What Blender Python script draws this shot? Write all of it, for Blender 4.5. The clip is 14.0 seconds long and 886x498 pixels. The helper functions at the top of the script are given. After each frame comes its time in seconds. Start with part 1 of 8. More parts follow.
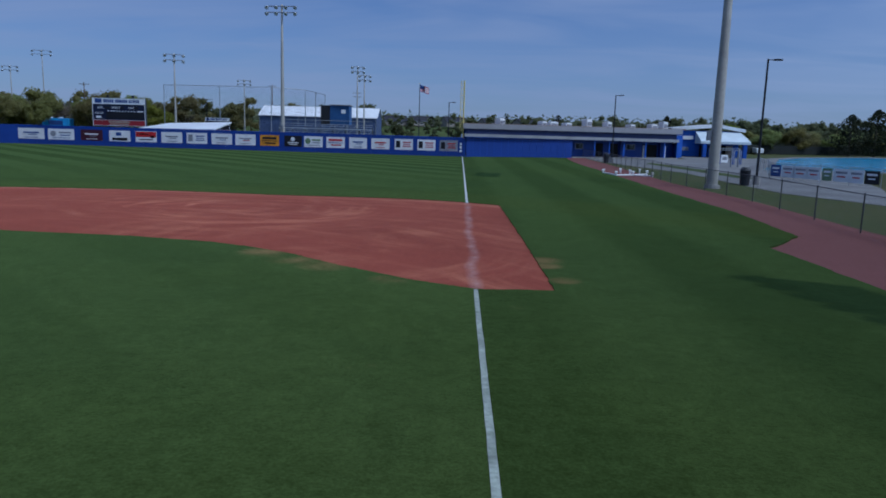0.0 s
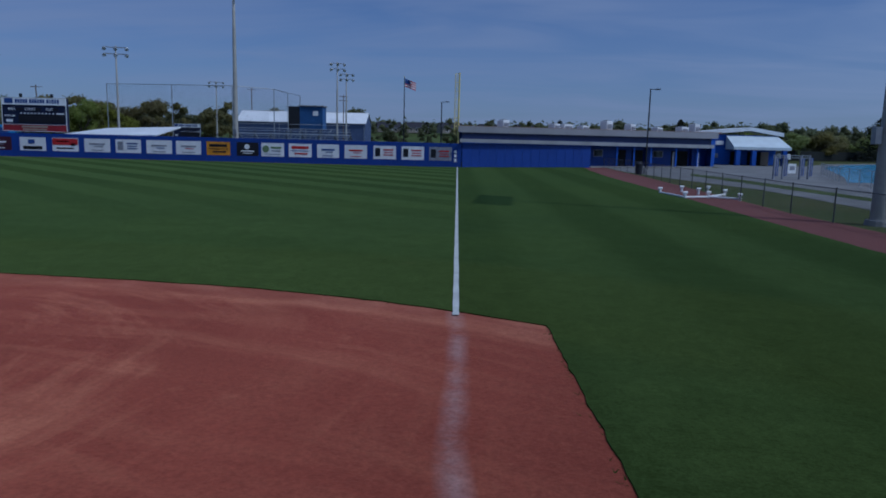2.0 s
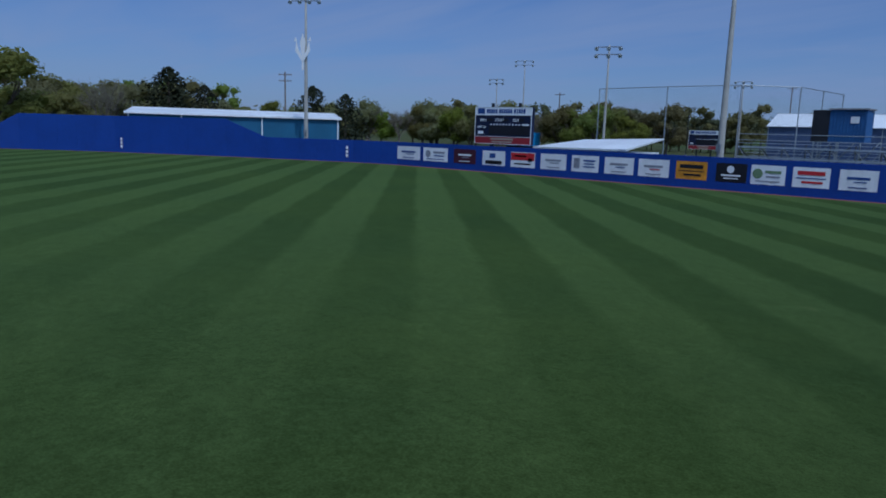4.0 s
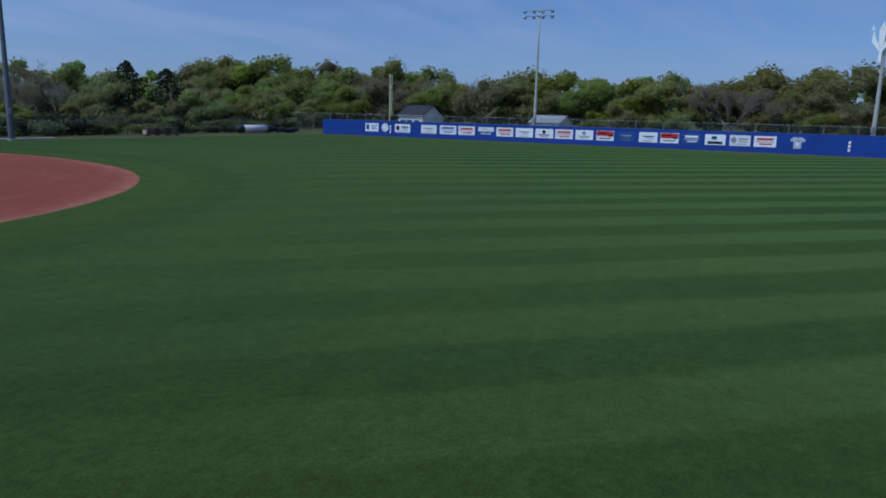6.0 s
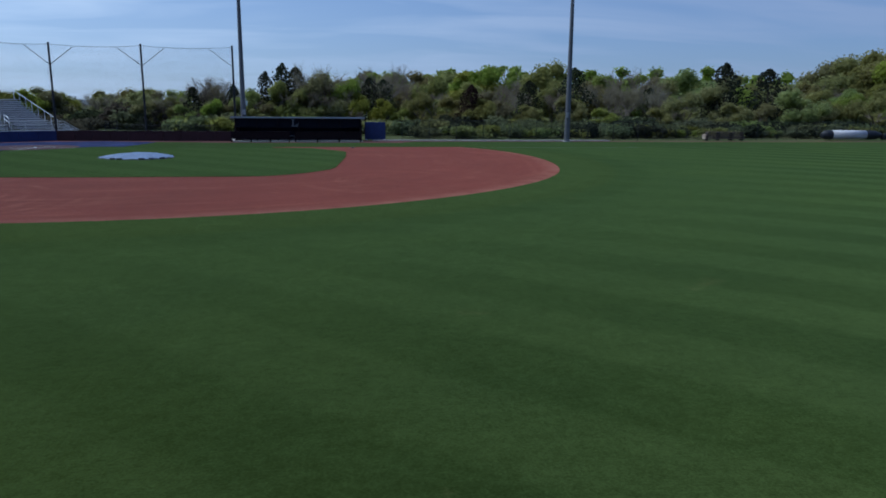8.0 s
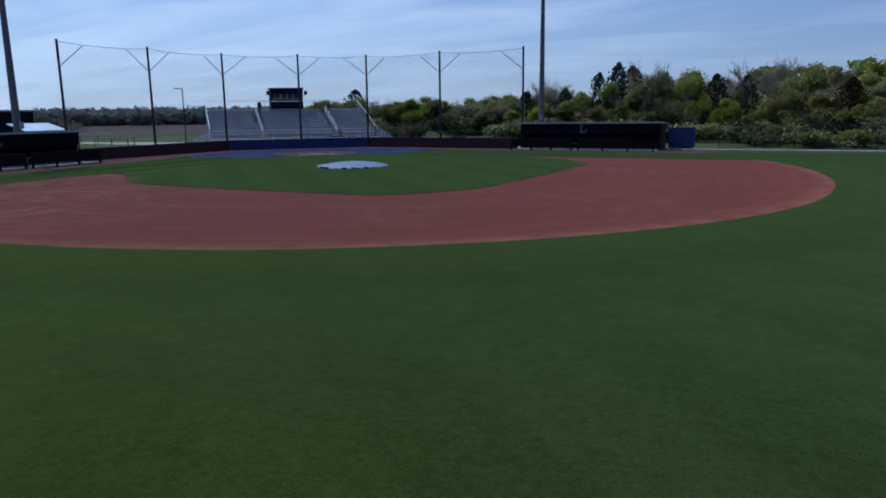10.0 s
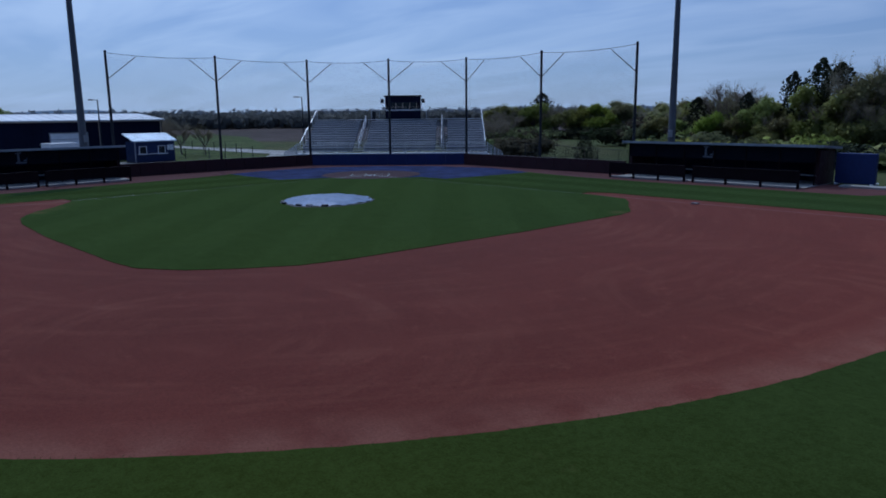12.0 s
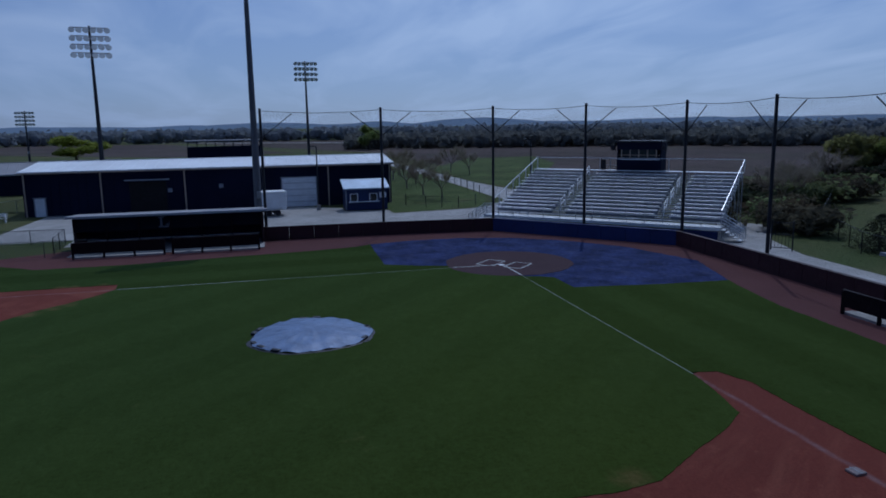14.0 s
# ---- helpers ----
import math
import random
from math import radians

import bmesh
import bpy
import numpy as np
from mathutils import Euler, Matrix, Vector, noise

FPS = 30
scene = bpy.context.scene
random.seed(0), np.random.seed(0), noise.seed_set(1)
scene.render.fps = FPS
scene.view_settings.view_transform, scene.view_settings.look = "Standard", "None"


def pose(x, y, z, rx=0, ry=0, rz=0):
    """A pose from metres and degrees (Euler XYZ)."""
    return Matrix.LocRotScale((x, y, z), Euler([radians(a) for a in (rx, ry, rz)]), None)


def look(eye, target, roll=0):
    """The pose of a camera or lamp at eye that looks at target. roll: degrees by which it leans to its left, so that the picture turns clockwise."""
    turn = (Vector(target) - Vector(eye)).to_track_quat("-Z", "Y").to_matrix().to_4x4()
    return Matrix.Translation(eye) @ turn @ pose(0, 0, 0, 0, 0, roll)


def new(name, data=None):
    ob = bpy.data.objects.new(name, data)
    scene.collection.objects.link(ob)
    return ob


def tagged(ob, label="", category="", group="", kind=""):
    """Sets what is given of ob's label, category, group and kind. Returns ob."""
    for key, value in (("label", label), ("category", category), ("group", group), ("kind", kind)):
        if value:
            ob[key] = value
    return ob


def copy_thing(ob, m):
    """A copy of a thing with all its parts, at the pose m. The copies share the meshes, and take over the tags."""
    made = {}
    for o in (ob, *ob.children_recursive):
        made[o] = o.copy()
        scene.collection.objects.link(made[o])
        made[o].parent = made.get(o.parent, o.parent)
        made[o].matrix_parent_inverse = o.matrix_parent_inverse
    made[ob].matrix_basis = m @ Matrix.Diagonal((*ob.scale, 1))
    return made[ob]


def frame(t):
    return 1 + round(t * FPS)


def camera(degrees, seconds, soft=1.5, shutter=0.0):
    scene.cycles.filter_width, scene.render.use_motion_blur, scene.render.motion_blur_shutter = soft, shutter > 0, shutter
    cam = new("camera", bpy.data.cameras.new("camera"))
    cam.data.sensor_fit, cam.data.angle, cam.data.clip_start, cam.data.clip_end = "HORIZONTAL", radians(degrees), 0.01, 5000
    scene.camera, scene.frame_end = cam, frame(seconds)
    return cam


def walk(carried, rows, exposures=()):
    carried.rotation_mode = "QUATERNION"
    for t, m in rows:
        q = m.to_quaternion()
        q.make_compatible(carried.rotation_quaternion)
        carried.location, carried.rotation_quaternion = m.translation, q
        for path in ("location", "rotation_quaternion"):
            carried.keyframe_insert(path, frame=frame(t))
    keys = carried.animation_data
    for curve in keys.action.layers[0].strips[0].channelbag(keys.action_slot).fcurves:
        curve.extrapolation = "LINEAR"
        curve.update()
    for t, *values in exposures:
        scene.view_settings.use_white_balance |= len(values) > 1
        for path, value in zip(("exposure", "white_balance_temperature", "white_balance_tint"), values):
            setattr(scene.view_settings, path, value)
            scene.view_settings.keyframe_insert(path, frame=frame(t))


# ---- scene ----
cam = camera(64.0, 14.0, 1.8)
PATH = [
    (0, (-0.371, 11.044, 2.735), (-0.409, 13.019, 2.418), 1.7),
    (0.5, (-0.148, 14.868, 2.739), (-0.184, 16.843, 2.424), 1.7),
    (1, (-0.033, 19.556, 2.686), (-0.07, 21.531, 2.376), 1.6),
    (1.5, (-0.038, 24.479, 2.652), (-0.072, 26.455, 2.346), 1.5),
    (2, (-0.043, 29.838, 2.577), (-0.076, 31.815, 2.28), 1.4),
    (4.5, (-3.121, 56.872, 4.215), (-4.82, 57.869, 3.869), 1.6),
    (5, (-5.197, 61.691, 4.288), (-7.117, 62.12, 3.929), 1.4),
    (5.5, (-7.792, 65.784, 4.241), (-9.738, 65.507, 3.871), 1.4),
    (6, (-11.063, 68.823, 4.068), (-12.763, 67.84, 3.69), 1.3),
    (6.5, (-14.557, 70.765, 3.912), (-15.911, 69.344, 3.528), 1.1),
    (7, (-18.049, 71.948, 3.88), (-19.142, 70.318, 3.493), 1.1),
    (7.5, (-22.177, 72.05, 3.932), (-22.834, 70.202, 3.541), 0.8),
    (8, (-26.973, 71.32, 4.029), (-27.285, 69.384, 3.636), 0.5),
    (8.5, (-31.321, 69.378, 4.057), (-31.302, 67.417, 3.662), 0.3),
    (9, (-34.985, 66.593, 4.001), (-34.682, 64.655, 3.61), -0.1),
    (11.5, (-47.219, 43.576, 4.359), (-45.886, 42.134, 3.982), -0.7),
    (12, (-47.704, 37.796, 5.093), (-46.296, 36.427, 4.718), -0.6),
    (12.5, (-47.197, 32.104, 6.076), (-45.638, 30.906, 5.708), -0.9),
    (13, (-46.731, 26.129, 7.258), (-45.015, 25.17, 6.892), -0.9),
    (13.5, (-45.416, 20.25, 8.241), (-43.591, 19.515, 7.882), -1.0),
    (14, (-43.5, 14.766, 9.161), (-41.587, 14.294, 8.814), -0.9),
]
EXPOSURES = [(0.0, -0.65, 5150, 11), (2.0, -1.07, 5080, 12), (4.5, -0.70, 5000, 9), (7.0, -0.41, 5280, 7), (9.0, -0.34, 5450, 8), (11.5, -0.92, 5030, 12), (13.0, -1.05, 4900, 11), (14.0, -1.24, 4980, 14)]
walk(cam, [(t, look(eye, target, roll)) for t, eye, target, roll in PATH], EXPOSURES)

SKY_STRENGTH, CLOUD, SUN_STRENGTH = 0.085, 0.52, 2.8
SKY_TINT, VEIL_FAR, VEIL_SUN = (0.70, 0.86, 1.17), (4.6, 5.4, 7.4), (18.5, 21.0, 22.5)
STRIPE = 4.13
STRIPE_PHASE = math.pi / 2 - 2 * math.pi * 36.4 / STRIPE
GRASS_DARK, GRASS_LIGHT = (0.0218, 0.0372, 0.0112), (0.0365, 0.0560, 0.0165)

# ---------- light ----------
SUN_AZ = math.atan2(-0.45, 0.893)
SUN_EL = radians(56)
world = bpy.data.worlds.new("sky")
scene.world = world
world.use_nodes = True
wn, wl = world.node_tree.nodes, world.node_tree.links
wn.clear()
w_out = wn.new("ShaderNodeOutputWorld")
w_bg = wn.new("ShaderNodeBackground")
w_sky = wn.new("ShaderNodeTexSky")
w_sky.sky_type = "NISHITA"
w_sky.sun_disc = False
w_sky.sun_elevation = SUN_EL
w_sky.sun_rotation = math.pi / 2 - SUN_AZ
w_sky.air_density, w_sky.dust_density, w_sky.ozone_density = 1.0, 0.6, 2.5
w_bg.inputs["Strength"].default_value = SKY_STRENGTH
# thin high cloud in long streaks over the whole sky
w_co = wn.new("ShaderNodeTexCoord")
w_sep = wn.new("ShaderNodeSeparateXYZ")
w_up = wn.new("ShaderNodeMath"); w_up.operation = "ADD"; w_up.inputs[1].default_value = 0.12
w_div = wn.new("ShaderNodeVectorMath"); w_div.operation = "DIVIDE"
w_cmb = wn.new("ShaderNodeCombineXYZ")
w_map = wn.new("ShaderNodeMapping")
w_map.inputs["Rotation"].default_value = (0, 0, radians(35))
w_map.inputs["Scale"].default_value = (0.6, 1.45, 1.0)
w_noise = wn.new("ShaderNodeTexNoise")
w_noise.inputs["Scale"].default_value = 1.15
w_noise.inputs["Detail"].default_value = 4
w_noise.inputs["Roughness"].default_value = 0.5
w_noise.inputs["Distortion"].default_value = 0.5
w_ramp = wn.new("ShaderNodeValToRGB")
w_ramp.color_ramp.elements[0].position, w_ramp.color_ramp.elements[0].color = 0.40, (0, 0, 0, 1)
w_ramp.color_ramp.elements[1].position, w_ramp.color_ramp.elements[1].color = 0.68, (CLOUD, CLOUD, CLOUD, 1)
# the cloud veil scatters forward: it is brighter round the sun
w_dot = wn.new("ShaderNodeVectorMath"); w_dot.operation = "DOT_PRODUCT"
w_dot.inputs[1].default_value = (math.cos(SUN_AZ) * math.cos(SUN_EL), math.sin(SUN_AZ) * math.cos(SUN_EL), math.sin(SUN_EL))
w_glow = wn.new("ShaderNodeMapRange")
for k, v in zip((1, 2, 3, 4), (-0.2, 1.0, 0.0, 1.0)):
    w_glow.inputs[k].default_value = v
w_pow = wn.new("ShaderNodeMath"); w_pow.operation = "POWER"; w_pow.inputs[1].default_value = 2.0
w_veil = wn.new("ShaderNodeMixRGB")
w_veil.inputs[1].default_value, w_veil.inputs[2].default_value = (*VEIL_FAR, 1), (*VEIL_SUN, 1)
w_tint = wn.new("ShaderNodeMixRGB"); w_tint.blend_type = "MULTIPLY"
w_tint.inputs[0].default_value, w_tint.inputs[2].default_value = 1.0, (*SKY_TINT, 1)
w_low = wn.new("ShaderNodeMapRange")
for k, v in zip((1, 2, 3, 4), (0.0, 0.28, 0.50, 0.0)):
    w_low.inputs[k].default_value = v
w_haze = wn.new("ShaderNodeMixRGB")
w_mix = wn.new("ShaderNodeMixRGB")
w_thin = wn.new("ShaderNodeMath"); w_thin.operation = "MULTIPLY_ADD"; w_thin.use_clamp = True
w_thin.inputs[1].default_value = 0.42
wl.new(w_co.outputs["Generated"], w_sep.inputs[0])
wl.new(w_sep.outputs["Z"], w_up.inputs[0])
for i in range(3):
    wl.new(w_up.outputs[0], w_cmb.inputs[i])
wl.new(w_co.outputs["Generated"], w_div.inputs[0])
wl.new(w_cmb.outputs[0], w_div.inputs[1])
wl.new(w_div.outputs[0], w_map.inputs[0])
wl.new(w_map.outputs[0], w_noise.inputs["Vector"])
wl.new(w_noise.outputs["Fac"], w_ramp.inputs[0])
wl.new(w_co.outputs["Generated"], w_dot.inputs[0])
wl.new(w_dot.outputs["Value"], w_glow.inputs[0])
wl.new(w_glow.outputs[0], w_pow.inputs[0])
wl.new(w_pow.outputs[0], w_veil.inputs[0])
wl.new(w_pow.outputs[0], w_thin.inputs[0])
wl.new(w_ramp.outputs[0], w_thin.inputs[2])
wl.new(w_sky.outputs[0], w_tint.inputs[1])
wl.new(w_sep.outputs["Z"], w_low.inputs[0])
wl.new(w_low.outputs[0], w_haze.inputs[0])
wl.new(w_tint.outputs[0], w_haze.inputs[1])
wl.new(w_veil.outputs[0], w_haze.inputs[2])
wl.new(w_thin.outputs[0], w_mix.inputs[0])
wl.new(w_haze.outputs[0], w_mix.inputs[1])
wl.new(w_veil.outputs[0], w_mix.inputs[2])
wl.new(w_mix.outputs[0], w_bg.inputs["Color"])
wl.new(w_bg.outputs[0], w_out.inputs["Surface"])

sun_data = bpy.data.lights.new("sun", "SUN")
sun_data.energy = SUN_STRENGTH
sun_data.angle = radians(0.6)
sun_data.color = (1.0, 0.95, 0.87)
sun_ob = new("sun", sun_data)
sun_dir = Vector((math.cos(SUN_AZ) * math.cos(SUN_EL), math.sin(SUN_AZ) * math.cos(SUN_EL), math.sin(SUN_EL)))
sun_ob.matrix_world = look(sun_dir * 300, (0, 0, 0))


# ---------- materials ----------
def nodes_of(name):
    m = bpy.data.materials.new(name)
    m.use_nodes = True
    n, l = m.node_tree.nodes, m.node_tree.links
    b = n["Principled BSDF"]
    b.inputs["Specular IOR Level"].default_value = 0.3
    return m, n, l, b


def noise_node(n, l, vec, scale, detail=4, rough=0.6):
    t = n.new("ShaderNodeTexNoise")
    t.inputs["Scale"].default_value = scale
    t.inputs["Detail"].default_value = detail
    t.inputs["Roughness"].default_value = rough
    l.new(vec, t.inputs["Vector"])
    return t.outputs["Fac"]


def maths(n, l, op, a, b=None, clamp=False):
    t = n.new("ShaderNodeMath")
    t.operation, t.use_clamp = op, clamp
    for i, v in enumerate((a, b)):
        if v is None:
            continue
        if isinstance(v, (int, float)):
            t.inputs[i].default_value = v
        else:
            l.new(v, t.inputs[i])
    return t.outputs[0]


def remap(n, l, v, a, b, c, d):
    t = n.new("ShaderNodeMapRange")
    for i, k in zip((1, 2, 3, 4), (a, b, c, d)):
        t.inputs[i].default_value = k
    l.new(v, t.inputs[0])
    return t.outputs[0]


def blend(n, l, fac, a, b, kind="MIX"):
    t = n.new("ShaderNodeMixRGB")
    t.blend_type = kind
    for i, v in enumerate((fac, a, b)):
        if isinstance(v, (int, float)):
            t.inputs[i].default_value = v
        elif isinstance(v, tuple):
            t.inputs[i].default_value = (*v, 1)
        else:
            l.new(v, t.inputs[i])
    return t.outputs[0]


def bumped(n, l, b, height, strength, dist=0.02):
    t = n.new("ShaderNodeBump")
    t.inputs["Strength"].default_value = strength
    t.inputs["Distance"].default_value = dist
    l.new(height, t.inputs["Height"])
    l.new(t.outputs[0], b.inputs["Normal"])


def stuff_mat(name, col, rough=0.6, metal=0.0, var=0.18, big=0.5, small=9.0, bump=0.15, dirt=None, spec=0.3, per=0.0):
    """A surface with stains at a large and grain at a small scale."""
    m, n, l, b = nodes_of(name)
    co = n.new("ShaderNodeTexCoord").outputs["Object"]
    f1 = remap(n, l, noise_node(n, l, co, big, 5), 0.3, 0.7, 1 - var, 1 + var)
    f2 = remap(n, l, noise_node(n, l, co, small, 4), 0.3, 0.7, 1 - var * 0.6, 1 + var * 0.6)
    f = maths(n, l, "MULTIPLY", f1, f2)
    if per:
        r = n.new("ShaderNodeObjectInfo").outputs["Random"]
        f = maths(n, l, "MULTIPLY", f, remap(n, l, r, 0, 1, 1 - per, 1 + per))
    c = blend(n, l, 1.0, col, f, "MULTIPLY")
    if dirt:
        k = remap(n, l, noise_node(n, l, co, big * 2.3, 7, 0.7), 0.52, 0.75, 0, 0.7)
        c = blend(n, l, k, c, dirt)
    l.new(c, b.inputs["Base Color"])
    rr = remap(n, l, noise_node(n, l, co, small * 0.4, 3), 0.3, 0.7, max(0.05, rough - 0.1), min(1, rough + 0.1))
    l.new(rr, b.inputs["Roughness"])
    b.inputs["Metallic"].default_value = metal
    b.inputs["Specular IOR Level"].default_value = spec
    if bump:
        bumped(n, l, b, noise_node(n, l, co, small * 2, 4), bump)
    return m


def turf_mat():
    m, n, l, b = nodes_of("mown_turf")
    co = n.new("ShaderNodeTexCoord").outputs["Object"]
    sep = n.new("ShaderNodeSeparateXYZ")
    l.new(co, sep.inputs[0])
    x, y = sep.outputs["X"], sep.outputs["Y"]
    wob = maths(n, l, "MULTIPLY", maths(n, l, "SUBTRACT", noise_node(n, l, co, 0.25, 3), 0.5), 0.7)
    diag = maths(n, l, "ADD", maths(n, l, "MULTIPLY", maths(n, l, "ADD", x, y), 0.70711), wob)
    d1 = maths(n, l, "SINE", maths(n, l, "ADD", maths(n, l, "MULTIPLY", diag, 2 * math.pi / STRIPE), STRIPE_PHASE))
    d1 = remap(n, l, d1, -0.28, 0.28, 0, 1)
    along = maths(n, l, "ADD", x, wob)
    d2 = maths(n, l, "SINE", maths(n, l, "ADD", maths(n, l, "MULTIPLY", along, 2 * math.pi / 4.7), math.pi / 2 - 2 * math.pi * 2.6 / 4.7))
    d2 = remap(n, l, d2, -0.5, 0.5, 0.08, 0.62)
    cross = maths(n, l, "ADD", y, wob)
    d3 = maths(n, l, "SINE", maths(n, l, "MULTIPLY", cross, 2 * math.pi / 3.9))
    d3 = remap(n, l, d3, -0.6, 0.6, 0.25, 0.75)
    foul1 = maths(n, l, "GREATER_THAN", x, 0.0)
    foul3 = maths(n, l, "LESS_THAN", y, 0.0)
    # the infield inside the skin is mown in one direction only
    rx = maths(n, l, "ADD", x, 13.8)
    ry = maths(n, l, "SUBTRACT", y, 13.6)
    rad = maths(n, l, "SQRT", maths(n, l, "ADD", maths(n, l, "MULTIPLY", rx, rx), maths(n, l, "MULTIPLY", ry, ry)))
    s = blend(n, l, remap(n, l, rad, 40.0, 62.0, 0.88, 0.0), d1, (0.74, 0.74, 0.74))
    s = blend(n, l, remap(n, l, rad, 29.0, 31.0, 1.0, 0.0), s, blend(n, l, 0.74, d1, (0.84, 0.84, 0.84)))
    ring = remap(n, l, maths(n, l, "ABSOLUTE", maths(n, l, "SUBTRACT", rad, 35.0)), 1.2, 1.9, -0.22, 0.0)
    s = maths(n, l, "ADD", s, ring)
    s = blend(n, l, foul1, s, d2)
    s = blend(n, l, foul3, s, d3)
    mid = noise_node(n, l, co, 0.9, 6, 0.65)
    s = maths(n, l, "ADD", s, remap(n, l, mid, 0.3, 0.7, -0.13, 0.13))
    c = blend(n, l, s, GRASS_DARK, GRASS_LIGHT)
    big = noise_node(n, l, co, 0.08, 4)
    c = blend(n, l, remap(n, l, big, 0.4, 0.75, 0, 0.35), c, (0.060, 0.085, 0.018))
    # a yellower band, mown round and round, along the outer rim of the clay
    c = blend(n, l, maths(n, l, "MULTIPLY", remap(n, l, rad, 34.2, 34.9, 0.55, 0.0), remap(n, l, rad, 29.0, 30.0, 0.0, 1.0), True), c, (0.040, 0.054, 0.0125))
    # thin, dry patches
    dry = noise_node(n, l, co, 0.35, 7, 0.68)
    c = blend(n, l, remap(n, l, dry, 0.66, 0.80, 0, 0.45), c, (0.17, 0.14, 0.055))
    # worn straw-coloured spots beside the clay
    for px, py, r in ((1.72, 24.7, 0.42), (1.62, 26.9, 0.55), (1.62, 26.2, 0.4), (-4.7, 26.8, 0.7), (-3.9, 26.1, 0.7), (-3.1, 25.4, 0.65), (-1.6, 24.25, 0.5), (-27.95, 6.0, 0.7), (-10.6, 12.2, 1.0)):
        vd = n.new("ShaderNodeVectorMath"); vd.operation = "DISTANCE"
        l.new(co, vd.inputs[0]); vd.inputs[1].default_value = (px, py, 0)
        k = maths(n, l, "MULTIPLY", remap(n, l, vd.outputs["Value"], 0.2, r, 1.0, 0.0), remap(n, l, dry, 0.40, 0.60, 0.05, 0.85), True)
        c = blend(n, l, k, c, (0.20, 0.112, 0.055))
    fine = noise_node(n, l, co, 24.0, 5, 0.75)
    c = blend(n, l, 1.0, c, remap(n, l, fine, 0.3, 0.7, 0.72, 1.28), "MULTIPLY")
    blot = noise_node(n, l, co, 1.7, 4, 0.6)
    c = blend(n, l, 1.0, c, remap(n, l, blot, 0.3, 0.7, 0.86, 1.14), "MULTIPLY")
    fine2 = noise_node(n, l, co, 6.0, 5, 0.7)
    c = blend(n, l, 1.0, c, remap(n, l, fine2, 0.3, 0.7, 0.74, 1.26), "MULTIPLY")
    l.new(c, b.inputs["Base Color"])
    b.inputs["Roughness"].default_value = 0.85
    b.inputs["Diffuse Roughness"].default_value = 1.0
    b.inputs["Specular IOR Level"].default_value = 0.0
    # blades close up and catch more light the lower they are looked across
    b.inputs["Sheen Weight"].default_value = 0.15
    b.inputs["Sheen Roughness"].default_value = 0.36
    b.inputs["Sheen Tint"].default_value = (0.46, 0.70, 0.25, 1)
    l.new(remap(n, l, s, 0.0, 1.0, 0.150, 0.235), b.inputs["Sheen Weight"])
    h = maths(n, l, "ADD", fine, maths(n, l, "MULTIPLY", fine2, 1.5))
    bumped(n, l, b, h, 0.16, 0.04)
    # blades scatter the low light forward, tinted by the leaf
    g = n.new("ShaderNodeBsdfGlossy")
    g.inputs["Roughness"].default_value = 0.62
    g.inputs["Color"].default_value = (0.50, 0.62, 0.02, 1)
    x = n.new("ShaderNodeMixShader")
    x.inputs[0].default_value = 0.014
    l.new(b.outputs[0], x.inputs[1]); l.new(g.outputs[0], x.inputs[2])
    l.new(x.outputs[0], n["Material Output"].inputs["Surface"])
    return m


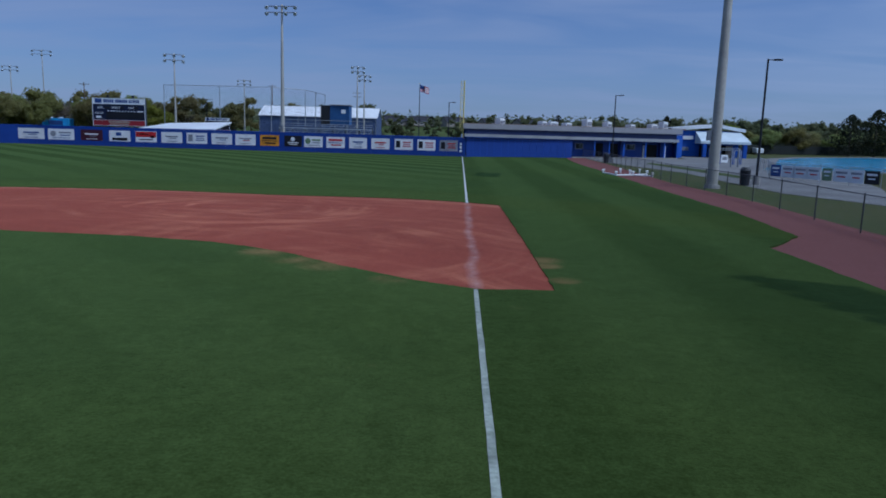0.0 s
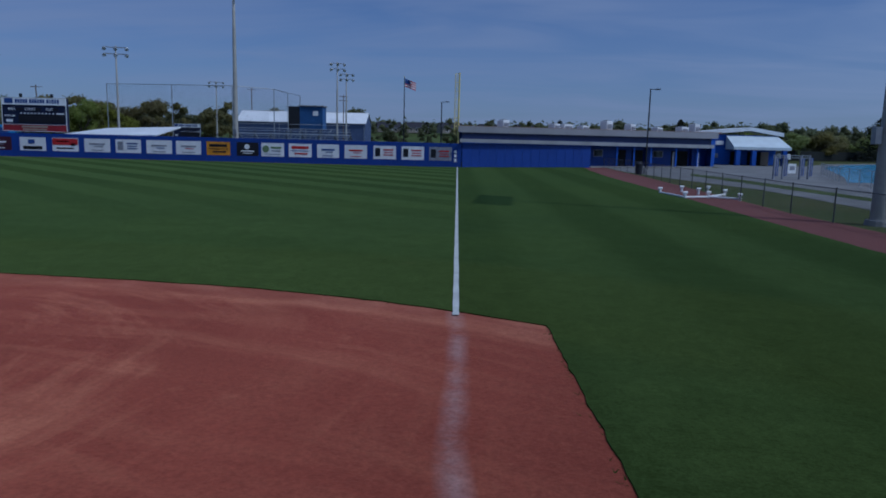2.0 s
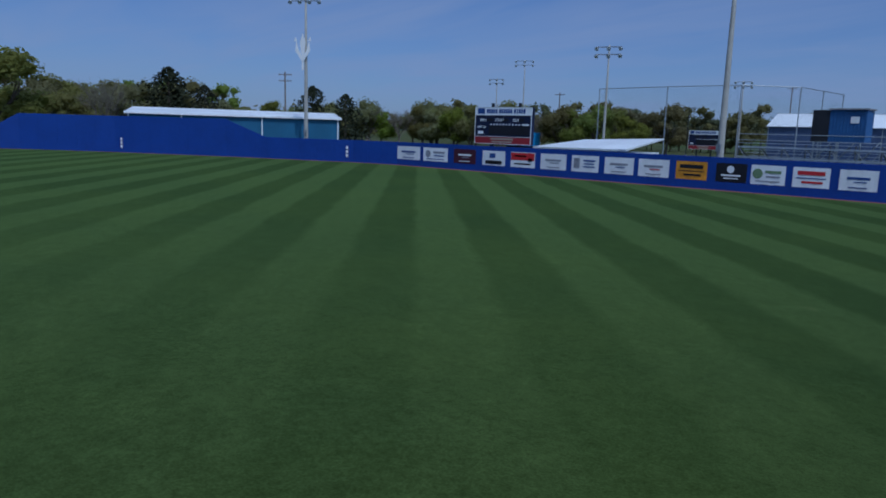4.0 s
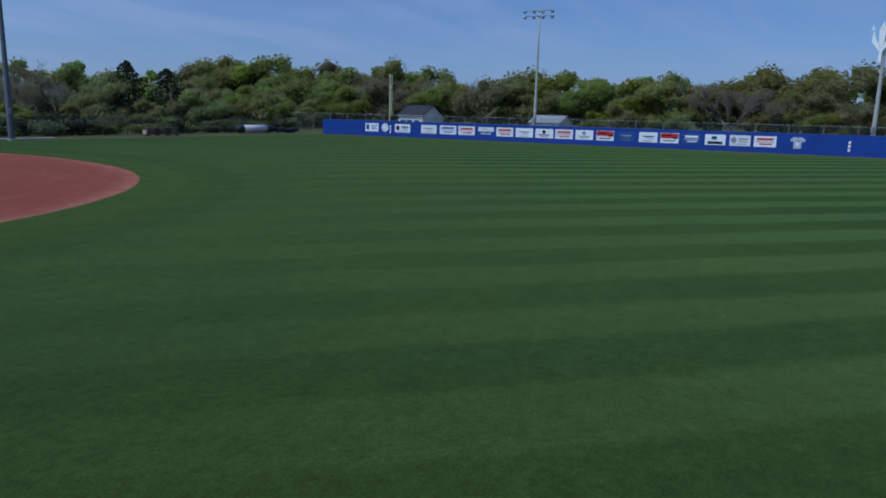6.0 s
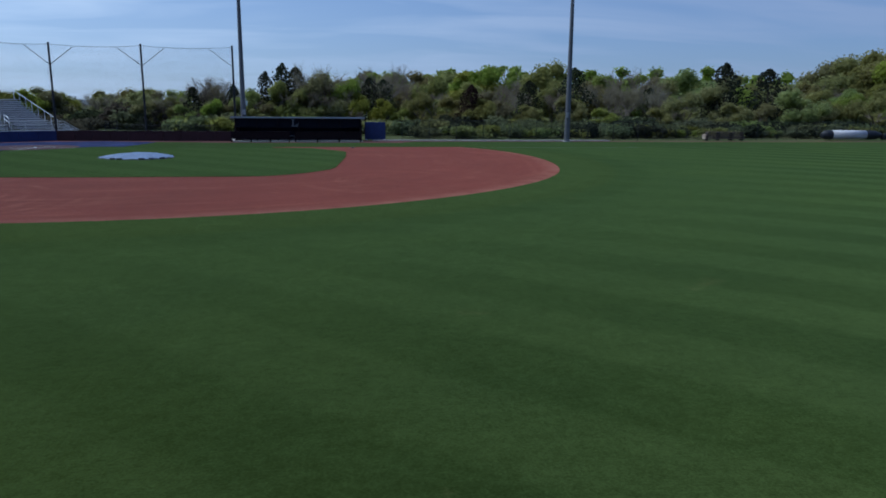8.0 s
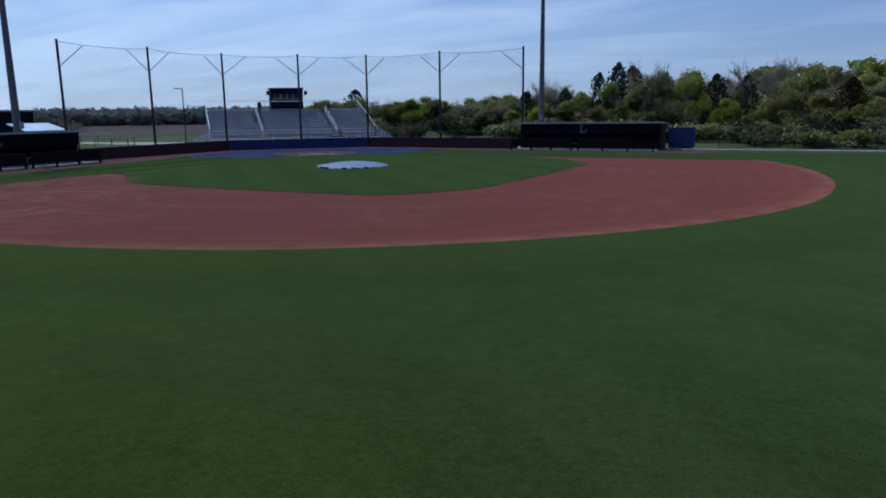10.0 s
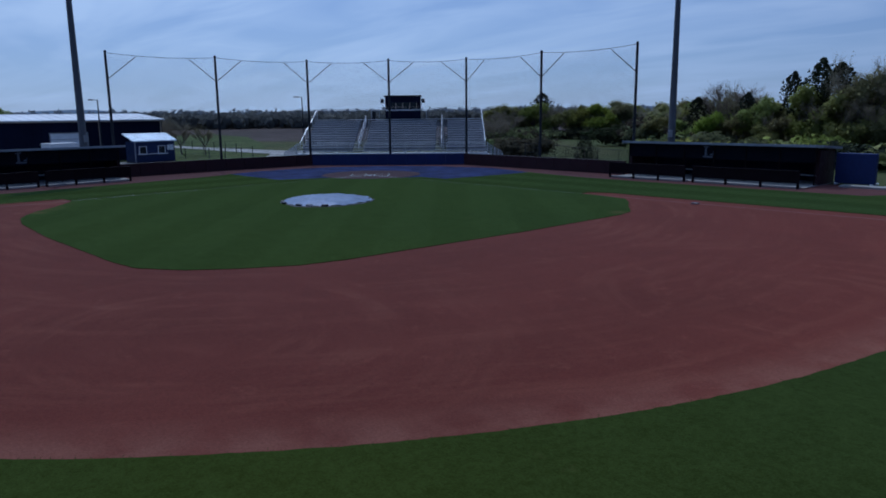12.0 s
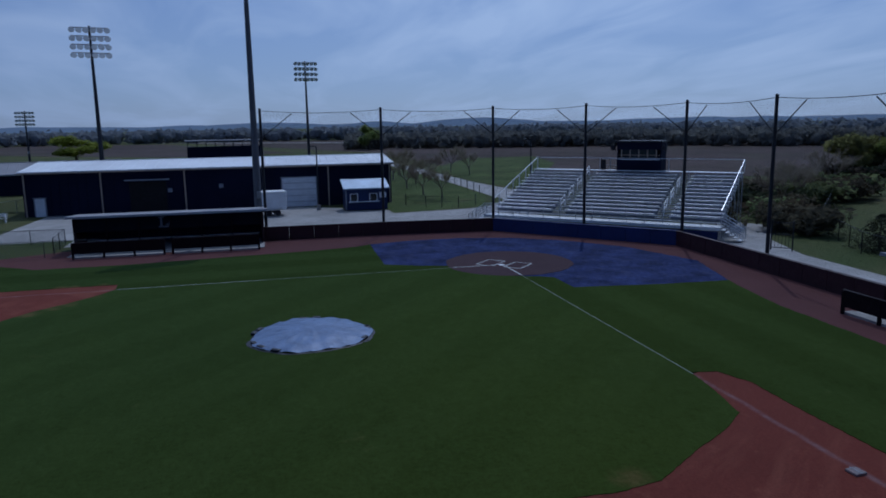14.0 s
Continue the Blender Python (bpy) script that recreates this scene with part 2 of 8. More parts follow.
def dirt_mat(name, col, light, swirl=True):
    m, n, l, b = nodes_of(name)
    co = n.new("ShaderNodeTexCoord").outputs["Object"]
    big = noise_node(n, l, co, 0.22, 5)
    c = blend(n, l, remap(n, l, big, 0.35, 0.7, 0, 0.55), col, tuple(v * 0.72 for v in col))
    h = noise_node(n, l, co, 30, 4)
    if swirl:
        # drag marks: fine uneven streaks left by the tow mat, round each turn and round the arc
        def streaks(cx, cy, fine, sweep, seed):
            pr = n.new("ShaderNodeVectorMath"); pr.operation = "SUBTRACT"
            l.new(co, pr.inputs[0]); pr.inputs[1].default_value = (cx, cy, 0)
            pl = n.new("ShaderNodeVectorMath"); pl.operation = "LENGTH"; l.new(pr.outputs[0], pl.inputs[0])
            way = n.new("ShaderNodeVectorMath"); way.operation = "NORMALIZE"; l.new(pr.outputs[0], way.inputs[0])
            ps = n.new("ShaderNodeSeparateXYZ"); l.new(way.outputs[0], ps.inputs[0])
            warp = maths(n, l, "MULTIPLY", noise_node(n, l, co, 0.13, 3), 1.8)
            pc = n.new("ShaderNodeCombineXYZ")
            l.new(maths(n, l, "MULTIPLY", maths(n, l, "ADD", maths(n, l, "ADD", pl.outputs["Value"], warp), seed), fine), pc.inputs[0])
            l.new(maths(n, l, "MULTIPLY", ps.outputs[0], sweep), pc.inputs[1])
            l.new(maths(n, l, "MULTIPLY", ps.outputs[1], sweep), pc.inputs[2])
            return noise_node(n, l, pc.outputs[0], 1.0, 7, 0.62), pl.outputs["Value"]
        dark = tuple(v * 0.74 for v in col)
        for cx, cy, amt in ((-8.4, 37.4, 0.75), (-4.5, 29.0, 0.42), (-31.7, 30.2, 0.26), (-41.0, 16.5, 0.26)):
            streak, far = streaks(cx, cy, 1.25, 0.9, cx)
            fall = maths(n, l, "MULTIPLY", remap(n, l, far, 4.5, 10.0, 1.0, 0.0), remap(n, l, far, 0.4, 2.0, 0.0, 1.0))
            patch = maths(n, l, "MULTIPLY", fall, remap(n, l, noise_node(n, l, co, 0.30, 4), 0.40, 0.62, 0.15, 1))
            k = maths(n, l, "MULTIPLY", remap(n, l, streak, 0.49, 0.64, 0, amt), patch, True)
            c = blend(n, l, k, c, light)
            c = blend(n, l, maths(n, l, "MULTIPLY", remap(n, l, streak, 0.48, 0.32, 0, amt), patch, True), c, dark)
            h = maths(n, l, "ADD", h, maths(n, l, "MULTIPLY", k, 0.8))
        streak, far = streaks(-13.8, 13.6, 1.5, 3.0, 0.0)
        sep = n.new("ShaderNodeSeparateXYZ"); l.new(co, sep.inputs[0])
        where = maths(n, l, "MULTIPLY", remap(n, l, noise_node(n, l, co, 0.16, 3), 0.40, 0.62, 0.15, 1.0), remap(n, l, sep.outputs[0], -22.0, -10.0, 0.45, 1.0))
        c = blend(n, l, maths(n, l, "MULTIPLY", remap(n, l, streak, 0.50, 0.68, 0, 0.58), where, True), c, light)
        c = blend(n, l, maths(n, l, "MULTIPLY", remap(n, l, streak, 0.48, 0.30, 0, 0.5), where, True), c, dark)
        h = maths(n, l, "ADD", h, maths(n, l, "MULTIPLY", streak, 0.7))
        # chalk dust scuffed along the two base lines
        bend = maths(n, l, "MULTIPLY", maths(n, l, "SUBTRACT", noise_node(n, l, co, 0.30, 2), 0.5), 0.4)
        flecks = remap(n, l, noise_node(n, l, co, 1.1, 9, 0.75), 0.34, 0.70, 0, 1)
        for ax in (0, 1):
            dist = maths(n, l, "ABSOLUTE", maths(n, l, "ADD", sep.outputs[ax], bend))
            k = maths(n, l, "MULTIPLY", remap(n, l, dist, 0.02, 0.17, 0.50, 0.0), flecks, True)
            c = blend(n, l, k, c, (0.46, 0.38, 0.38))
        # paler dry rim along the outer edge
        vd = n.new("ShaderNodeVectorMath"); vd.operation = "DISTANCE"
        l.new(co, vd.inputs[0]); vd.inputs[1].default_value = (-13.8, 13.6, 0)
        k = maths(n, l, "MULTIPLY", remap(n, l, vd.outputs["Value"], 29.3, 30.5, 0.0, 0.5), remap(n, l, noise_node(n, l, co, 0.8, 5), 0.35, 0.6, 0.2, 1.0), True)
        c = blend(n, l, k, c, (0.42, 0.185, 0.12))
    st = noise_node(n, l, co, 1.1, 8, 0.72)
    c = blend(n, l, remap(n, l, st, 0.58, 0.82, 0, 0.55), c, light)
    fine = noise_node(n, l, co, 18, 5, 0.75)
    c = blend(n, l, 1.0, c, remap(n, l, fine, 0.3, 0.7, 0.78, 1.22), "MULTIPLY")
    l.new(c, b.inputs["Base Color"])
    b.inputs["Roughness"].default_value = 0.85
    b.inputs["Diffuse Roughness"].default_value = 1.0
    b.inputs["Specular IOR Level"].default_value = 0.05
    b.inputs["Sheen Weight"].default_value = 0.10
    b.inputs["Sheen Roughness"].default_value = 0.36
    b.inputs["Sheen Tint"].default_value = (0.90, 0.40, 0.30, 1)
    bumped(n, l, b, h, 0.5, 0.02)
    return m


def land_mat():
    m, n, l, b = nodes_of("rough_grassland")
    co = n.new("ShaderNodeTexCoord").outputs["Object"]
    c = blend(n, l, remap(n, l, noise_node(n, l, co, 0.05, 6), 0.35, 0.7, 0, 1), (0.055, 0.076, 0.026), (0.098, 0.092, 0.042))
    c = blend(n, l, remap(n, l, noise_node(n, l, co, 0.6, 7, 0.7), 0.5, 0.8, 0, 0.8), c, (0.040, 0.058, 0.020))
    c = blend(n, l, 1.0, c, remap(n, l, noise_node(n, l, co, 7, 6, 0.75), 0.3, 0.7, 0.65, 1.35), "MULTIPLY")
    l.new(c, b.inputs["Base Color"])
    b.inputs["Roughness"].default_value = 0.95
    b.inputs["Specular IOR Level"].default_value = 0.08
    bumped(n, l, b, noise_node(n, l, co, 5, 6), 0.8, 0.15)
    return m


def leaf_mat(name, col, col2, trans=0.35):
    m, n, l, b = nodes_of(name)
    isl = n.new("ShaderNodeNewGeometry").outputs["Random Per Island"]
    oi = n.new("ShaderNodeObjectInfo").outputs["Random"]
    c = blend(n, l, isl, col, col2)
    c = blend(n, l, 1.0, c, remap(n, l, oi, 0, 1, 0.84, 1.16), "MULTIPLY")
    hs = n.new("ShaderNodeHueSaturation")
    l.new(remap(n, l, oi, 0, 1, 0.475, 0.525), hs.inputs["Hue"])
    l.new(remap(n, l, maths(n, l, "FRACT", maths(n, l, "MULTIPLY", oi, 7.3)), 0, 1, 0.78, 1.1), hs.inputs["Saturation"])
    l.new(c, hs.inputs["Color"])
    c = hs.outputs[0]
    d = n.new("ShaderNodeBsdfDiffuse")
    t = n.new("ShaderNodeBsdfTranslucent")
    x = n.new("ShaderNodeMixShader")
    x.inputs[0].default_value = trans
    l.new(c, d.inputs[0]); l.new(c, t.inputs[0])
    l.new(d.outputs[0], x.inputs[1]); l.new(t.outputs[0], x.inputs[2])
    l.new(x.outputs[0], n["Material Output"].inputs["Surface"])
    return m


def wire_mat(name, col, cell, thick):
    """Woven wire: open between the strands."""
    m, n, l, b = nodes_of(name)
    co = n.new("ShaderNodeTexCoord").outputs["UV"]
    sep = n.new("ShaderNodeSeparateXYZ"); l.new(co, sep.inputs[0])
    u, v = sep.outputs[0], sep.outputs[1]
    a = maths(n, l, "FRACT", maths(n, l, "DIVIDE", maths(n, l, "ADD", u, v), cell))
    d = maths(n, l, "FRACT", maths(n, l, "DIVIDE", maths(n, l, "SUBTRACT", u, v), cell))
    k = maths(n, l, "MAXIMUM", maths(n, l, "LESS_THAN", a, thick), maths(n, l, "LESS_THAN", d, thick))
    l.new(k, b.inputs["Alpha"])
    b.inputs["Base Color"].default_value = (*col, 1)
    b.inputs["Roughness"].default_value = 0.5
    b.inputs["Metallic"].default_value = 0.6
    return m


TURF = turf_mat()
SKIN = dirt_mat("infield_clay", (0.232, 0.058, 0.037), (0.44, 0.170, 0.098))
TRACK = dirt_mat("track_clay", (0.172, 0.073, 0.066), (0.26, 0.125, 0.11), False)
CIRCLE = dirt_mat("grey_red_clay", (0.105, 0.066, 0.070), (0.20, 0.145, 0.145), False)
LAND = land_mat()
PLOUGH = stuff_mat("ploughed_soil", (0.066, 0.052, 0.048), 0.95, var=0.4, big=0.014, small=0.3, bump=0.4, dirt=(0.055, 0.062, 0.034), spec=0.05)
CHALK = stuff_mat("line_chalk", (0.47, 0.48, 0.47), 0.9, var=0.22, big=1.5, small=14, dirt=(0.30, 0.36, 0.27))
CHALK_WORN = stuff_mat("worn_chalk", (0.27, 0.30, 0.26), 0.9, var=0.4, big=1.5, small=14, dirt=(0.08, 0.12, 0.06))
CHALK_FAINT = stuff_mat("faint_chalk", (0.16, 0.20, 0.14), 0.9, var=0.4, big=1.5, small=14, dirt=(0.05, 0.085, 0.035))
APRON = stuff_mat("blue_turf", (0.026, 0.034, 0.092), 0.9, var=0.55, big=0.45, small=4, bump=0.4, dirt=(0.066, 0.076, 0.145), spec=0.03)
WALL_BLUE = stuff_mat("blue_wall_vinyl", (0.014, 0.046, 0.25), 0.55, var=0.10, big=0.4, small=6, bump=0.05)
WALL_EDGE = stuff_mat("blue_wall_cap", (0.010, 0.035, 0.22), 0.5, var=0.15)
PAD_DARK = stuff_mat("maroon_pad", (0.032, 0.011, 0.016), 0.6, var=0.2)
RAIL_PAD = stuff_mat("black_rail_pad", (0.008, 0.0045, 0.0075), 0.7, var=0.25, spec=0.12)
PAD_BLUE = stuff_mat("navy_pad", (0.016, 0.030, 0.12), 0.55, var=0.2)
CONC = stuff_mat("concrete", (0.29, 0.285, 0.275), 0.85, var=0.2, big=0.3, small=5, dirt=(0.19, 0.185, 0.18))
CONC_WORN = stuff_mat("weathered_concrete", (0.165, 0.165, 0.165), 0.9, var=0.25, big=0.25, small=5, dirt=(0.11, 0.11, 0.105))
STEEL = stuff_mat("galvanised_steel", (0.40, 0.42, 0.44), 0.45, 0.75, var=0.12)
ALU = stuff_mat("aluminium", (0.60, 0.62, 0.65), 0.38, 0.85, var=0.10)
ALU_DULL = stuff_mat("mill_aluminium_plank", (0.72, 0.74, 0.78), 0.5, 0.2, var=0.12)
POLE = stuff_mat("pole_grey", (0.36, 0.35, 0.32), 0.7, var=0.15, big=0.8, small=6)
# darker copy of the pole grey, with three masts' backlit side in its colour
POLE_BACKLIT = stuff_mat("pole_grey_backlit", (0.11, 0.115, 0.13), 0.7, var=0.15, big=0.8, small=6)
POST_DARK = stuff_mat("weathered_dark_post", (0.09, 0.095, 0.10), 0.6, 0.3, var=0.2)
DARKMETAL = stuff_mat("dark_painted_steel", (0.022, 0.024, 0.03), 0.5, 0.2, var=0.2)
YELLOW = stuff_mat("yellow_paint", (0.72, 0.60, 0.20), 0.5, var=0.12)
WHITE = stuff_mat("white_paint", (0.78, 0.79, 0.80), 0.5, var=0.07)
ROOF_WHITE = stuff_mat("white_metal_roof", (0.74, 0.76, 0.78), 0.45, 0.1, var=0.10, big=0.2, small=3)
NAVY = stuff_mat("navy_metal_siding", (0.0065, 0.0085, 0.028), 0.75, 0.0, var=0.2, big=0.3, spec=0.12)
TEAL = stuff_mat("teal_blue_siding", (0.030, 0.115, 0.22), 0.5, 0.1, var=0.12, big=0.3)
BLOCKBLUE = stuff_mat("blue_block_wall", (0.022, 0.085, 0.40), 0.65, var=0.12)
GREYROOF = stuff_mat("grey_roof", (0.25, 0.25, 0.27), 0.7, var=0.15, big=0.2)
GRAVELROOF = stuff_mat("brown_gravel_roof", (0.20, 0.13, 0.10), 0.9, var=0.25, small=4)
SCORE_RED = stuff_mat("score_red_panel", (0.27, 0.022, 0.03), 0.5, var=0.15)
BLACK = stuff_mat("black_board", (0.012, 0.012, 0.018), 0.5, var=0.2)
# near-black for flat panels that stand in for the shade inside doorways
SHADE = stuff_mat("doorway_shade", (0.012, 0.012, 0.014), 0.9, var=0.1)
BASE_WHITE = stuff_mat("scuffed_white_rubber", (0.16, 0.135, 0.135), 0.7, var=0.25, big=3.0, small=12, dirt=(0.22, 0.13, 0.11))
MAROON = stuff_mat("maroon_panel", (0.055, 0.012, 0.026), 0.5, var=0.15)
RED = stuff_mat("red_panel", (0.45, 0.025, 0.03), 0.5, var=0.12)
ORANGE = stuff_mat("orange_print", (0.60, 0.26, 0.02), 0.5, var=0.3, big=1.2, small=4)
GREEN_P = stuff_mat("green_print", (0.16, 0.24, 0.13), 0.5, var=0.2)
SKYBLUE = stuff_mat("sky_blue_wrap", (0.05, 0.28, 0.62), 0.45, var=0.2, big=0.7, small=3)
GREYPRINT = stuff_mat("grey_print", (0.24, 0.25, 0.29), 0.5, var=0.3, big=3.0, small=12)
BLUEPRINT = stuff_mat("blue_print", (0.03, 0.07, 0.25), 0.5, var=0.15)
BANNER = stuff_mat("white_banner_vinyl", (0.74, 0.76, 0.78), 0.45, var=0.07, big=0.9, small=4, per=0.08)
TARP = stuff_mat("silver_blue_tarp", (0.125, 0.175, 0.29), 0.45, 0.1, var=0.22, big=1.4, small=6, bump=0.6)
TARP_BLACK = stuff_mat("black_tarp_edge", (0.02, 0.022, 0.03), 0.5)
BARK = stuff_mat("bark", (0.11, 0.085, 0.065), 0.9, var=0.3, big=1.0, small=7, bump=0.6, per=0.25)
BARK_PALE = stuff_mat("grey_bark", (0.20, 0.17, 0.145), 0.9, var=0.3, big=1.0, small=7, bump=0.6, per=0.25)
WOOD = stuff_mat("weathered_wood", (0.16, 0.12, 0.09), 0.85, var=0.25, small=8)
GLASS_DARK = stuff_mat("dark_window_glass", (0.02, 0.025, 0.03), 0.12, var=0.1, bump=0, spec=0.6)
SHINGLE = stuff_mat("roof_shingle", (0.030, 0.030, 0.040), 0.9, var=0.2, small=5)
BRICKISH = stuff_mat("tan_house_wall", (0.36, 0.29, 0.23), 0.85, var=0.15)
WATER = stuff_mat("pool_water", (0.05, 0.30, 0.50), 0.15, var=0.12, big=0.15, small=1.5, bump=0.25, spec=0.3)
FIXTURE = stuff_mat("lamp_housing", (0.30, 0.31, 0.33), 0.4, 0.6, var=0.1)
LENS = stuff_mat("lamp_lens", (0.62, 0.66, 0.70), 0.15, 0.2, var=0.1, bump=0)
LEAF_GREEN = leaf_mat("spring_leaf", (0.215, 0.250, 0.060), (0.320, 0.345, 0.092), 0.72)
LEAF_OLIVE = leaf_mat("olive_leaf", (0.215, 0.212, 0.085), (0.315, 0.300, 0.125), 0.72)
# green greyed for the haze of distance; one near shrub shares it
LEAF_MID = leaf_mat("hazy_green_leaf", (0.130, 0.152, 0.078), (0.195, 0.215, 0.105), 0.6)
LEAF_PALE = leaf_mat("new_bud", (0.20, 0.175, 0.125), (0.28, 0.245, 0.165), 0.4)
# the haze over the far woods is put into these two colours
LEAF_FAR_HAZED = leaf_mat("hazed_far_leaf", (0.27, 0.29, 0.32), (0.31, 0.33, 0.35), 0.5)
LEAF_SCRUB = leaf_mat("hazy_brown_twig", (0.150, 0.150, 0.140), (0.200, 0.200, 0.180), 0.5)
LEAF_TUFT = leaf_mat("turf_blade", (0.030, 0.062, 0.012), (0.055, 0.095, 0.020), 0.4)
LEAF_BUSH = leaf_mat("dark_bush_leaf", (0.032, 0.042, 0.020), (0.060, 0.072, 0.034), 0.3)
BRUSH = leaf_mat("brown_brush", (0.070, 0.058, 0.040), (0.115, 0.095, 0.060), 0.4)
LAWN = stuff_mat("park_lawn", (0.062, 0.085, 0.028), 0.95, var=0.35, big=0.12, small=2.5, bump=0.5, dirt=(0.105, 0.090, 0.048), spec=0.05)
SCREEN_DARK = stuff_mat("dark_windscreen_cloth", (0.012, 0.016, 0.016), 0.85, var=0.25)
LEAF_DARK = leaf_mat("cedar_needle", (0.026, 0.032, 0.020), (0.052, 0.058, 0.034), 0.15)
LEAF_PURPLE = leaf_mat("purple_leaf", (0.020, 0.010, 0.010), (0.045, 0.022, 0.020), 0.15)
CHAIN = wire_mat("chain_link", (0.10, 0.11, 0.115), 0.09, 0.10)
CHAIN_DARK = wire_mat("dark_chain_link", (0.02, 0.022, 0.022), 0.09, 0.13)
NETTING = wire_mat("black_netting", (0.015, 0.015, 0.018), 0.06, 0.035)
FLAGRED = stuff_mat("flag_red", (0.50, 0.05, 0.07), 0.8, var=0.1)


# ---------- mesh tools ----------
class Shape:
    def __init__(self):
        self.v, self.f, self.uv = [], [], None

    def box(self, x, y, z, sx, sy, sz, turn=0.0, lean=None):
        """A box by its centre and full sizes; turn in radians round z."""
        c, s = math.cos(turn), math.sin(turn)
        k = len(self.v)
        for dz in (-0.5, 0.5):
            for dx, dy in ((-0.5, -0.5), (0.5, -0.5), (0.5, 0.5), (-0.5, 0.5)):
                a, b = dx * sx, dy * sy
                self.v.append((x + a * c - b * s, y + a * s + b * c, z + dz * sz))
        for q in ((0, 3, 2, 1), (4, 5, 6, 7), (0, 1, 5, 4), (1, 2, 6, 5), (2, 3, 7, 6), (3, 0, 4, 7)):
            self.f.append(tuple(k + i for i in q))
        return self

    def tube(self, p, q, r0, r1=None, n=8, caps=True):
        p, q = Vector(p), Vector(q)
        r1 = r0 if r1 is None else r1
        d = (q - p)
        if d.length < 1e-6:
            return self
        d.normalize()
        a = d.cross(Vector((0, 0, 1)) if abs(d.z) < 0.9 else Vector((1, 0, 0))).normalized()
        b = d.cross(a)
        k = len(self.v)
        for c, r in ((p, r0), (q, r1)):
            for i in range(n):
                t = 2 * math.pi * i / n
                self.v.append(tuple(c + a * (r * math.cos(t)) + b * (r * math.sin(t))))
        for i in range(n):
            j = (i + 1) % n
            self.f.append((k + i, k + n + i, k + n + j, k + j))
        if caps:
            self.f.append(tuple(k + i for i in range(n)))
            self.f.append(tuple(k + n + i for i in reversed(range(n))))
        return self

    def pipe(self, pts, r, n=5):
        """One bent tube through several points."""
        k = len(self.v)
        pts = [Vector(p) for p in pts]
        for i, p in enumerate(pts):
            d = (pts[min(i + 1, len(pts) - 1)] - pts[max(i - 1, 0)]).normalized()
            a = d.cross(Vector((0, 0, 1)) if abs(d.z) < 0.9 else Vector((1, 0, 0))).normalized()
            b = d.cross(a)
            for j in range(n):
                t = 2 * math.pi * j / n
                self.v.append(tuple(p + a * (r * math.cos(t)) + b * (r * math.sin(t))))
        for i in range(len(pts) - 1):
            for j in range(n):
                j2 = (j + 1) % n
                self.f.append((k + i * n + j, k + (i + 1) * n + j, k + (i + 1) * n + j2, k + i * n + j2))
        return self

    def turned(self, rings, n=14):
        """One round body from (height, radius) rings, closed at the top."""
        k = len(self.v)
        for z, r in rings:
            for i in range(n):
                t = 2 * math.pi * i / n
                self.v.append((r * math.cos(t), r * math.sin(t), z))
        for j in range(len(rings) - 1):
            a, b = k + j * n, k + (j + 1) * n
            for i in range(n):
                i2 = (i + 1) % n
                self.f.append((a + i, a + i2, b + i2, b + i))
        self.f.append(tuple(k + (len(rings) - 1) * n + i for i in range(n)))
        return self

    def slab(self, poly, z0, z1):
        """A flat polygon (counter-clockwise) with thickness."""
        k, n = len(self.v), len(poly)
        self.v += [(x, y, z0) for x, y in poly] + [(x, y, z1) for x, y in poly]
        self.f.append(tuple(k + n + i for i in range(n)))
        self.f.append(tuple(k + i for i in reversed(range(n))))
        for i in range(n):
            j = (i + 1) % n
            self.f.append((k + i, k + j, k + n + j, k + n + i))
        return self

    def face(self, *pts):
        k = len(self.v)
        self.v += [tuple(p) for p in pts]
        self.f.append(tuple(range(k, k + len(pts))))
        return self

    def plate(self, a, b, z0, z1, t=0.1):
        """An upright plate from a to b (x, y), between two heights, t thick."""
        a, b = Vector(a), Vector(b)
        m = (a + b) / 2
        d = b - a
        return self.box(m.x, m.y, (z0 + z1) / 2, d.length, t, z1 - z0, math.atan2(d.y, d.x))

    def mesh(self, name, smooth=False):
        me = bpy.data.meshes.new(name)
        me.from_pydata(self.v, [], self.f)
        if smooth:
            me.polygons.foreach_set("use_smooth", [True] * len(me.polygons))
        me.update()
        return me


def part(name, shape, material, parent=None, label="", smooth=False):
    me = shape if isinstance(shape, bpy.types.Mesh) else shape.mesh(name, smooth)
    if not me.materials:
        me.materials.append(material)
    ob = new(name, me)
    if parent is not None:
        ob.parent = parent
    return tagged(ob, label)


def thing(name, label, category, group="", kind=""):
    ob = new(name)
    ob.empty_display_size = 0.2
    return tagged(ob, label, category, group, kind)


def single(name, shape, material, label, category, group="", kind="", smooth=False):
    return tagged(part(name, shape, material, None, "", smooth), label, category, group, kind)


def soften(ob, w=0.02, seg=2):
    md = ob.modifiers.new("edges", "BEVEL")
    md.width, md.segments, md.limit_method = w, seg, "ANGLE"
    return ob


def place(ob, x, y, z=0, rz=0):
    ob.matrix_basis = pose(x, y, z, 0, 0, rz)
    return ob


def lettering(text, size, material, m, parent):
    cu = bpy.data.curves.new("lettering", "FONT")
    cu.body, cu.size, cu.extrude, cu.align_x, cu.align_y = text, size, 0.01, "CENTER", "CENTER"
    tmp = bpy.data.objects.new("lettering", cu)
    scene.collection.objects.link(tmp)
    bpy.context.view_layer.update()
    me = bpy.data.meshes.new_from_object(tmp)
    bpy.data.objects.remove(tmp)
    ob = part("lettering", me, material, parent)
    ob.matrix_basis = m
    return ob


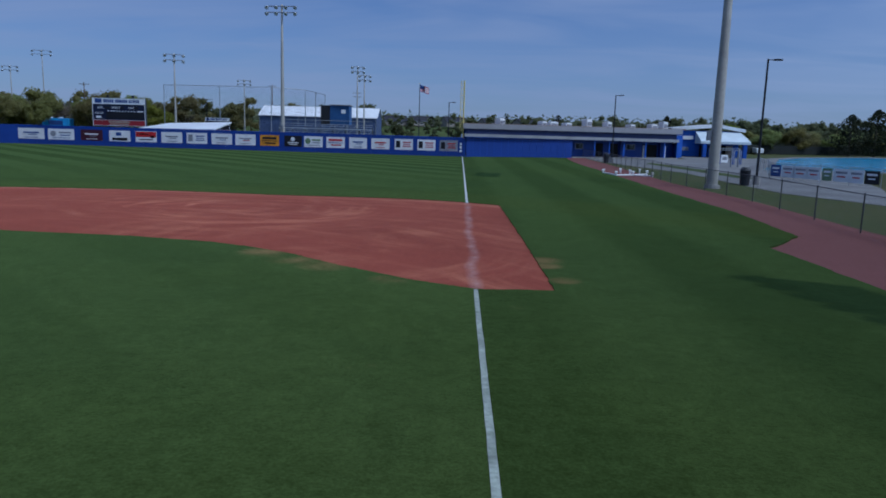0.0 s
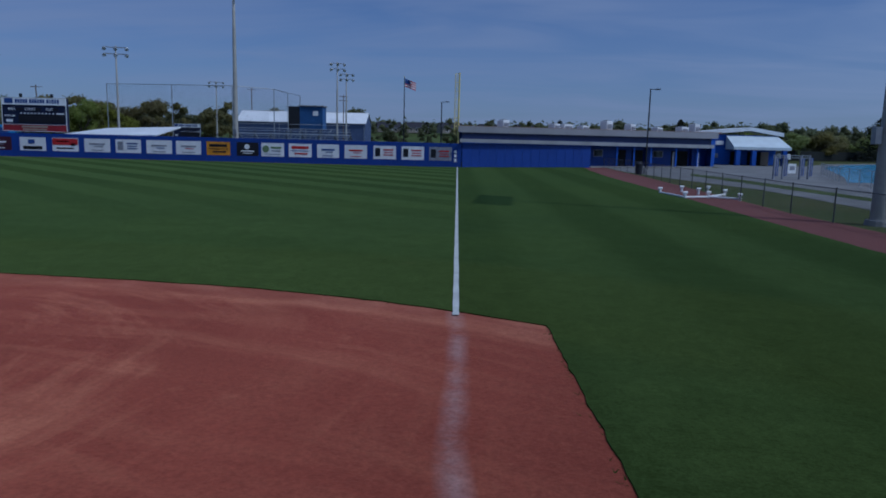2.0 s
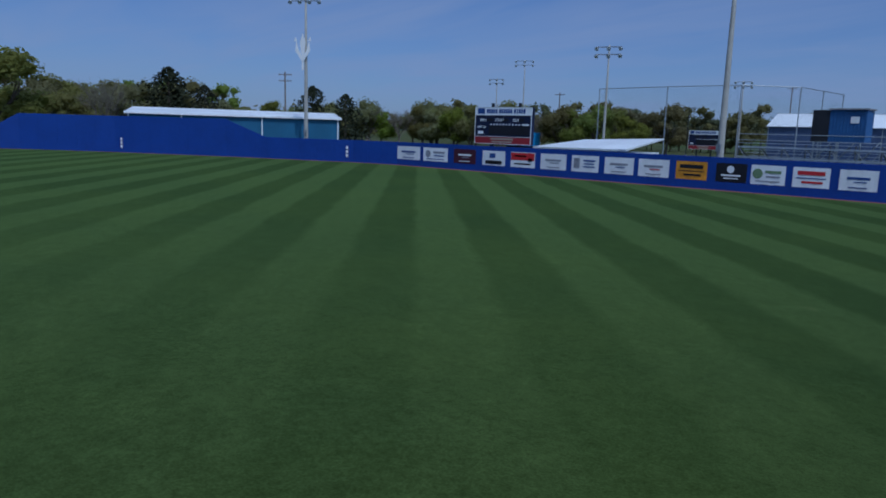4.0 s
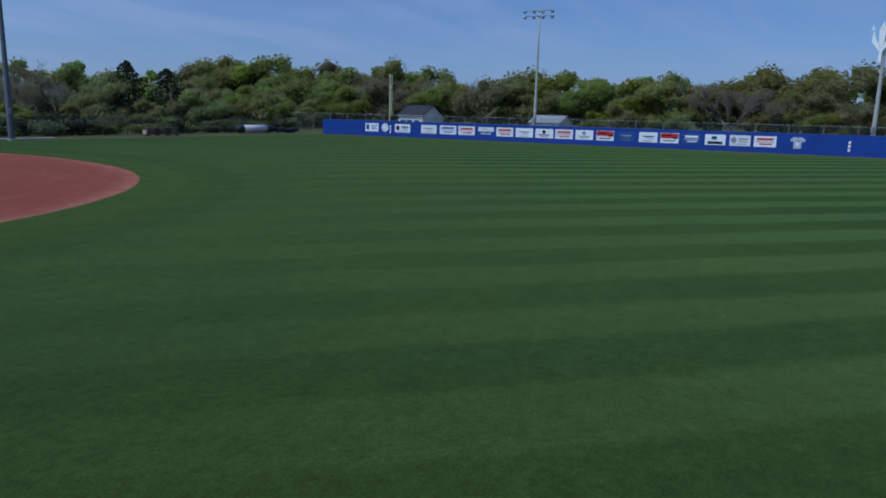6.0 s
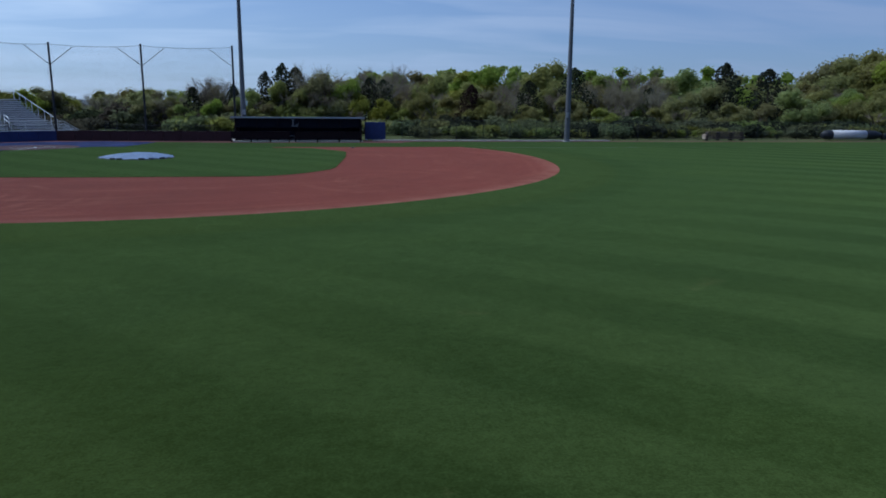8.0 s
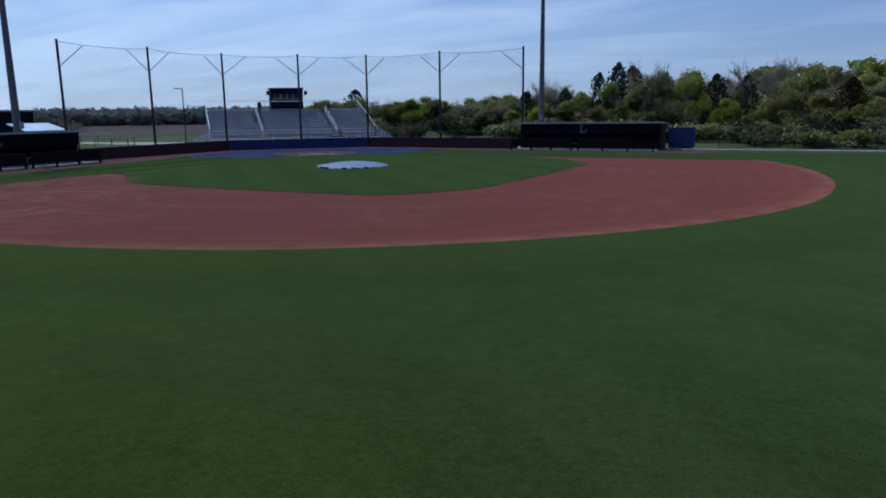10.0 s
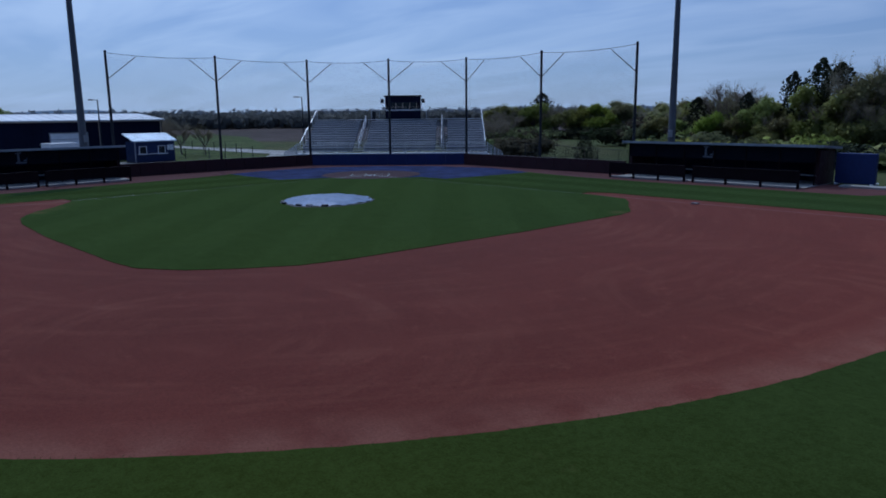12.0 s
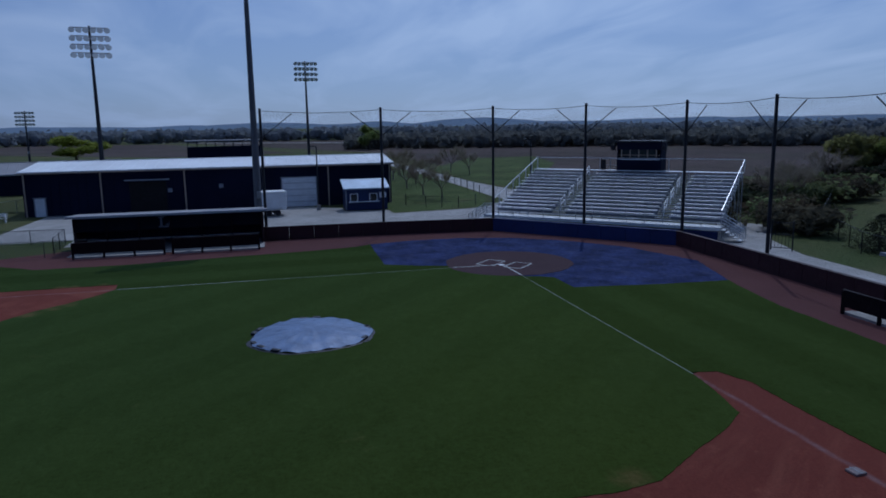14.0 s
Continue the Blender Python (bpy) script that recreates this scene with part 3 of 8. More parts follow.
def fill(name, outer, hole, z, depth, material, label, category):
    """A sheet with an optional hole and a short skirt all round, laid over the crown of the field."""
    bm = bmesh.new()
    loops = []
    for loop in (outer, hole):
        if not loop:
            continue
        vs = [bm.verts.new((x, y, 0)) for x, y in loop]
        es = [bm.edges.new((vs[i], vs[(i + 1) % len(vs)])) for i in range(len(vs))]
        loops.append((vs, es))
    bmesh.ops.triangle_fill(bm, use_beauty=True, edges=[e for _, es in loops for e in es])
    for f in bm.faces:
        if f.normal.z < 0:
            f.normal_flip()
    xs = [p[0] for p in outer]
    if min(xs) < -20 and max(p[1] for p in outer) > 20:
        for k in range(30):
            for co, no in (((-60 + 2.1 * k, 0, 0), (1, 0, 0)), ((0, 3 + 2.1 * k, 0), (0, 1, 0))):
                bmesh.ops.bisect_plane(bm, geom=bm.verts[:] + bm.edges[:] + bm.faces[:], dist=1e-5, plane_co=co, plane_no=no)
    rim = [e for e in bm.edges if e.is_boundary]
    for v in bm.verts:
        v.co.z = z + sag(v.co.x, v.co.y)
    low = {}
    for e in rim:
        for v in e.verts:
            if v not in low:
                low[v] = bm.verts.new((v.co.x, v.co.y, v.co.z - depth))
    for e in rim:
        p, q = e.verts
        bm.faces.new((p, low[p], low[q], q))
    me = bpy.data.meshes.new(name)
    bm.to_mesh(me)
    bm.free()
    me.materials.append(material)
    return tagged(new(name, me), label, category, "", "structure")


def wobbly(pts, step, amp, seed, closed=True):
    """Points along a line, with a slightly uneven edge."""
    rnd = random.Random(seed)
    out = []
    n = len(pts) if closed else len(pts) - 1
    for i in range(n):
        a, b = Vector(pts[i]), Vector(pts[(i + 1) % len(pts)])
        k = max(1, int((b - a).length / step))
        for j in range(k):
            p = a.lerp(b, j / k)
            out.append((p.x + rnd.uniform(-amp, amp), p.y + rnd.uniform(-amp, amp)))
    if not closed:
        out.append(tuple(pts[-1]))
    return out


# ---------- ground ----------
ARC_C = (-13.8, 13.6)


def ease(v):
    v = min(1.0, max(0.0, v))
    return v * v * (3 - 2 * v)


def sag(x, y):
    """The infield is crowned: the ground falls gently away to the outer rim of the clay."""
    r = math.hypot(x - ARC_C[0], y - ARC_C[1])
    return -0.20 * ease((r - 15) / 16) * (1 - ease((r - 33) / 14)) * ease(-x / 10) * ease((y - 2) / 24)


def make_ground():
    s = Shape()
    rings = [0] + list(range(6, 78, 6)) + [120, 200, 300, 450, 700, 1100, 1800, 2800, 4500]
    n = 64
    s.v.append((-20, 20, -0.07))
    for r in rings[1:]:
        for i in range(n):
            t = 2 * math.pi * i / n
            x, y = -20 + r * math.cos(t), 20 + r * math.sin(t)
            s.v.append((x, y, -0.07 + 1.5 * sag(x, y)))
    for i in range(n):
        s.f.append((0, 1 + i, 1 + (i + 1) % n))
    for k in range(len(rings) - 2):
        a, b = 1 + k * n, 1 + (k + 1) * n
        for i in range(n):
            j = (i + 1) % n
            s.f.append((a + i, b + i, b + j, a + j))
    single("ground", s, LAND, "rough green and straw-coloured grassland round the ball park", "ground", kind="structure")


make_ground()

ARC_R = 30.3
WALL_LINE = [(-109.6, -13.0), (-109.6, 60.0), (-109.3, 69.0), (-108.6, 75.0), (-107.2, 80.0), (-103.0, 85.0), (-95.4, 90.6),
             (-82.0, 98.5), (-77.0, 101.0), (-66.4, 105.9), (-60.5, 107.5), (-30.0, 107.5), (0.4, 107.5)]


def arc_points():
    a0 = math.atan2(39.9 - ARC_C[1], 1.35 - ARC_C[0])
    a1 = math.atan2(-1.42 - ARC_C[1], -40.3 - ARC_C[0]) + 2 * math.pi
    out = []
    for i in range(61):
        a = a0 + (a1 - a0) * i / 60
        r = ARC_R + 0.5 * ease((a - 1.35) / 0.7) * (1 - 0.6 * ease((a - 2.6) / 0.8))
        out.append((ARC_C[0] + r * math.cos(a), ARC_C[1] + r * math.sin(a)))
    return out


skin_in = [(-24.9, -1.42), (-22.9, -1.5), (-21.6, -1.0), (-21.4, -0.05), (-23.2, 0.2), (-25.1, 0.62), (-26.0, 1.7), (-26.9, 3.2), (-28.3, 5.3), (-28.55, 6.6), (-28.25, 14.0), (-27.4, 23.0),
           (-27.0, 24.6), (-26.0, 26.2), (-24.8, 27.7), (-23.2, 28.75), (-21.5, 28.95), (-14.0, 28.95), (-8.6, 28.6), (-6.4, 28.1), (-5.2, 27.5), (-4.2, 26.85), (-2.8, 25.55), (-1.2, 24.3), (0.0, 23.65)]
SKIN_EDGE = wobbly([(1.46, 23.75)] + [(1.42, 31.0)] + arc_points() + skin_in, 0.22, 0.02, 3)

turf_edge = [(8.0, 24.7), (8.1, 30.2), (10.07, 32.8), (10.9, 40.0), (11.36, 55.0), (12.2, 72.0), (13.0, 92.0), (14.3, 108.0), (15.4, 117.0), (0.4, 106.8)]
turf_edge += [(-4.0, 105.9), (-30.0, 105.7), (-60.0, 105.7), (-65.6, 104.2), (-76.2, 99.3), (-81.1, 96.7), (-94.4, 88.9), (-101.6, 83.7), (-105.4, 79.1), (-106.8, 74.8), (-107.5, 69.0), (-107.9, 60.0), (-107.9, -12.4)]
turf_edge += [(-60.0, -12.6), (-37.0, -12.4), (-35.0, -9.7), (-20.8, -9.4), (-14.2, -9.7), (-9.6, -10.6), (-8.5, -10.9), (-8.1, -6.0), (-7.4, -1.7), (-4.6, -1.65), (-3.5, 0.4), (-2.6, 1.8), (-1.2, 3.1),
              (0.7, 3.4), (1.4, 5.4), (2.5, 7.46), (11.0, 7.2), (10.2, 8.2), (9.4, 12.0), (8.9, 17.0)]
TURF_EDGE = wobbly(turf_edge, 0.6, 0.04, 5)
fill("outfield_turf", TURF_EDGE, SKIN_EDGE, 0.0, 0.06, TURF, "mown green turf with light and dark mowing stripes", "turf")
fill("infield_skin", wobbly([(2.2, 23.0), (2.2, 41.0), (-4.0, 45.0), (-13.0, 47.0), (-26.0, 45.0), (-38.0, 39.0), (-45.0, 28.0), (-48.0, 15.0), (-43.0, -2.0), (-20.5, -2.0), (-25.0, 6.0), (-26.0, 22.0), (-21.0, 26.5), (-6.0, 26.0), (-2.0, 22.6)], 2, 0.0, 1),
     None, -0.018, 0.015, SKIN, "raked red-brown infield clay with drag marks", "infield")
park = [(15.6, 6.0), (15.6, 30.0), (13.4, 34.0), (14.2, 46.0), (14.2, 60.0), (17.0, 96.0), (17.6, 108.5), (18.4, 119.4)] + [(x, y + 0.4) for x, y in reversed(WALL_LINE)] + [(-110.0, -14.5), (-36.0, -14.5), (-34.0, -16.0), (2.0, -16.0), (15.4, -4.0)]
fill("warning_track", park, None, -0.045, 0.02, TRACK, "red-brown cinder track between turf and walls", "track")

# home plate area
apron = [(11.0, 7.2), (2.5, 7.46), (1.4, 5.4), (0.7, 3.4), (-1.2, 3.1), (-2.6, 1.8), (-3.5, 0.4), (-4.6, -1.65), (-7.4, -1.7), (-8.1, -6.0), (-8.5, -10.9), (-2.7, -12.7), (3.9, -10.7), (8.0, -7.4), (10.5, -4.1), (11.7, 0.0), (11.7, 4.0)]
fill("home_apron", wobbly(list(reversed(apron)), 0.6, 0.06, 9), None, -0.012, 0.03, APRON, "faded blue artificial turf apron round home plate", "turf")
circle = [(0.55 + 4.2 * math.cos(t * math.pi / 24), -0.6 + 4.2 * math.sin(t * math.pi / 24)) for t in range(48)]
fill("home_circle", wobbly(circle, 0.4, 0.06, 11), None, 0.004, 0.03, CIRCLE, "bare clay circle round home plate", "infield")


def stripe(name, a, b, w, z, material, label, seed=0, gap=0.0):
    """A chalk line, uneven at its edges and broken where it is worn."""
    rnd = random.Random(seed)
    s = Shape()
    a, b = Vector(a), Vector(b)
    d = (b - a).normalized()
    nrm = Vector((-d.y, d.x))
    k = max(2, int((b - a).length / 0.35))
    prev = None
    for i in range(k + 1):
        p = a.lerp(b, i / k)
        l, r = w / 2 * rnd.uniform(0.9, 1.08), w / 2 * rnd.uniform(0.9, 1.08)
        row = ((p.x + nrm.x * l, p.y + nrm.y * l, z), (p.x - nrm.x * r, p.y - nrm.y * r, z))
        if prev and rnd.random() >= gap:
            s.face(prev[0], prev[1], row[1], row[0])
        prev = row
    return single(name, s, material, label, "line", "lines on the field", "structure")


stripe("foul_line", (0, 2.2), (0, 15.2), 0.07, 0.006, CHALK_FAINT, "worn chalk foul line painted on turf", 1, 0.0)
stripe("foul_line", (0, 15.2), (0, 23.6), 0.08, 0.006, CHALK_WORN, "worn white chalk foul line painted on turf", 21)
stripe("foul_line", (0, 40.3), (0, 107.2), 0.10, 0.006, CHALK, "white chalk foul line painted on turf", 2)
stripe("foul_line", (-2.2, 0), (-21.6, 0), 0.055, 0.006, CHALK_FAINT, "thin worn chalk foul line painted on turf", 3, 0.05)
stripe("foul_line", (-40.5, 0), (-109.2, 0), 0.09, 0.006, CHALK_FAINT, "white chalk foul line painted on turf", 4, 0.1)


def boxes_of_chalk():
    z = 0.012
    k = 0.7071
    def w(a, r):
        return (-a * k - r * k, a * k - r * k)
    for side in (-1, 1):
        r0, r1 = side * 0.37, side * 1.59
        for (a0, p0), (a1, p1) in (((0.7, r0), (0.7, r1)), ((-1.1, r0), (-1.1, r1)), ((0.7, r0), (-1.1, r0)), ((0.7, r1), (-1.1, r1))):
            stripe("batter_box_line", w(a0, p0), w(a1, p1), 0.10, z, CHALK, "white chalk outline of a batter's box", 7, 0.0)
    stripe("foul_line", (-0.55, 0.0), (-3.6, 0.0), 0.10, z, CHALK, "white chalk foul line across clay", 8)
    stripe("foul_line", (0.0, 0.55), (0.0, 3.4), 0.10, z, CHALK, "white chalk foul line across clay", 9)
    s = Shape().slab([(-0.31, 0.0), (-0.31, 0.31), (0.0, 0.31), (0.12, 0.12), (-0.12, -0.12)][::-1], 0.008, 0.02)
    single("home_plate", s, WHITE, "white rubber home plate set in clay", "home plate")


boxes_of_chalk()


def base_bag(x, y):
    t = thing("base", "white square base bag on the clay", "base", "bases")
    soften(part("bag", Shape().box(0, 0, 0.04, 0.38, 0.38, 0.08), BASE_WHITE, t), 0.03, 2)
    part("strap", Shape().box(0, 0, 0.083, 0.40, 0.03, 0.006), GREYPRINT, t)
    place(t, x, y, -0.025, 4)


base_bag(-29.3, 0.2)


def mound_cover(x, y):
    t = thing("mound_cover", "wrinkled silver-blue tarpaulin over the pitcher's mound", "tarpaulin")
    rnd = random.Random(8)
    s, edge = Shape(), Shape()
    n, rings = 72, 14
    radius = [2.63 + 0.10 * math.sin(3 * a * 2 * math.pi / n + 1) + 0.05 * math.sin(7 * a * 2 * math.pi / n) + rnd.uniform(-0.03, 0.03) for a in range(n)]
    s.v.append((0, 0, 0.34))
    for k in range(1, rings + 1):
        f = k / rings
        for i in range(n):
            a = 2 * math.pi * i / n
            r = radius[i] * f
            z = 0.34 * (1 - f * f) + 0.05 * noise.noise(Vector((r * math.cos(a) * 1.6, r * math.sin(a) * 1.6, 3))) * (0.3 + f) + 0.03
            z += 0.05 * abs(math.sin(a * 9 + r)) * f + 0.03 * noise.noise(Vector((r * math.cos(a) * 5, r * math.sin(a) * 2.2, 9)))
            s.v.append((r * math.cos(a), r * math.sin(a), max(z, 0.012)))
    for i in range(n):
        s.f.append((0, 1 + i, 1 + (i + 1) % n))
    for k in range(rings - 1):
        a, b = 1 + k * n, 1 + (k + 1) * n
        for i in range(n):
            j = (i + 1) % n
            s.f.append((a + i, b + i, b + j, a + j))
    part("sheet", s, TARP, t, "", True)
    for i in range(n):
        a0, a1 = 2 * math.pi * i / n, 2 * math.pi * (i + 1) / n
        r0, r1 = radius[i], radius[(i + 1) % n]
        w = 0.09 + 0.15 * max(0, math.sin(i * 0.7)) * abs(math.sin(i * 0.23))
        edge.face((r0 * math.cos(a0), r0 * math.sin(a0), 0.03), ((r0 + w) * math.cos(a0), (r0 + w) * math.sin(a0), 0.008), ((r1 + w) * math.cos(a1), (r1 + w) * math.sin(a1), 0.008), (r1 * math.cos(a1), r1 * math.sin(a1), 0.03))
    part("hem", edge, TARP_BLACK, t, "black underside turned up along the edge")
    for i in range(10):
        a = rnd.random() * 6.283
        sb = Shape().box(0, 0, 0.06, 0.42, 0.22, 0.12)
        o = soften(part("sandbag", sb, TARP_BLACK, t), 0.05, 2)
        o.matrix_basis = pose(2.58 * math.cos(a), 2.58 * math.sin(a), 0.015, 0, 0, math.degrees(a) + 90)
    place(t, x, y, 0.0)


mound_cover(-12.47, 13.23)


def edge_tufts():
    """Ragged grass leaning over the clay edge and round the mound sheet."""
    rnd = random.Random(19)
    s = Shape()
    loops = [(SKIN_EDGE, 0.35), ([(x, y) for x, y in turf_edge[:9]], 0.5), ([(-12.47 + 2.85 * math.cos(i * 0.2094), 13.23 + 2.85 * math.sin(i * 0.2094)) for i in range(30)], 0.8)]
    for loop, dens in loops:
        for i in range(len(loop)):
            a, b = Vector(loop[i]), Vector(loop[(i + 1) % len(loop)])
            if (b - a).length > 30:
                continue
            for k in range(int((b - a).length * 26 * dens) + 1):
                p = a.lerp(b, rnd.random()) + Vector((rnd.gauss(0, 0.05), rnd.gauss(0, 0.05)))
                for blade in range(2):
                    t = rnd.uniform(0, 6.283)
                    w, hgt, lean = rnd.uniform(0.004, 0.009), rnd.uniform(0.004, 0.010), rnd.uniform(0.03, 0.07)
                    dx, dy = math.cos(t), math.sin(t)
                    zz = sag(p.x, p.y)
                    s.face((p.x - dy * w, p.y + dx * w, zz - 0.02), (p.x + dy * w, p.y - dx * w, zz - 0.02), (p.x + dx * lean, p.y + dy * lean, zz + hgt))
    single("grass_tufts", s, LEAF_TUFT, "ragged grass blades along the clay edges", "grass", "", "stuff")


edge_tufts()


# ---------- outfield wall ----------
def wall_run(name, pts, tops, label):
    """A padded wall along pts, with a height at each point, in panels with a cap rail."""
    t = thing(name, label, "wall", "", "structure")
    for i in range(len(pts) - 1):
        a, b = Vector(pts[i]), Vector(pts[i + 1])
        k = max(1, round((b - a).length / 2.44))
        for j in range(k):
            p, q = a.lerp(b, j / k), a.lerp(b, (j + 1) / k)
            h0, h1 = tops[i] + (tops[i + 1] - tops[i]) * j / k, tops[i] + (tops[i + 1] - tops[i]) * (j + 1) / k
            d = (q - p).normalized()
            nn = Vector((-d.y, d.x)) * 0.07
            g = d * 0.006
            s = Shape()
            p2, q2 = p + g, q - g
            ring = [(p2 - nn, h0), (q2 - nn, h1), (q2 + nn, h1), (p2 + nn, h0)]
            s.v += [(v.x, v.y, -0.06) for v, _ in ring] + [(v.x, v.y, h) for v, h in ring]
            s.f += [(0, 3, 2, 1), (4, 5, 6, 7), (0, 1, 5, 4), (1, 2, 6, 5), (2, 3, 7, 6), (3, 0, 4, 7)]
            part("panel", s, WALL_BLUE, t)
        # cap rail
        s = Shape()
        p, q = Vector((*pts[i], tops[i] + 0.03)), Vector((*pts[i + 1], tops[i + 1] + 0.03))
        s.tube(p, q, 0.055, None, 8)
        part("cap_rail", s, WALL_EDGE, t)
    return t


H = 2.42
tops = [H, H, H, H, H, 4.45, 4.45, 4.45, H, H, H, H, H]
wl_pts = [(-109.6, -13.0), (-109.6, 60.0), (-109.3, 69.0), (-108.6, 75.0), (-107.3, 79.6), (-105.2, 82.4), (-95.4, 90.6),
          (-82.0, 98.5), (-77.0, 101.0), (-66.4, 105.9), (-60.5, 107.5), (-30.0, 107.5), (0.4, 107.5)]
wall_run("outfield_wall_left", wl_pts[:5], tops[:5], "royal blue padded outfield wall with a capped top")
wall_run("outfield_wall_centre", wl_pts[4:9], tops[4:9], "tall royal blue batter's eye section with sloped ends")
wall_run("outfield_wall_right", wl_pts[8:], tops[8:], "royal blue padded outfield wall with a capped top")

INKS = {"k": BLACK, "b": BLUEPRINT, "r": RED, "g": GREEN_P, "m": MAROON, "y": GREYPRINT, "o": ORANGE, "w": BANNER}


def sponsor_sign(w, h, ground, ink, style, label, m, seed):
    """A printed banner on grommets: sheet, and bars where its writing stands. It faces -y before it is placed."""
    t = thing("advert_sign", label, "sign", "signs along the outfield wall")
    s = Shape()
    n = 10
    rnd = random.Random(seed)
    for k in range(2):
        for i in range(n + 1):
            s.v.append((-w / 2 + w * i / n, -0.012 - 0.010 * math.sin(i * 1.7 + seed), h * k + (rnd.uniform(-0.012, 0.012) if 0 < i < n else 0)))
    s.f = [(i, i + 1, n + 2 + i, n + 1 + i) for i in range(n)]
    k = len(s.v)
    s.v += [(-w / 2, 0.0, 0), (w / 2, 0.0, 0), (w / 2, 0.0, h), (-w / 2, 0.0, h)]
    s.f += [(k, k + 3, k + 2, k + 1), (0, n + 1, k + 3, k), (n, k + 1, k + 2, 2 * n + 1), (0, k, k + 1, n), (n + 1, 2 * n + 1, k + 2, k + 3)]
    part("banner", s, INKS[ground], t)
    y = -0.034

    def bar(cx, cz, bw, bh, c):
        part("print_bar", Shape().box(cx * w, y, cz * h, bw * w, 0.006, bh * h), INKS[c], t)

    def disc(cx, cz, r, c):
        ss = Shape().tube((cx * w, y + 0.003, cz * h), (cx * w, y - 0.004, cz * h), r, r * 0.98, 16)
        part("print_emblem", ss, INKS[c], t)
    c1, c2 = ink[0], ink[-1]
    if style == 0:      # emblem above two lines
        disc(-0.02, 0.68, h * 0.20, c1); bar(0, 0.36, 0.62, 0.09, c1); bar(0, 0.20, 0.46, 0.06, c2)
    elif style == 1:    # bold heading, rule, small line
        bar(0, 0.72, 0.74, 0.20, c1); bar(0, 0.47, 0.80, 0.05, c2); bar(0.04, 0.26, 0.56, 0.11, c1)
    elif style == 2:    # emblem beside lines
        disc(-0.30, 0.55, h * 0.26, c1); bar(0.15, 0.66, 0.46, 0.14, c1); bar(0.15, 0.42, 0.40, 0.08, c2); bar(0.0, 0.17, 0.7, 0.05, c2)
    elif style == 3:    # picture block beside lines
        bar(-0.31, 0.52, 0.22, 0.62, c1); bar(0.16, 0.70, 0.44, 0.10, c2); bar(0.16, 0.50, 0.38, 0.07, c2); bar(0.16, 0.32, 0.44, 0.07, c2)
    elif style == 4:    # coloured heading block over a white foot
        bar(0, 0.72, 0.96, 0.48, c1); bar(-0.1, 0.74, 0.5, 0.10, "w"); bar(0, 0.24, 0.66, 0.09, c2); bar(0.30, 0.52, 0.16, 0.22, c2)
    elif style == 5:    # single script line
        bar(0, 0.60, 0.60, 0.12, c1); bar(0.05, 0.42, 0.34, 0.05, c2); bar(0.0, 0.15, 0.5, 0.05, c1)
    elif style == 6:    # framed dark block at the foot
        bar(-0.05, 0.68, 0.26, 0.30, c1); bar(0, 0.22, 0.72, 0.24, c2); bar(0, 0.22, 0.52, 0.07, "w")
    for cx in (-0.49, 0.49):
        for cz in (0.05, 0.95):
            part("grommet", Shape().tube((cx * w, -0.030, cz * h), (cx * w, -0.040, cz * h), 0.02, 0.02, 6), STEEL, t)
    t.matrix_basis = m
    return t


LABELS = {"w": "white vinyl advertising banner with printed bars on the blue wall", "m": "dark maroon advertising banner on the blue wall", "r": "red and white advertising banner on the blue wall",
          "o": "orange and black advertising banner on the blue wall", "k": "black advertising banner with a round emblem on the blue wall", "y": "grey photographic advertising banner on the blue wall", "b": "dark blue advertising banner on the blue wall"}
right_signs = [(-60.5, -56.9, "w", "b", 5), (-56.4, -52.8, "w", "yb", 2), (-51.9, -48.9, "m", "wy", 5), (-48.0, -45.1, "w", "bk", 6), (-44.4, -41.5, "w", "rk", 4), (-40.85, -38.0, "w", "y", 5),
               (-37.4, -34.6, "w", "yb", 3), (-34.0, -31.2, "w", "yb", 5), (-30.75, -28.0, "w", "yr", 5), (-27.4, -24.8, "o", "k", 1), (-24.1, -21.7, "k", "w", 0), (-21.4, -18.9, "w", "gy", 2),
               (-18.4, -15.9, "w", "rb", 1), (-15.3, -12.9, "w", "b", 5), (-12.3, -9.85, "w", "r", 5), (-9.15, -6.7, "w", "kr", 3), (-6.1, -3.65, "w", "kr", 3), (-3.1, -0.65, "y", "kr", 3)]
for i, (x0, x1, gc, ink, st) in enumerate(right_signs):
    sponsor_sign(x1 - x0, 1.45, gc, ink, st, LABELS[gc], pose((x0 + x1) / 2, 107.43, 0.62), 20 + i)
left_signs = [(-3.8, -1.1, "w", "b", 3), (2.2, 5.2, "w", "kb", 2), (7.3, 10.2, "w", "y", 5), (10.8, 13.8, "w", "b", 1), (14.2, 17.1, "w", "r", 1), (17.65, 20.4, "b", "w", 4), (20.8, 23.6, "w", "r", 1),
              (24.0, 26.8, "w", "yb", 5), (27.2, 30.0, "w", "kr", 0), (30.3, 33.0, "w", "r", 1), (33.4, 36.0, "w", "yg", 0), (36.5, 39.0, "w", "rk", 4), (39.55, 41.9, "b", "y", 5), (42.5, 45.0, "w", "b", 5),
              (45.4, 47.8, "w", "rb", 4), (48.3, 50.6, "b", "w", 1), (51.15, 53.7, "w", "bk", 6), (54.2, 56.7, "w", "y", 2), (57.1, 59.7, "w", "r", 1)]
for i, (y0, y1, gc, ink, st) in enumerate(left_signs):
    sponsor_sign(y1 - y0, 1.35, gc, ink, st, LABELS[gc], pose(-109.53, (y0 + y1) / 2, 0.70, 0, 0, 90), 60 + i)


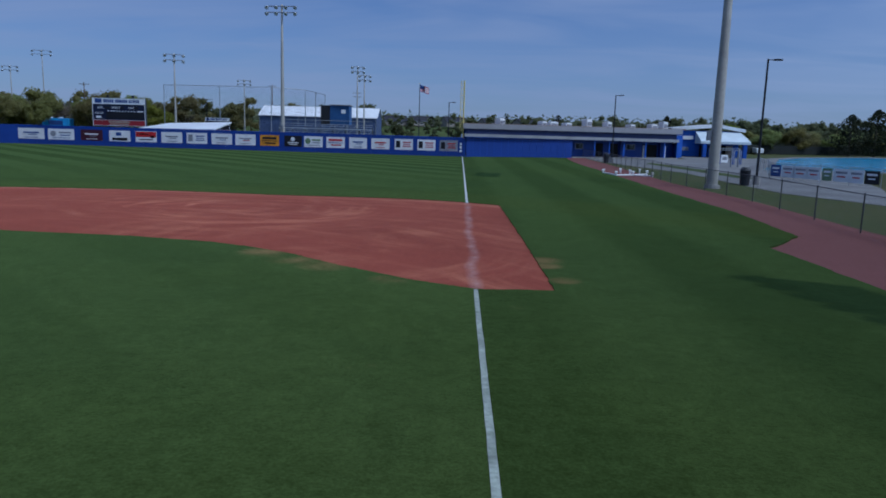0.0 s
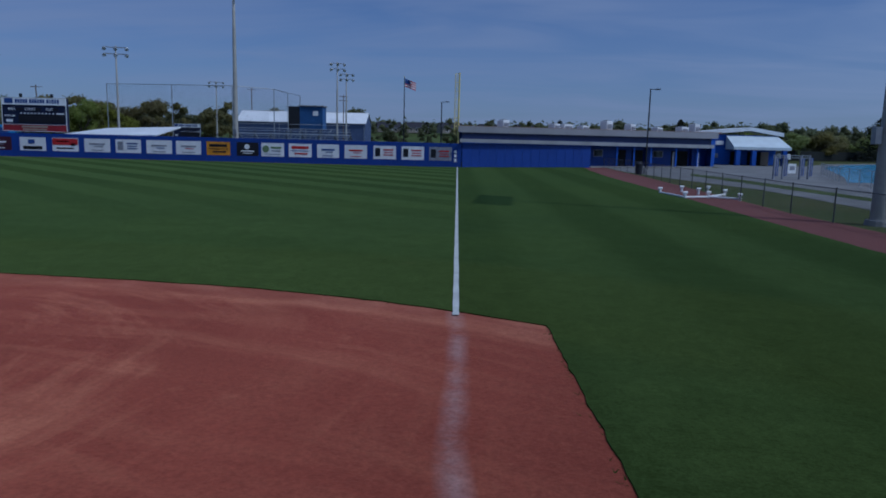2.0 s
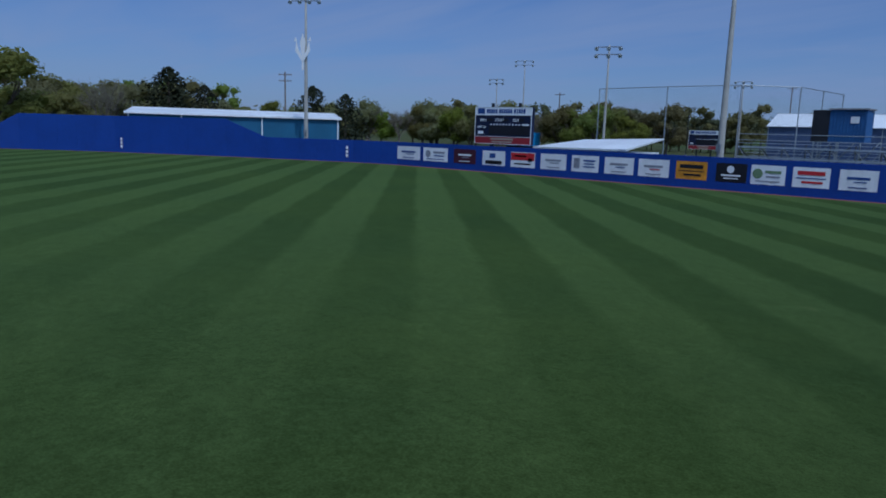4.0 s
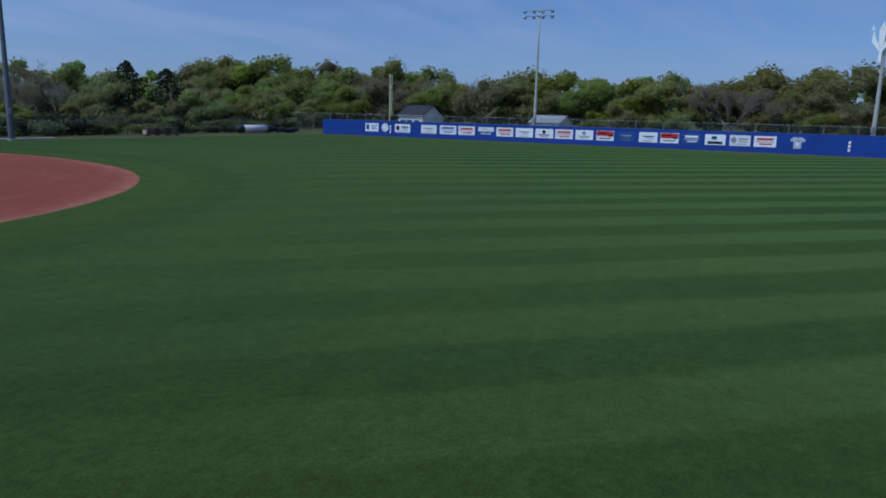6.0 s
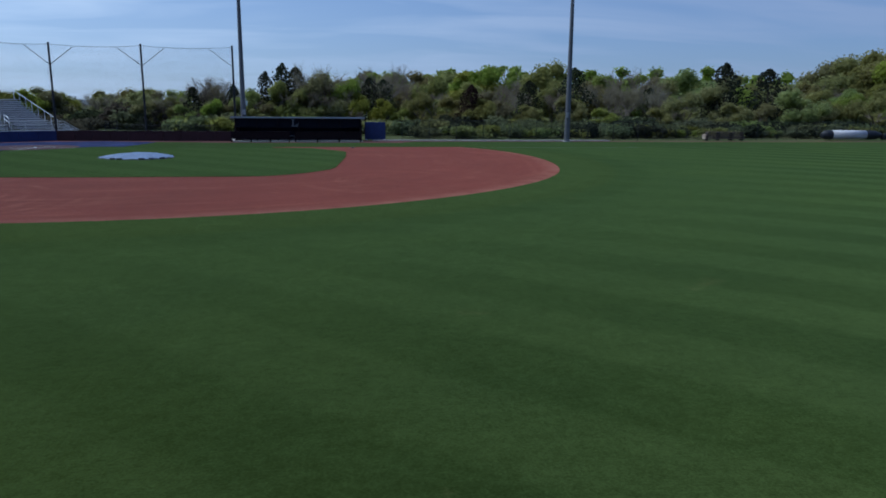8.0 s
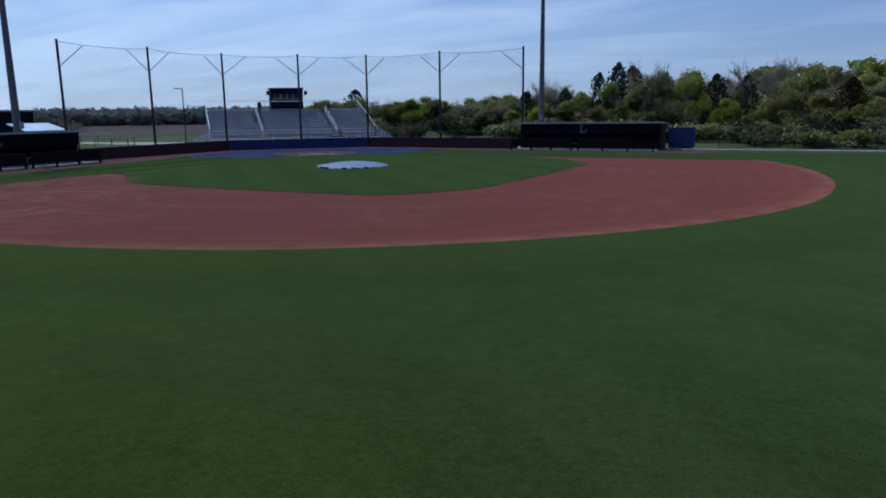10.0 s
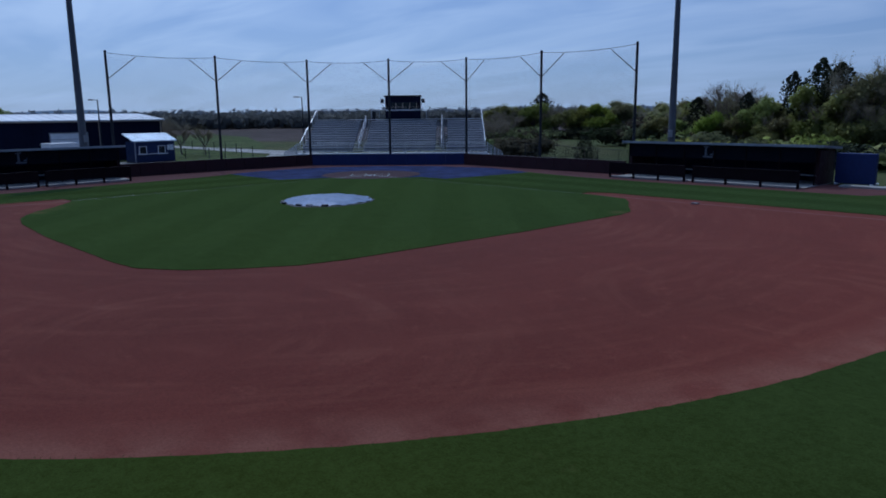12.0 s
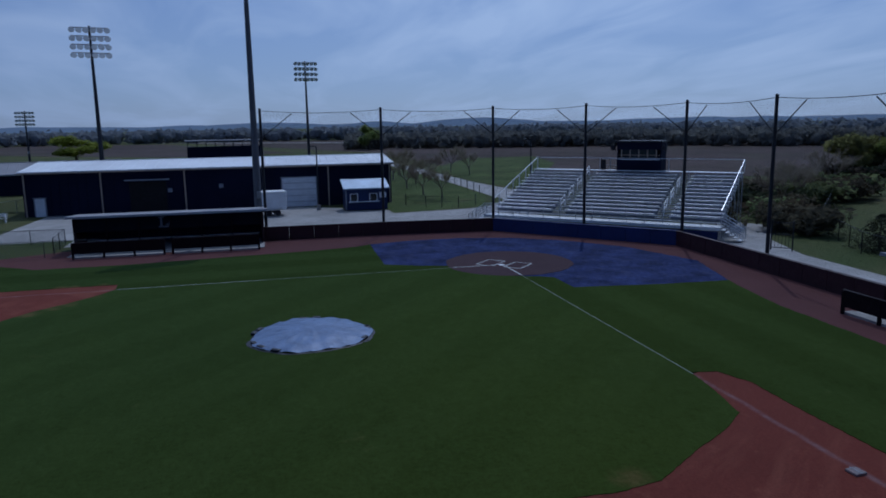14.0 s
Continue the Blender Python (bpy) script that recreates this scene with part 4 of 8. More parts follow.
def round_sign(m):
    t = thing("round_sign", "round white emblem sign on the blue wall", "sign")
    part("disc", Shape().tube((0, 0, 0.78), (0, -0.03, 0.78), 0.68, 0.68, 32), BANNER, t)
    part("ring", Shape().tube((0, -0.03, 0.78), (0, -0.036, 0.78), 0.50, 0.50, 28), GREYPRINT, t)
    part("centre", Shape().tube((0, -0.036, 0.78), (0, -0.042, 0.78), 0.44, 0.44, 28), BANNER, t)
    t.matrix_basis = m


round_sign(pose(-109.53, 0.25, 0.62, 0, 0, 90))


def jersey_sign(m):
    t = thing("jersey_sign", "pale shirt-shaped emblem sign on the blue wall", "sign")
    body = [(-0.42, 0), (0.42, 0), (0.46, 0.95), (0.75, 0.80), (0.86, 1.12), (0.48, 1.38), (0.2, 1.42), (0.0, 1.30), (-0.2, 1.42), (-0.48, 1.38), (-0.86, 1.12), (-0.75, 0.80), (-0.46, 0.95)]
    s = Shape()
    n = len(body)
    s.v = [(x, 0, z) for x, z in body] + [(x, -0.03, z) for x, z in body]
    s.f = [tuple(range(n, 2 * n)), tuple(reversed(range(n)))] + [(i, (i + 1) % n, n + (i + 1) % n, n + i) for i in range(n)]
    part("shirt", s, stuff_mat("pale_blue_print", (0.42, 0.46, 0.55), 0.5), t)
    part("print_bar", Shape().box(0, -0.036, 0.95, 0.56, 0.008, 0.12), GREYPRINT, t)
    part("print_bar", Shape().box(0, -0.036, 0.55, 0.36, 0.008, 0.40), BANNER, t)
    t.matrix_basis = m


jersey_sign(pose(-109.43, 62.1, 0.65, 0, 0, 90))


def distance_mark(m, group="distance marks on the wall"):
    t = thing("distance_mark", "white distance figures painted one above another on the blue wall", "marking", group)
    for i in range(3):
        part("figure_bar", Shape().box(0, -0.02, 1.62 - 0.45 * i, 0.26, 0.02, 0.33), WHITE, t)
    t.matrix_basis = m


distance_mark(pose(-109.53, 1.3, 0, 0, 0, 90))
distance_mark(pose(-109.26, 67.7, 0, 0, 0, 88))
distance_mark(pose(-94.55, 90.95, 0, 0, 0, 33))
distance_mark(pose(-67.0, 105.45, 0, 0, 0, 25))
distance_mark(pose(-0.25, 107.42, 0, 0, 0, 0))


# ---------- foul poles ----------
def foul_pole(x, y, turn, material, label):
    t = thing("foul_pole", label, "foul pole", "foul poles")
    part("pole", Shape().tube((0, 0, -0.05), (0, 0, 10.0), 0.085, 0.075, 12), material, t)
    part("screen_rail", Shape().tube((0.45, 0, 3.4), (0.45, 0, 9.9), 0.035, None, 8), material, t)
    for k in range(8):
        z = 3.4 + 6.5 * k / 7
        part("screen_bar", Shape().tube((0, 0, z), (0.45, 0, z), 0.025, None, 6), material, t)
    s = Shape()
    for k in range(3):
        s.tube((0.11 * (k + 1), 0, 3.4), (0.11 * (k + 1), 0, 9.9), 0.012, None, 4)
    part("screen_wire", s, material, t)
    place(t, x, y, 0, turn)


foul_pole(0.0, 107.7, 180, YELLOW, "yellow steel foul pole with a narrow mesh wing")
foul_pole(-109.9, 0.9, 90, stuff_mat("faded_yellow_paint", (0.66, 0.62, 0.42), 0.6, var=0.12), "faded pale yellow steel foul pole with a mesh wing")


# ---------- floodlights ----------
def lamp_head(t, x, y, z, k=1.0):
    s = Shape()
    s.tube((x, y, z), (x, y - 0.32 * k, z - 0.20 * k), 0.13 * k, 0.27 * k, 10)
    head = part("floodlight", s, FIXTURE, t, "", True)
    part("lens", Shape().tube((x, y - 0.32 * k, z - 0.20 * k), (x, y - 0.335 * k, z - 0.21 * k), 0.25 * k, 0.25 * k, 10), LENS, head)


def light_mast(x, y, h, turn, r0, rows, per, width, label, material=POLE, step=0.9, group="floodlight masts"):
    t = thing("light_mast", label, "floodlight mast", group)
    s = Shape()
    s.turned([(-0.1, r0), (h * 0.35, r0 * 0.82), (h * 0.352, r0 * 0.80), (h * 0.7, r0 * 0.62), (h * 0.702, r0 * 0.60), (h, r0 * 0.42)])
    part("mast", s, material, t, "", True)
    part("access_box", Shape().box(0, -r0 - 0.10, 3.2, 0.36, 0.22, 0.62), FIXTURE, t)
    part("base_collar", Shape().tube((0, 0, -0.08), (0, 0, 0.14), r0 * 1.5, r0 * 1.4, 14), CONC, t)
    for k in range(rows):
        z = h - 0.25 - k * step
        part("crossarm", Shape().box(0, -0.16, z, width, 0.10, 0.12), FIXTURE, t)
        for i in range(per):
            lamp_head(t, -width / 2 + 0.15 + (width - 0.3) * i / max(1, per - 1), -0.22, z - 0.06, 1.45 if rows > 2 else 1.0)
    place(t, x, y, 0, turn)
    return t


def toward(x, y, tx=-30, ty=35):
    return math.degrees(math.atan2(tx - x, -(ty - y)))


GREY_MAST = "tall tapered grey floodlight mast with crossarms of lamps"
for (x, y, h, r0, rows, per, w) in ((15.55, 56.1, 23.3, 0.34, 3, 8, 5.0), (22.1, 15.6, 25.6, 0.36, 4, 7, 5.4), (-16.7, -20.4, 23.3, 0.34, 4, 6, 4.6), (-55.6, -12.4, 23.3, 0.34, 4, 6, 4.6),
                                   (-116.8, 23.9, 20.0, 0.27, 2, 4, 4.6), (-111.3, 70.0, 21.0, 0.27, 2, 4, 4.2), (-80.5, 109.5, 21.0, 0.29, 2, 4, 4.2), (-25.0, 110.2, 19.5, 0.30, 2, 4, 4.2)):
    light_mast(x, y, h, toward(x, y, -8, 8) if x == 22.1 else toward(x, y, -30, 60) if x == 15.55 else toward(x, y), r0, rows, per, w, GREY_MAST, POLE_BACKLIT if (x, y) in ((22.1, 15.6), (-16.7, -20.4), (-55.6, -12.4)) else POLE, 0.8)
for (x, y, h, w) in ((-48.4, 131.5, 14.9, 3.2), (-57.4, 200.0, 15.6, 3.4), (-21.1, 154.8, 15.8, 2.6), (-21.0, 164.3, 14.9, 2.6), (-113.0, 190.0, 16.8, 3.6), (-104.8, 190.0, 20.8, 4.4)):
    light_mast(x, y, h, 20, 0.2, 2, 3, w, "slender grey floodlight mast over the neighbouring field", group="far floodlight masts")
for (x, y, h, tn) in ((108.7, 5.8, 22.3, -85), (59.4, 35.8, 22.3, -80), (177.5, 78.5, 14.5, -80)):
    light_mast(x, y, h, tn, 0.33, 4, 6, 4.4, "tall dark stadium mast with four tiers of lamps", DARKMETAL, 1.05, "stadium masts")


def trident(x, y, z, turn):
    t = thing("pole_emblem", "white pitchfork-shaped emblem fixed to a light mast", "emblem", "mast emblems")
    s = Shape()
    s.box(0, 0, 0.95, 0.24, 0.05, 1.5)
    for sx in (-1, 1):
        s.face((sx * 0.13, -0.02, 1.0), (sx * 0.85, -0.02, 1.8), (sx * 0.75, -0.02, 2.7), (sx * 0.45, -0.02, 1.9), (sx * 0.13, -0.02, 1.5))
        s.face((sx * 0.75, -0.02, 2.7), (sx * 1.0, -0.02, 2.6), (sx * 0.85, -0.02, 3.0), (sx * 0.58, -0.02, 2.62))
    s.face((-0.2, -0.02, 1.6), (0.2, -0.02, 1.6), (0.32, -0.02, 2.6), (0.0, -0.02, 3.3), (-0.32, -0.02, 2.6))
    o = part("fork", s, WHITE, t)
    md = o.modifiers.new("thick", "SOLIDIFY"); md.thickness = 0.04
    part("bracket", Shape().box(0, 0.12, 0.9, 0.3, 0.24, 0.1), STEEL, t)
    t.matrix_basis = pose(x, y, z, 0, 0, turn) @ Matrix.Diagonal((1.25, 1.0, 1.5, 1))


def utility_pole(x, y, h, turn, arms, label="weathered wooden utility pole with crossarms"):
    t = thing("utility_pole", label, "utility pole", "utility poles")
    part("pole", Shape().tube((0, 0, -0.1), (0, 0, h), 0.16, 0.11, 9), WOOD, t)
    for k in range(arms):
        part("crossarm", Shape().box(0, 0.14, h - 0.5 - 1.1 * k, 2.4, 0.10, 0.13), WOOD, t)
        for i in (-1.05, -0.45, 0.45, 1.05):
            part("insulator", Shape().tube((i, 0.14, h - 0.44 - 1.1 * k), (i, 0.14, h - 0.26 - 1.1 * k), 0.05, 0.03, 6), FIXTURE, t)
    place(t, x, y, 0, turn)


def lamp_post(x, y, h, turn, arm=0.9, double=False):
    t = thing("lamp_post", "dark square-armed car park lamp post", "lamp post", "lamp posts")
    part("post", Shape().tube((0, 0, -0.05), (0, 0, h), 0.085, 0.065, 8), DARKMETAL, t)
    part("plinth", Shape().tube((0, 0, -0.05), (0, 0, 0.55), 0.24, 0.24, 12), CONC, t)
    for sx in ((1, -1) if double else (1,)):
        part("arm", Shape().box(sx * arm * 0.35, 0, h - 0.05, arm * 0.7, 0.06, 0.06), DARKMETAL, t)
        part("lamp_head", Shape().box(sx * arm * 0.85, 0, h - 0.03, arm * 0.55, 0.30, 0.11), DARKMETAL, t)
    place(t, x, y, 0, turn)


lamp_post(18.85, 101.7, 8.3, 10)
lamp_post(20.4, 61.2, 8.5, 10)
lamp_post(-2.3, 126.9, 8.0, 0)
lamp_post(-63.8, 190.0, 9.8, 0, 1.4, True)
lamp_post(30.7, -13.7, 7.4, 40)
lamp_post(36.0, 9.3, 7.0, 40)


# ---------- fences ----------
def chain_fence(name, pts, h, spacing, label, material=CHAIN, post_mat=STEEL, rail=True, group="", r=0.032):
    t = thing(name, label, "fence", group)
    s = Shape()
    uv = []
    dist = 0.0
    for i in range(len(pts) - 1):
        a, b = Vector(pts[i]), Vector(pts[i + 1])
        ln = (b - a).length
        k = max(1, round(ln / spacing))
        for j in range(k + (1 if i == len(pts) - 2 else 0)):
            p = a.lerp(b, j / k)
            part("post", Shape().tube((p.x, p.y, -0.08), (p.x, p.y, h + 0.03), r, None, 8), post_mat, t)
        if rail:
            part("top_rail", Shape().tube((a.x, a.y, h - 0.02), (b.x, b.y, h - 0.02), r * 0.7, None, 6), post_mat, t)
        s.face((a.x, a.y, 0.02), (b.x, b.y, 0.02), (b.x, b.y, h - 0.03), (a.x, a.y, h - 0.03))
        uv += [(dist, 0), (dist + ln, 0), (dist + ln, h), (dist, h)]
        dist += ln
    me = s.mesh("wire_mesh")
    layer = me.uv_layers.new(name="UVMap")
    for i, c in enumerate(uv):
        layer.data[i].uv = c
    part("wire_mesh", me, material, t)
    return t


chain_fence("chain_link_fence", [(12.6, 27.0), (12.9, 34.5), (14.0, 46.0), (14.1, 60.0), (15.6, 80.0), (17.4, 100.0), (18.0, 118.0)], 1.25, 3.4, "low dark chain-link fence along the foul track", CHAIN, POST_DARK, True, "fences", 0.027)
chain_fence("chain_link_fence", [(-128.0, -40.0), (-128.0, 64.0), (-122.0, 90.0), (-98.0, 108.0)], 3.4, 4.6, "tall weathered chain-link fence behind the outfield wall", CHAIN, POLE, True, "fences", 0.034)
chain_fence("chain_link_fence", [(-36.0, -17.5), (-60.0, -17.0), (-84.0, -17.5), (-112.0, -24.0)], 2.4, 3.6, "dark chain-link fence in front of the scrub", CHAIN_DARK, DARKMETAL, True, "fences")
chain_fence("chain_link_fence", [(-13.0, -22.0), (-4.0, -24.5), (6.0, -30.0), (18.0, -42.0)], 1.5, 3.0, "dark chain-link fence beside the stand", CHAIN_DARK, DARKMETAL, True, "fences")
chain_fence("chain_link_fence", [(14.6, 30.6), (19.5, 31.0), (20.4, 44.0)], 1.2, 2.6, "dark chain-link fence beside the dugout", CHAIN, DARKMETAL, True, "fences")


# ---------- backstop ----------
POSTS = [(16.35, 15.0), (16.1, 5.24), (15.2, -4.29), (9.2, -10.07), (3.18, -15.2), (-6.48, -15.0), (-16.4, -14.7)]
PADLINE = [(15.9, 15.2), (15.6, 5.1), (14.75, -4.15), (3.05, -14.75), (-6.5, -14.55), (-16.0, -14.3)]


def backstop():
    t = thing("backstop", "dark steel backstop posts with angled braces and a top cable", "backstop")
    hh = 10.55
    for i, (x, y) in enumerate(POSTS):
        part("post", Shape().tube((x, y, -0.08), (x, y, hh), 0.125, 0.105, 12), DARKMETAL, t)
        part("post_cap", Shape().tube((x, y, hh), (x, y, hh + 0.08), 0.13, 0.08, 10), DARKMETAL, t)
        for j in (i - 1, i + 1):
            if 0 <= j < len(POSTS):
                d = (Vector(POSTS[j]) - Vector((x, y))).normalized()
                part("brace", Shape().tube((x, y, hh - 2.3), (x + d.x * 2.5, y + d.y * 2.5, hh - 0.36), 0.035, None, 6), DARKMETAL, t)
    for i in range(len(POSTS) - 1):
        a, b = POSTS[i], POSTS[i + 1]
        rope = [(a[0] + (b[0] - a[0]) * k / 8, a[1] + (b[1] - a[1]) * k / 8, hh - 0.12 - 0.80 * (k / 8) * (1 - k / 8)) for k in range(9)]
        part("cable", Shape().pipe(rope, 0.022), DARKMETAL, t)
    uv, s, dist = [], Shape(), 0.0
    for i in range(len(POSTS) - 1):
        a, b = POSTS[i], POSTS[i + 1]
        ln = math.dist(a, b)
        s.face((*a, 1.1), (*b, 1.1), (*b, hh - 0.3), (*a, hh - 0.3))
        uv += [(dist, 0), (dist + ln, 0), (dist + ln, 9), (dist, 9)]
        dist += ln
    me = s.mesh("net")
    lay = me.uv_layers.new(name="UVMap")
    for i, c in enumerate(uv):
        lay.data[i].uv = c
    part("net", me, NETTING, t, "fine black netting")


backstop()


def pad_wall(name, pts, colours, label):
    t = thing(name, label, "wall", "", "structure")
    for i in range(len(pts) - 1):
        a, b = Vector(pts[i]), Vector(pts[i + 1])
        k = max(1, round((b - a).length / 2.0))
        for j in range(k):
            p, q = a.lerp(b, j / k + 0.004 / k), a.lerp(b, (j + 1 - 0.004) / k)
            soften(part("pad", Shape().plate(p, q, -0.06, 1.02, 0.22), colours[i], t), 0.03, 2)
        part("ledge", Shape().plate(a, b, 1.02, 1.08, 0.30), colours[i], t)


pad_wall("backstop_wall", PADLINE, [PAD_DARK, PAD_DARK, PAD_BLUE, PAD_DARK, PAD_DARK], "low padded backstop wall, navy behind the plate and maroon at the sides")


# ---------- dugouts ----------
def dugout(m, label, length=14.6):
    """Open side along -y, from x=0 to length; the front rail stands ahead of it."""
    t = thing("dugout", label, "dugout", "dugouts")
    dp, hf, hb = 3.2, 2.62, 2.35
    part("back_wall", Shape().box(length / 2, dp, hb / 2, length, 0.2, hb), NAVY, t)
    for x in (0.1, length - 0.1):
        s = Shape()
        s.box(x, dp / 2 + 0.1, hb / 2, 0.2, dp - 0.2, hb)
        part("side_wall", s, PAD_DARK, t, "dark maroon end wall")
    s = Shape()
    s.v = [(-0.35, -0.45, hf - 0.02), (length + 0.35, -0.45, hf - 0.02), (length + 0.35, dp + 0.3, hb), (-0.35, dp + 0.3, hb),
           (-0.35, -0.45, hf + 0.14), (length + 0.35, -0.45, hf + 0.14), (length + 0.35, dp + 0.3, hb + 0.16), (-0.35, dp + 0.3, hb + 0.16)]
    s.f = [(0, 3, 2, 1), (4, 5, 6, 7), (0, 1, 5, 4), (1, 2, 6, 5), (2, 3, 7, 6), (3, 0, 4, 7)]
    part("roof", s, GREYROOF, t, "grey sheet roof with a pale edge")
    part("fascia", Shape().box(length / 2, -0.47, hf + 0.06, length + 0.7, 0.04, 0.17), stuff_mat("pale_fascia", (0.30, 0.33, 0.38), 0.5), t)
    part("floor_slab", Shape().box(length / 2, dp / 2 - 0.9, -0.005, length, dp + 2.6, 0.05), CONC, t)
    part("header_panel", Shape().box(length / 2, -0.1, 2.05, length - 0.2, 0.06, 1.05), stuff_mat("navy_screen", (0.0045, 0.0055, 0.012), 0.8, var=0.2, spec=0.1), t)
    for k in range(7):
        x = 0.15 + (length - 0.3) * k / 6
        part("front_post", Shape().tube((x, -0.16, 0), (x, -0.16, hf), 0.05, None, 8), RAIL_PAD, t)
    part("bench", Shape().box(length / 2, dp - 0.55, 0.46, length - 0.8, 0.36, 0.06), ALU_DULL, t)
    for k in range(6):
        part("bench_leg", Shape().box(0.8 + (length - 1.6) * k / 5, dp - 0.55, 0.22, 0.06, 0.3, 0.44), STEEL, t)
    # emblem, drawn as two plain strokes
    x = length * 0.47
    em = stuff_mat("emblem_grey", (0.13, 0.14, 0.17), 0.6)
    s = Shape()
    s.box(x - 0.22, -0.14, 2.06, 0.15, 0.02, 0.80).box(x - 0.22, -0.14, 2.44, 0.42, 0.02, 0.09).box(x + 0.02, -0.14, 1.70, 0.60, 0.02, 0.12)
    s.box(x + 0.30, -0.14, 1.86, 0.34, 0.02, 0.10).box(x + 0.40, -0.14, 1.98, 0.10, 0.02, 0.26).box(x - 0.36, -0.14, 1.70, 0.14, 0.02, 0.10)
    part("emblem", s, em, t, "pale emblem of plain strokes")
    t.matrix_basis = m
    return t


def front_rail(m, spans, label):
    """Padded rail on short posts, in spans along x."""
    t = thing("dugout_rail", label, "railing", "dugout rails")
    for a, b in spans:
        k = max(1, round((b - a) / 2.1))
        for i in range(k + 1):
            x = a + (b - a) * i / k
            part("rail_post", Shape().box(x, 0, 0.52, 0.14, 0.14, 1.10), RAIL_PAD, t)
        soften(part("rail_pad", Shape().box((a + b) / 2, 0, 0.72, b - a, 0.10, 0.78), RAIL_PAD, t), 0.02, 2)
        part("top_bar", Shape().box((a + b) / 2, 0, 1.13, b - a + 0.1, 0.16, 0.05), RAIL_PAD, t)
        part("kerb", Shape().box((a + b) / 2, 0.30, 0.02, b - a, 0.5, 0.12), CONC, t)
    t.matrix_basis = m


dugout(pose(-30.9, -14.2, 0, 0, 0, 180) @ pose(-14.6, 0, 0), "long low navy dugout with a grey roof and open front")
front_rail(pose(-31.0, -11.5, 0, 0, 0, 180) @ pose(-15.0, 0, 0), [(0.3, 6.6), (7.3, 14.6)], "black padded rail on posts in front of the dugout")
dugout(pose(14.6, 15.2, 0, 0, 0, -90) @ pose(-14.0, 0, 0), "long low navy dugout with a grey roof and open front", 14.0)
front_rail(pose(11.7, 15.4, 0, 0, 0, -90) @ pose(-13.4, 0, 0), [(0.2, 6.4), (7.0, 13.2)], "black padded rail on posts in front of the dugout")


# ---------- grandstand ----------
def grandstand():
    """Aluminium stand behind the plate: a along the axis away from home, r to the right."""
    t = thing("grandstand", "aluminium bleacher stand with guard rails and two aisles", "bleachers")
    k = math.sqrt(0.5)
    m = Matrix(((-k, k, 0, 0), (-k, -k, 0, 0), (0, 0, 1, 0), (0, 0, 0, 1)))
    t.matrix_basis = m
    r0, r1, a0 = -9.4, 10.6, 17.3
    rows, rise, run, z0 = 13, 0.245, 0.70, 1.35
    aisles = ((-3.9, -2.6), (5.2, 6.5))
    spans = ((r0, -3.9), (-2.6, 5.2), (6.5, r1))

    def bx(name, ra, rb, aa, ab, za, zb, mat):
        return part(name, Shape().box((ra + rb) / 2, (aa + ab) / 2, (za + zb) / 2, rb - ra, ab - aa, zb - za), mat, t)
    bx("front_walkway", r0 - 0.2, r1 + 0.2, a0 - 1.7, a0, 0.94, 1.0, ALU)
    bx("walkway_fascia", r0 - 0.2, r1 + 0.2, a0 - 1.74, a0 - 1.70, 0.80, 1.04, WHITE)
    bx("skirt", r0, r1, a0 - 1.66, a0 - 1.62, 0.0, 0.72, PAD_BLUE)
    for i in range(rows):
        a, z = a0 + i * run, z0 + i * rise
        for ra, rb in spans:
            bx("seat_plank", ra, rb, a + 0.33, a + 0.66, z + 0.18, z + 0.22, ALU_DULL)
            bx("foot_plank", ra, rb, a, a + 0.32, z - 0.24, z - 0.20, ALU_DULL)
            bx("riser", ra, rb, a + 0.66, a + 0.68, z - 0.2, z + 0.06, GREYPRINT)
        for ra, rb in aisles:
            bx("aisle_step", ra, rb, a, a + run, z - 0.24, z - 0.20, GREYPRINT)
            bx("aisle_half_step", ra, rb, a + 0.36, a + run, z - 0.12, z - 0.08, GREYPRINT)
    at, zt = a0 + rows * run, z0 + rows * rise
    bx("rear_walkway", r0, r1, at, at + 0.9, zt - 0.10, zt - 0.04, ALU)
    for ra, rb in aisles:
        rm = (ra + rb) / 2
        for i in range(1, rows - 1, 3):
            a, z = a0 + i * run + 0.2, z0 + i * rise - 0.2
            s = Shape()
            s.tube((rm, a, z), (rm, a, z + 0.95), 0.042, None, 6).tube((rm, a + 1.1, z + 0.39), (rm, a + 1.1, z + 1.34), 0.042, None, 6)
            s.tube((rm, a, z + 0.95), (rm, a + 1.1, z + 1.34), 0.042, None, 6).tube((rm, a, z + 0.5), (rm, a + 1.1, z + 0.89), 0.042, None, 6)
            part("aisle_handrail", s, WHITE, t)

    def rail(name, pts, top, n, mid=(0.5,), mat=STEEL, rr=0.028):
        for q in range(len(pts) - 1):
            p0, p1 = Vector(pts[q]), Vector(pts[q + 1])
            for i in range(n + 1):
                p = p0.lerp(p1, i / n)
                part(name + "_post", Shape().tube(p, p + Vector((0, 0, top)), rr, None, 6), mat, t)
            for hgt in (top, *[top * f for f in mid]):
                part(name + "_bar", Shape().tube(p0 + Vector((0, 0, hgt)), p1 + Vector((0, 0, hgt)), rr, None, 6), mat, t)
    rail("front_rail", [(r0 - 0.2, a0 - 1.65, 1.0), (r1 + 0.2, a0 - 1.65, 1.0)], 1.05, 14, (0.33, 0.66), ALU, 0.034)
    rail("rear_rail", [(r0, at + 0.85, zt - 0.05), (r1, at + 0.85, zt - 0.05)], 1.15, 3, (), ALU, 0.03)
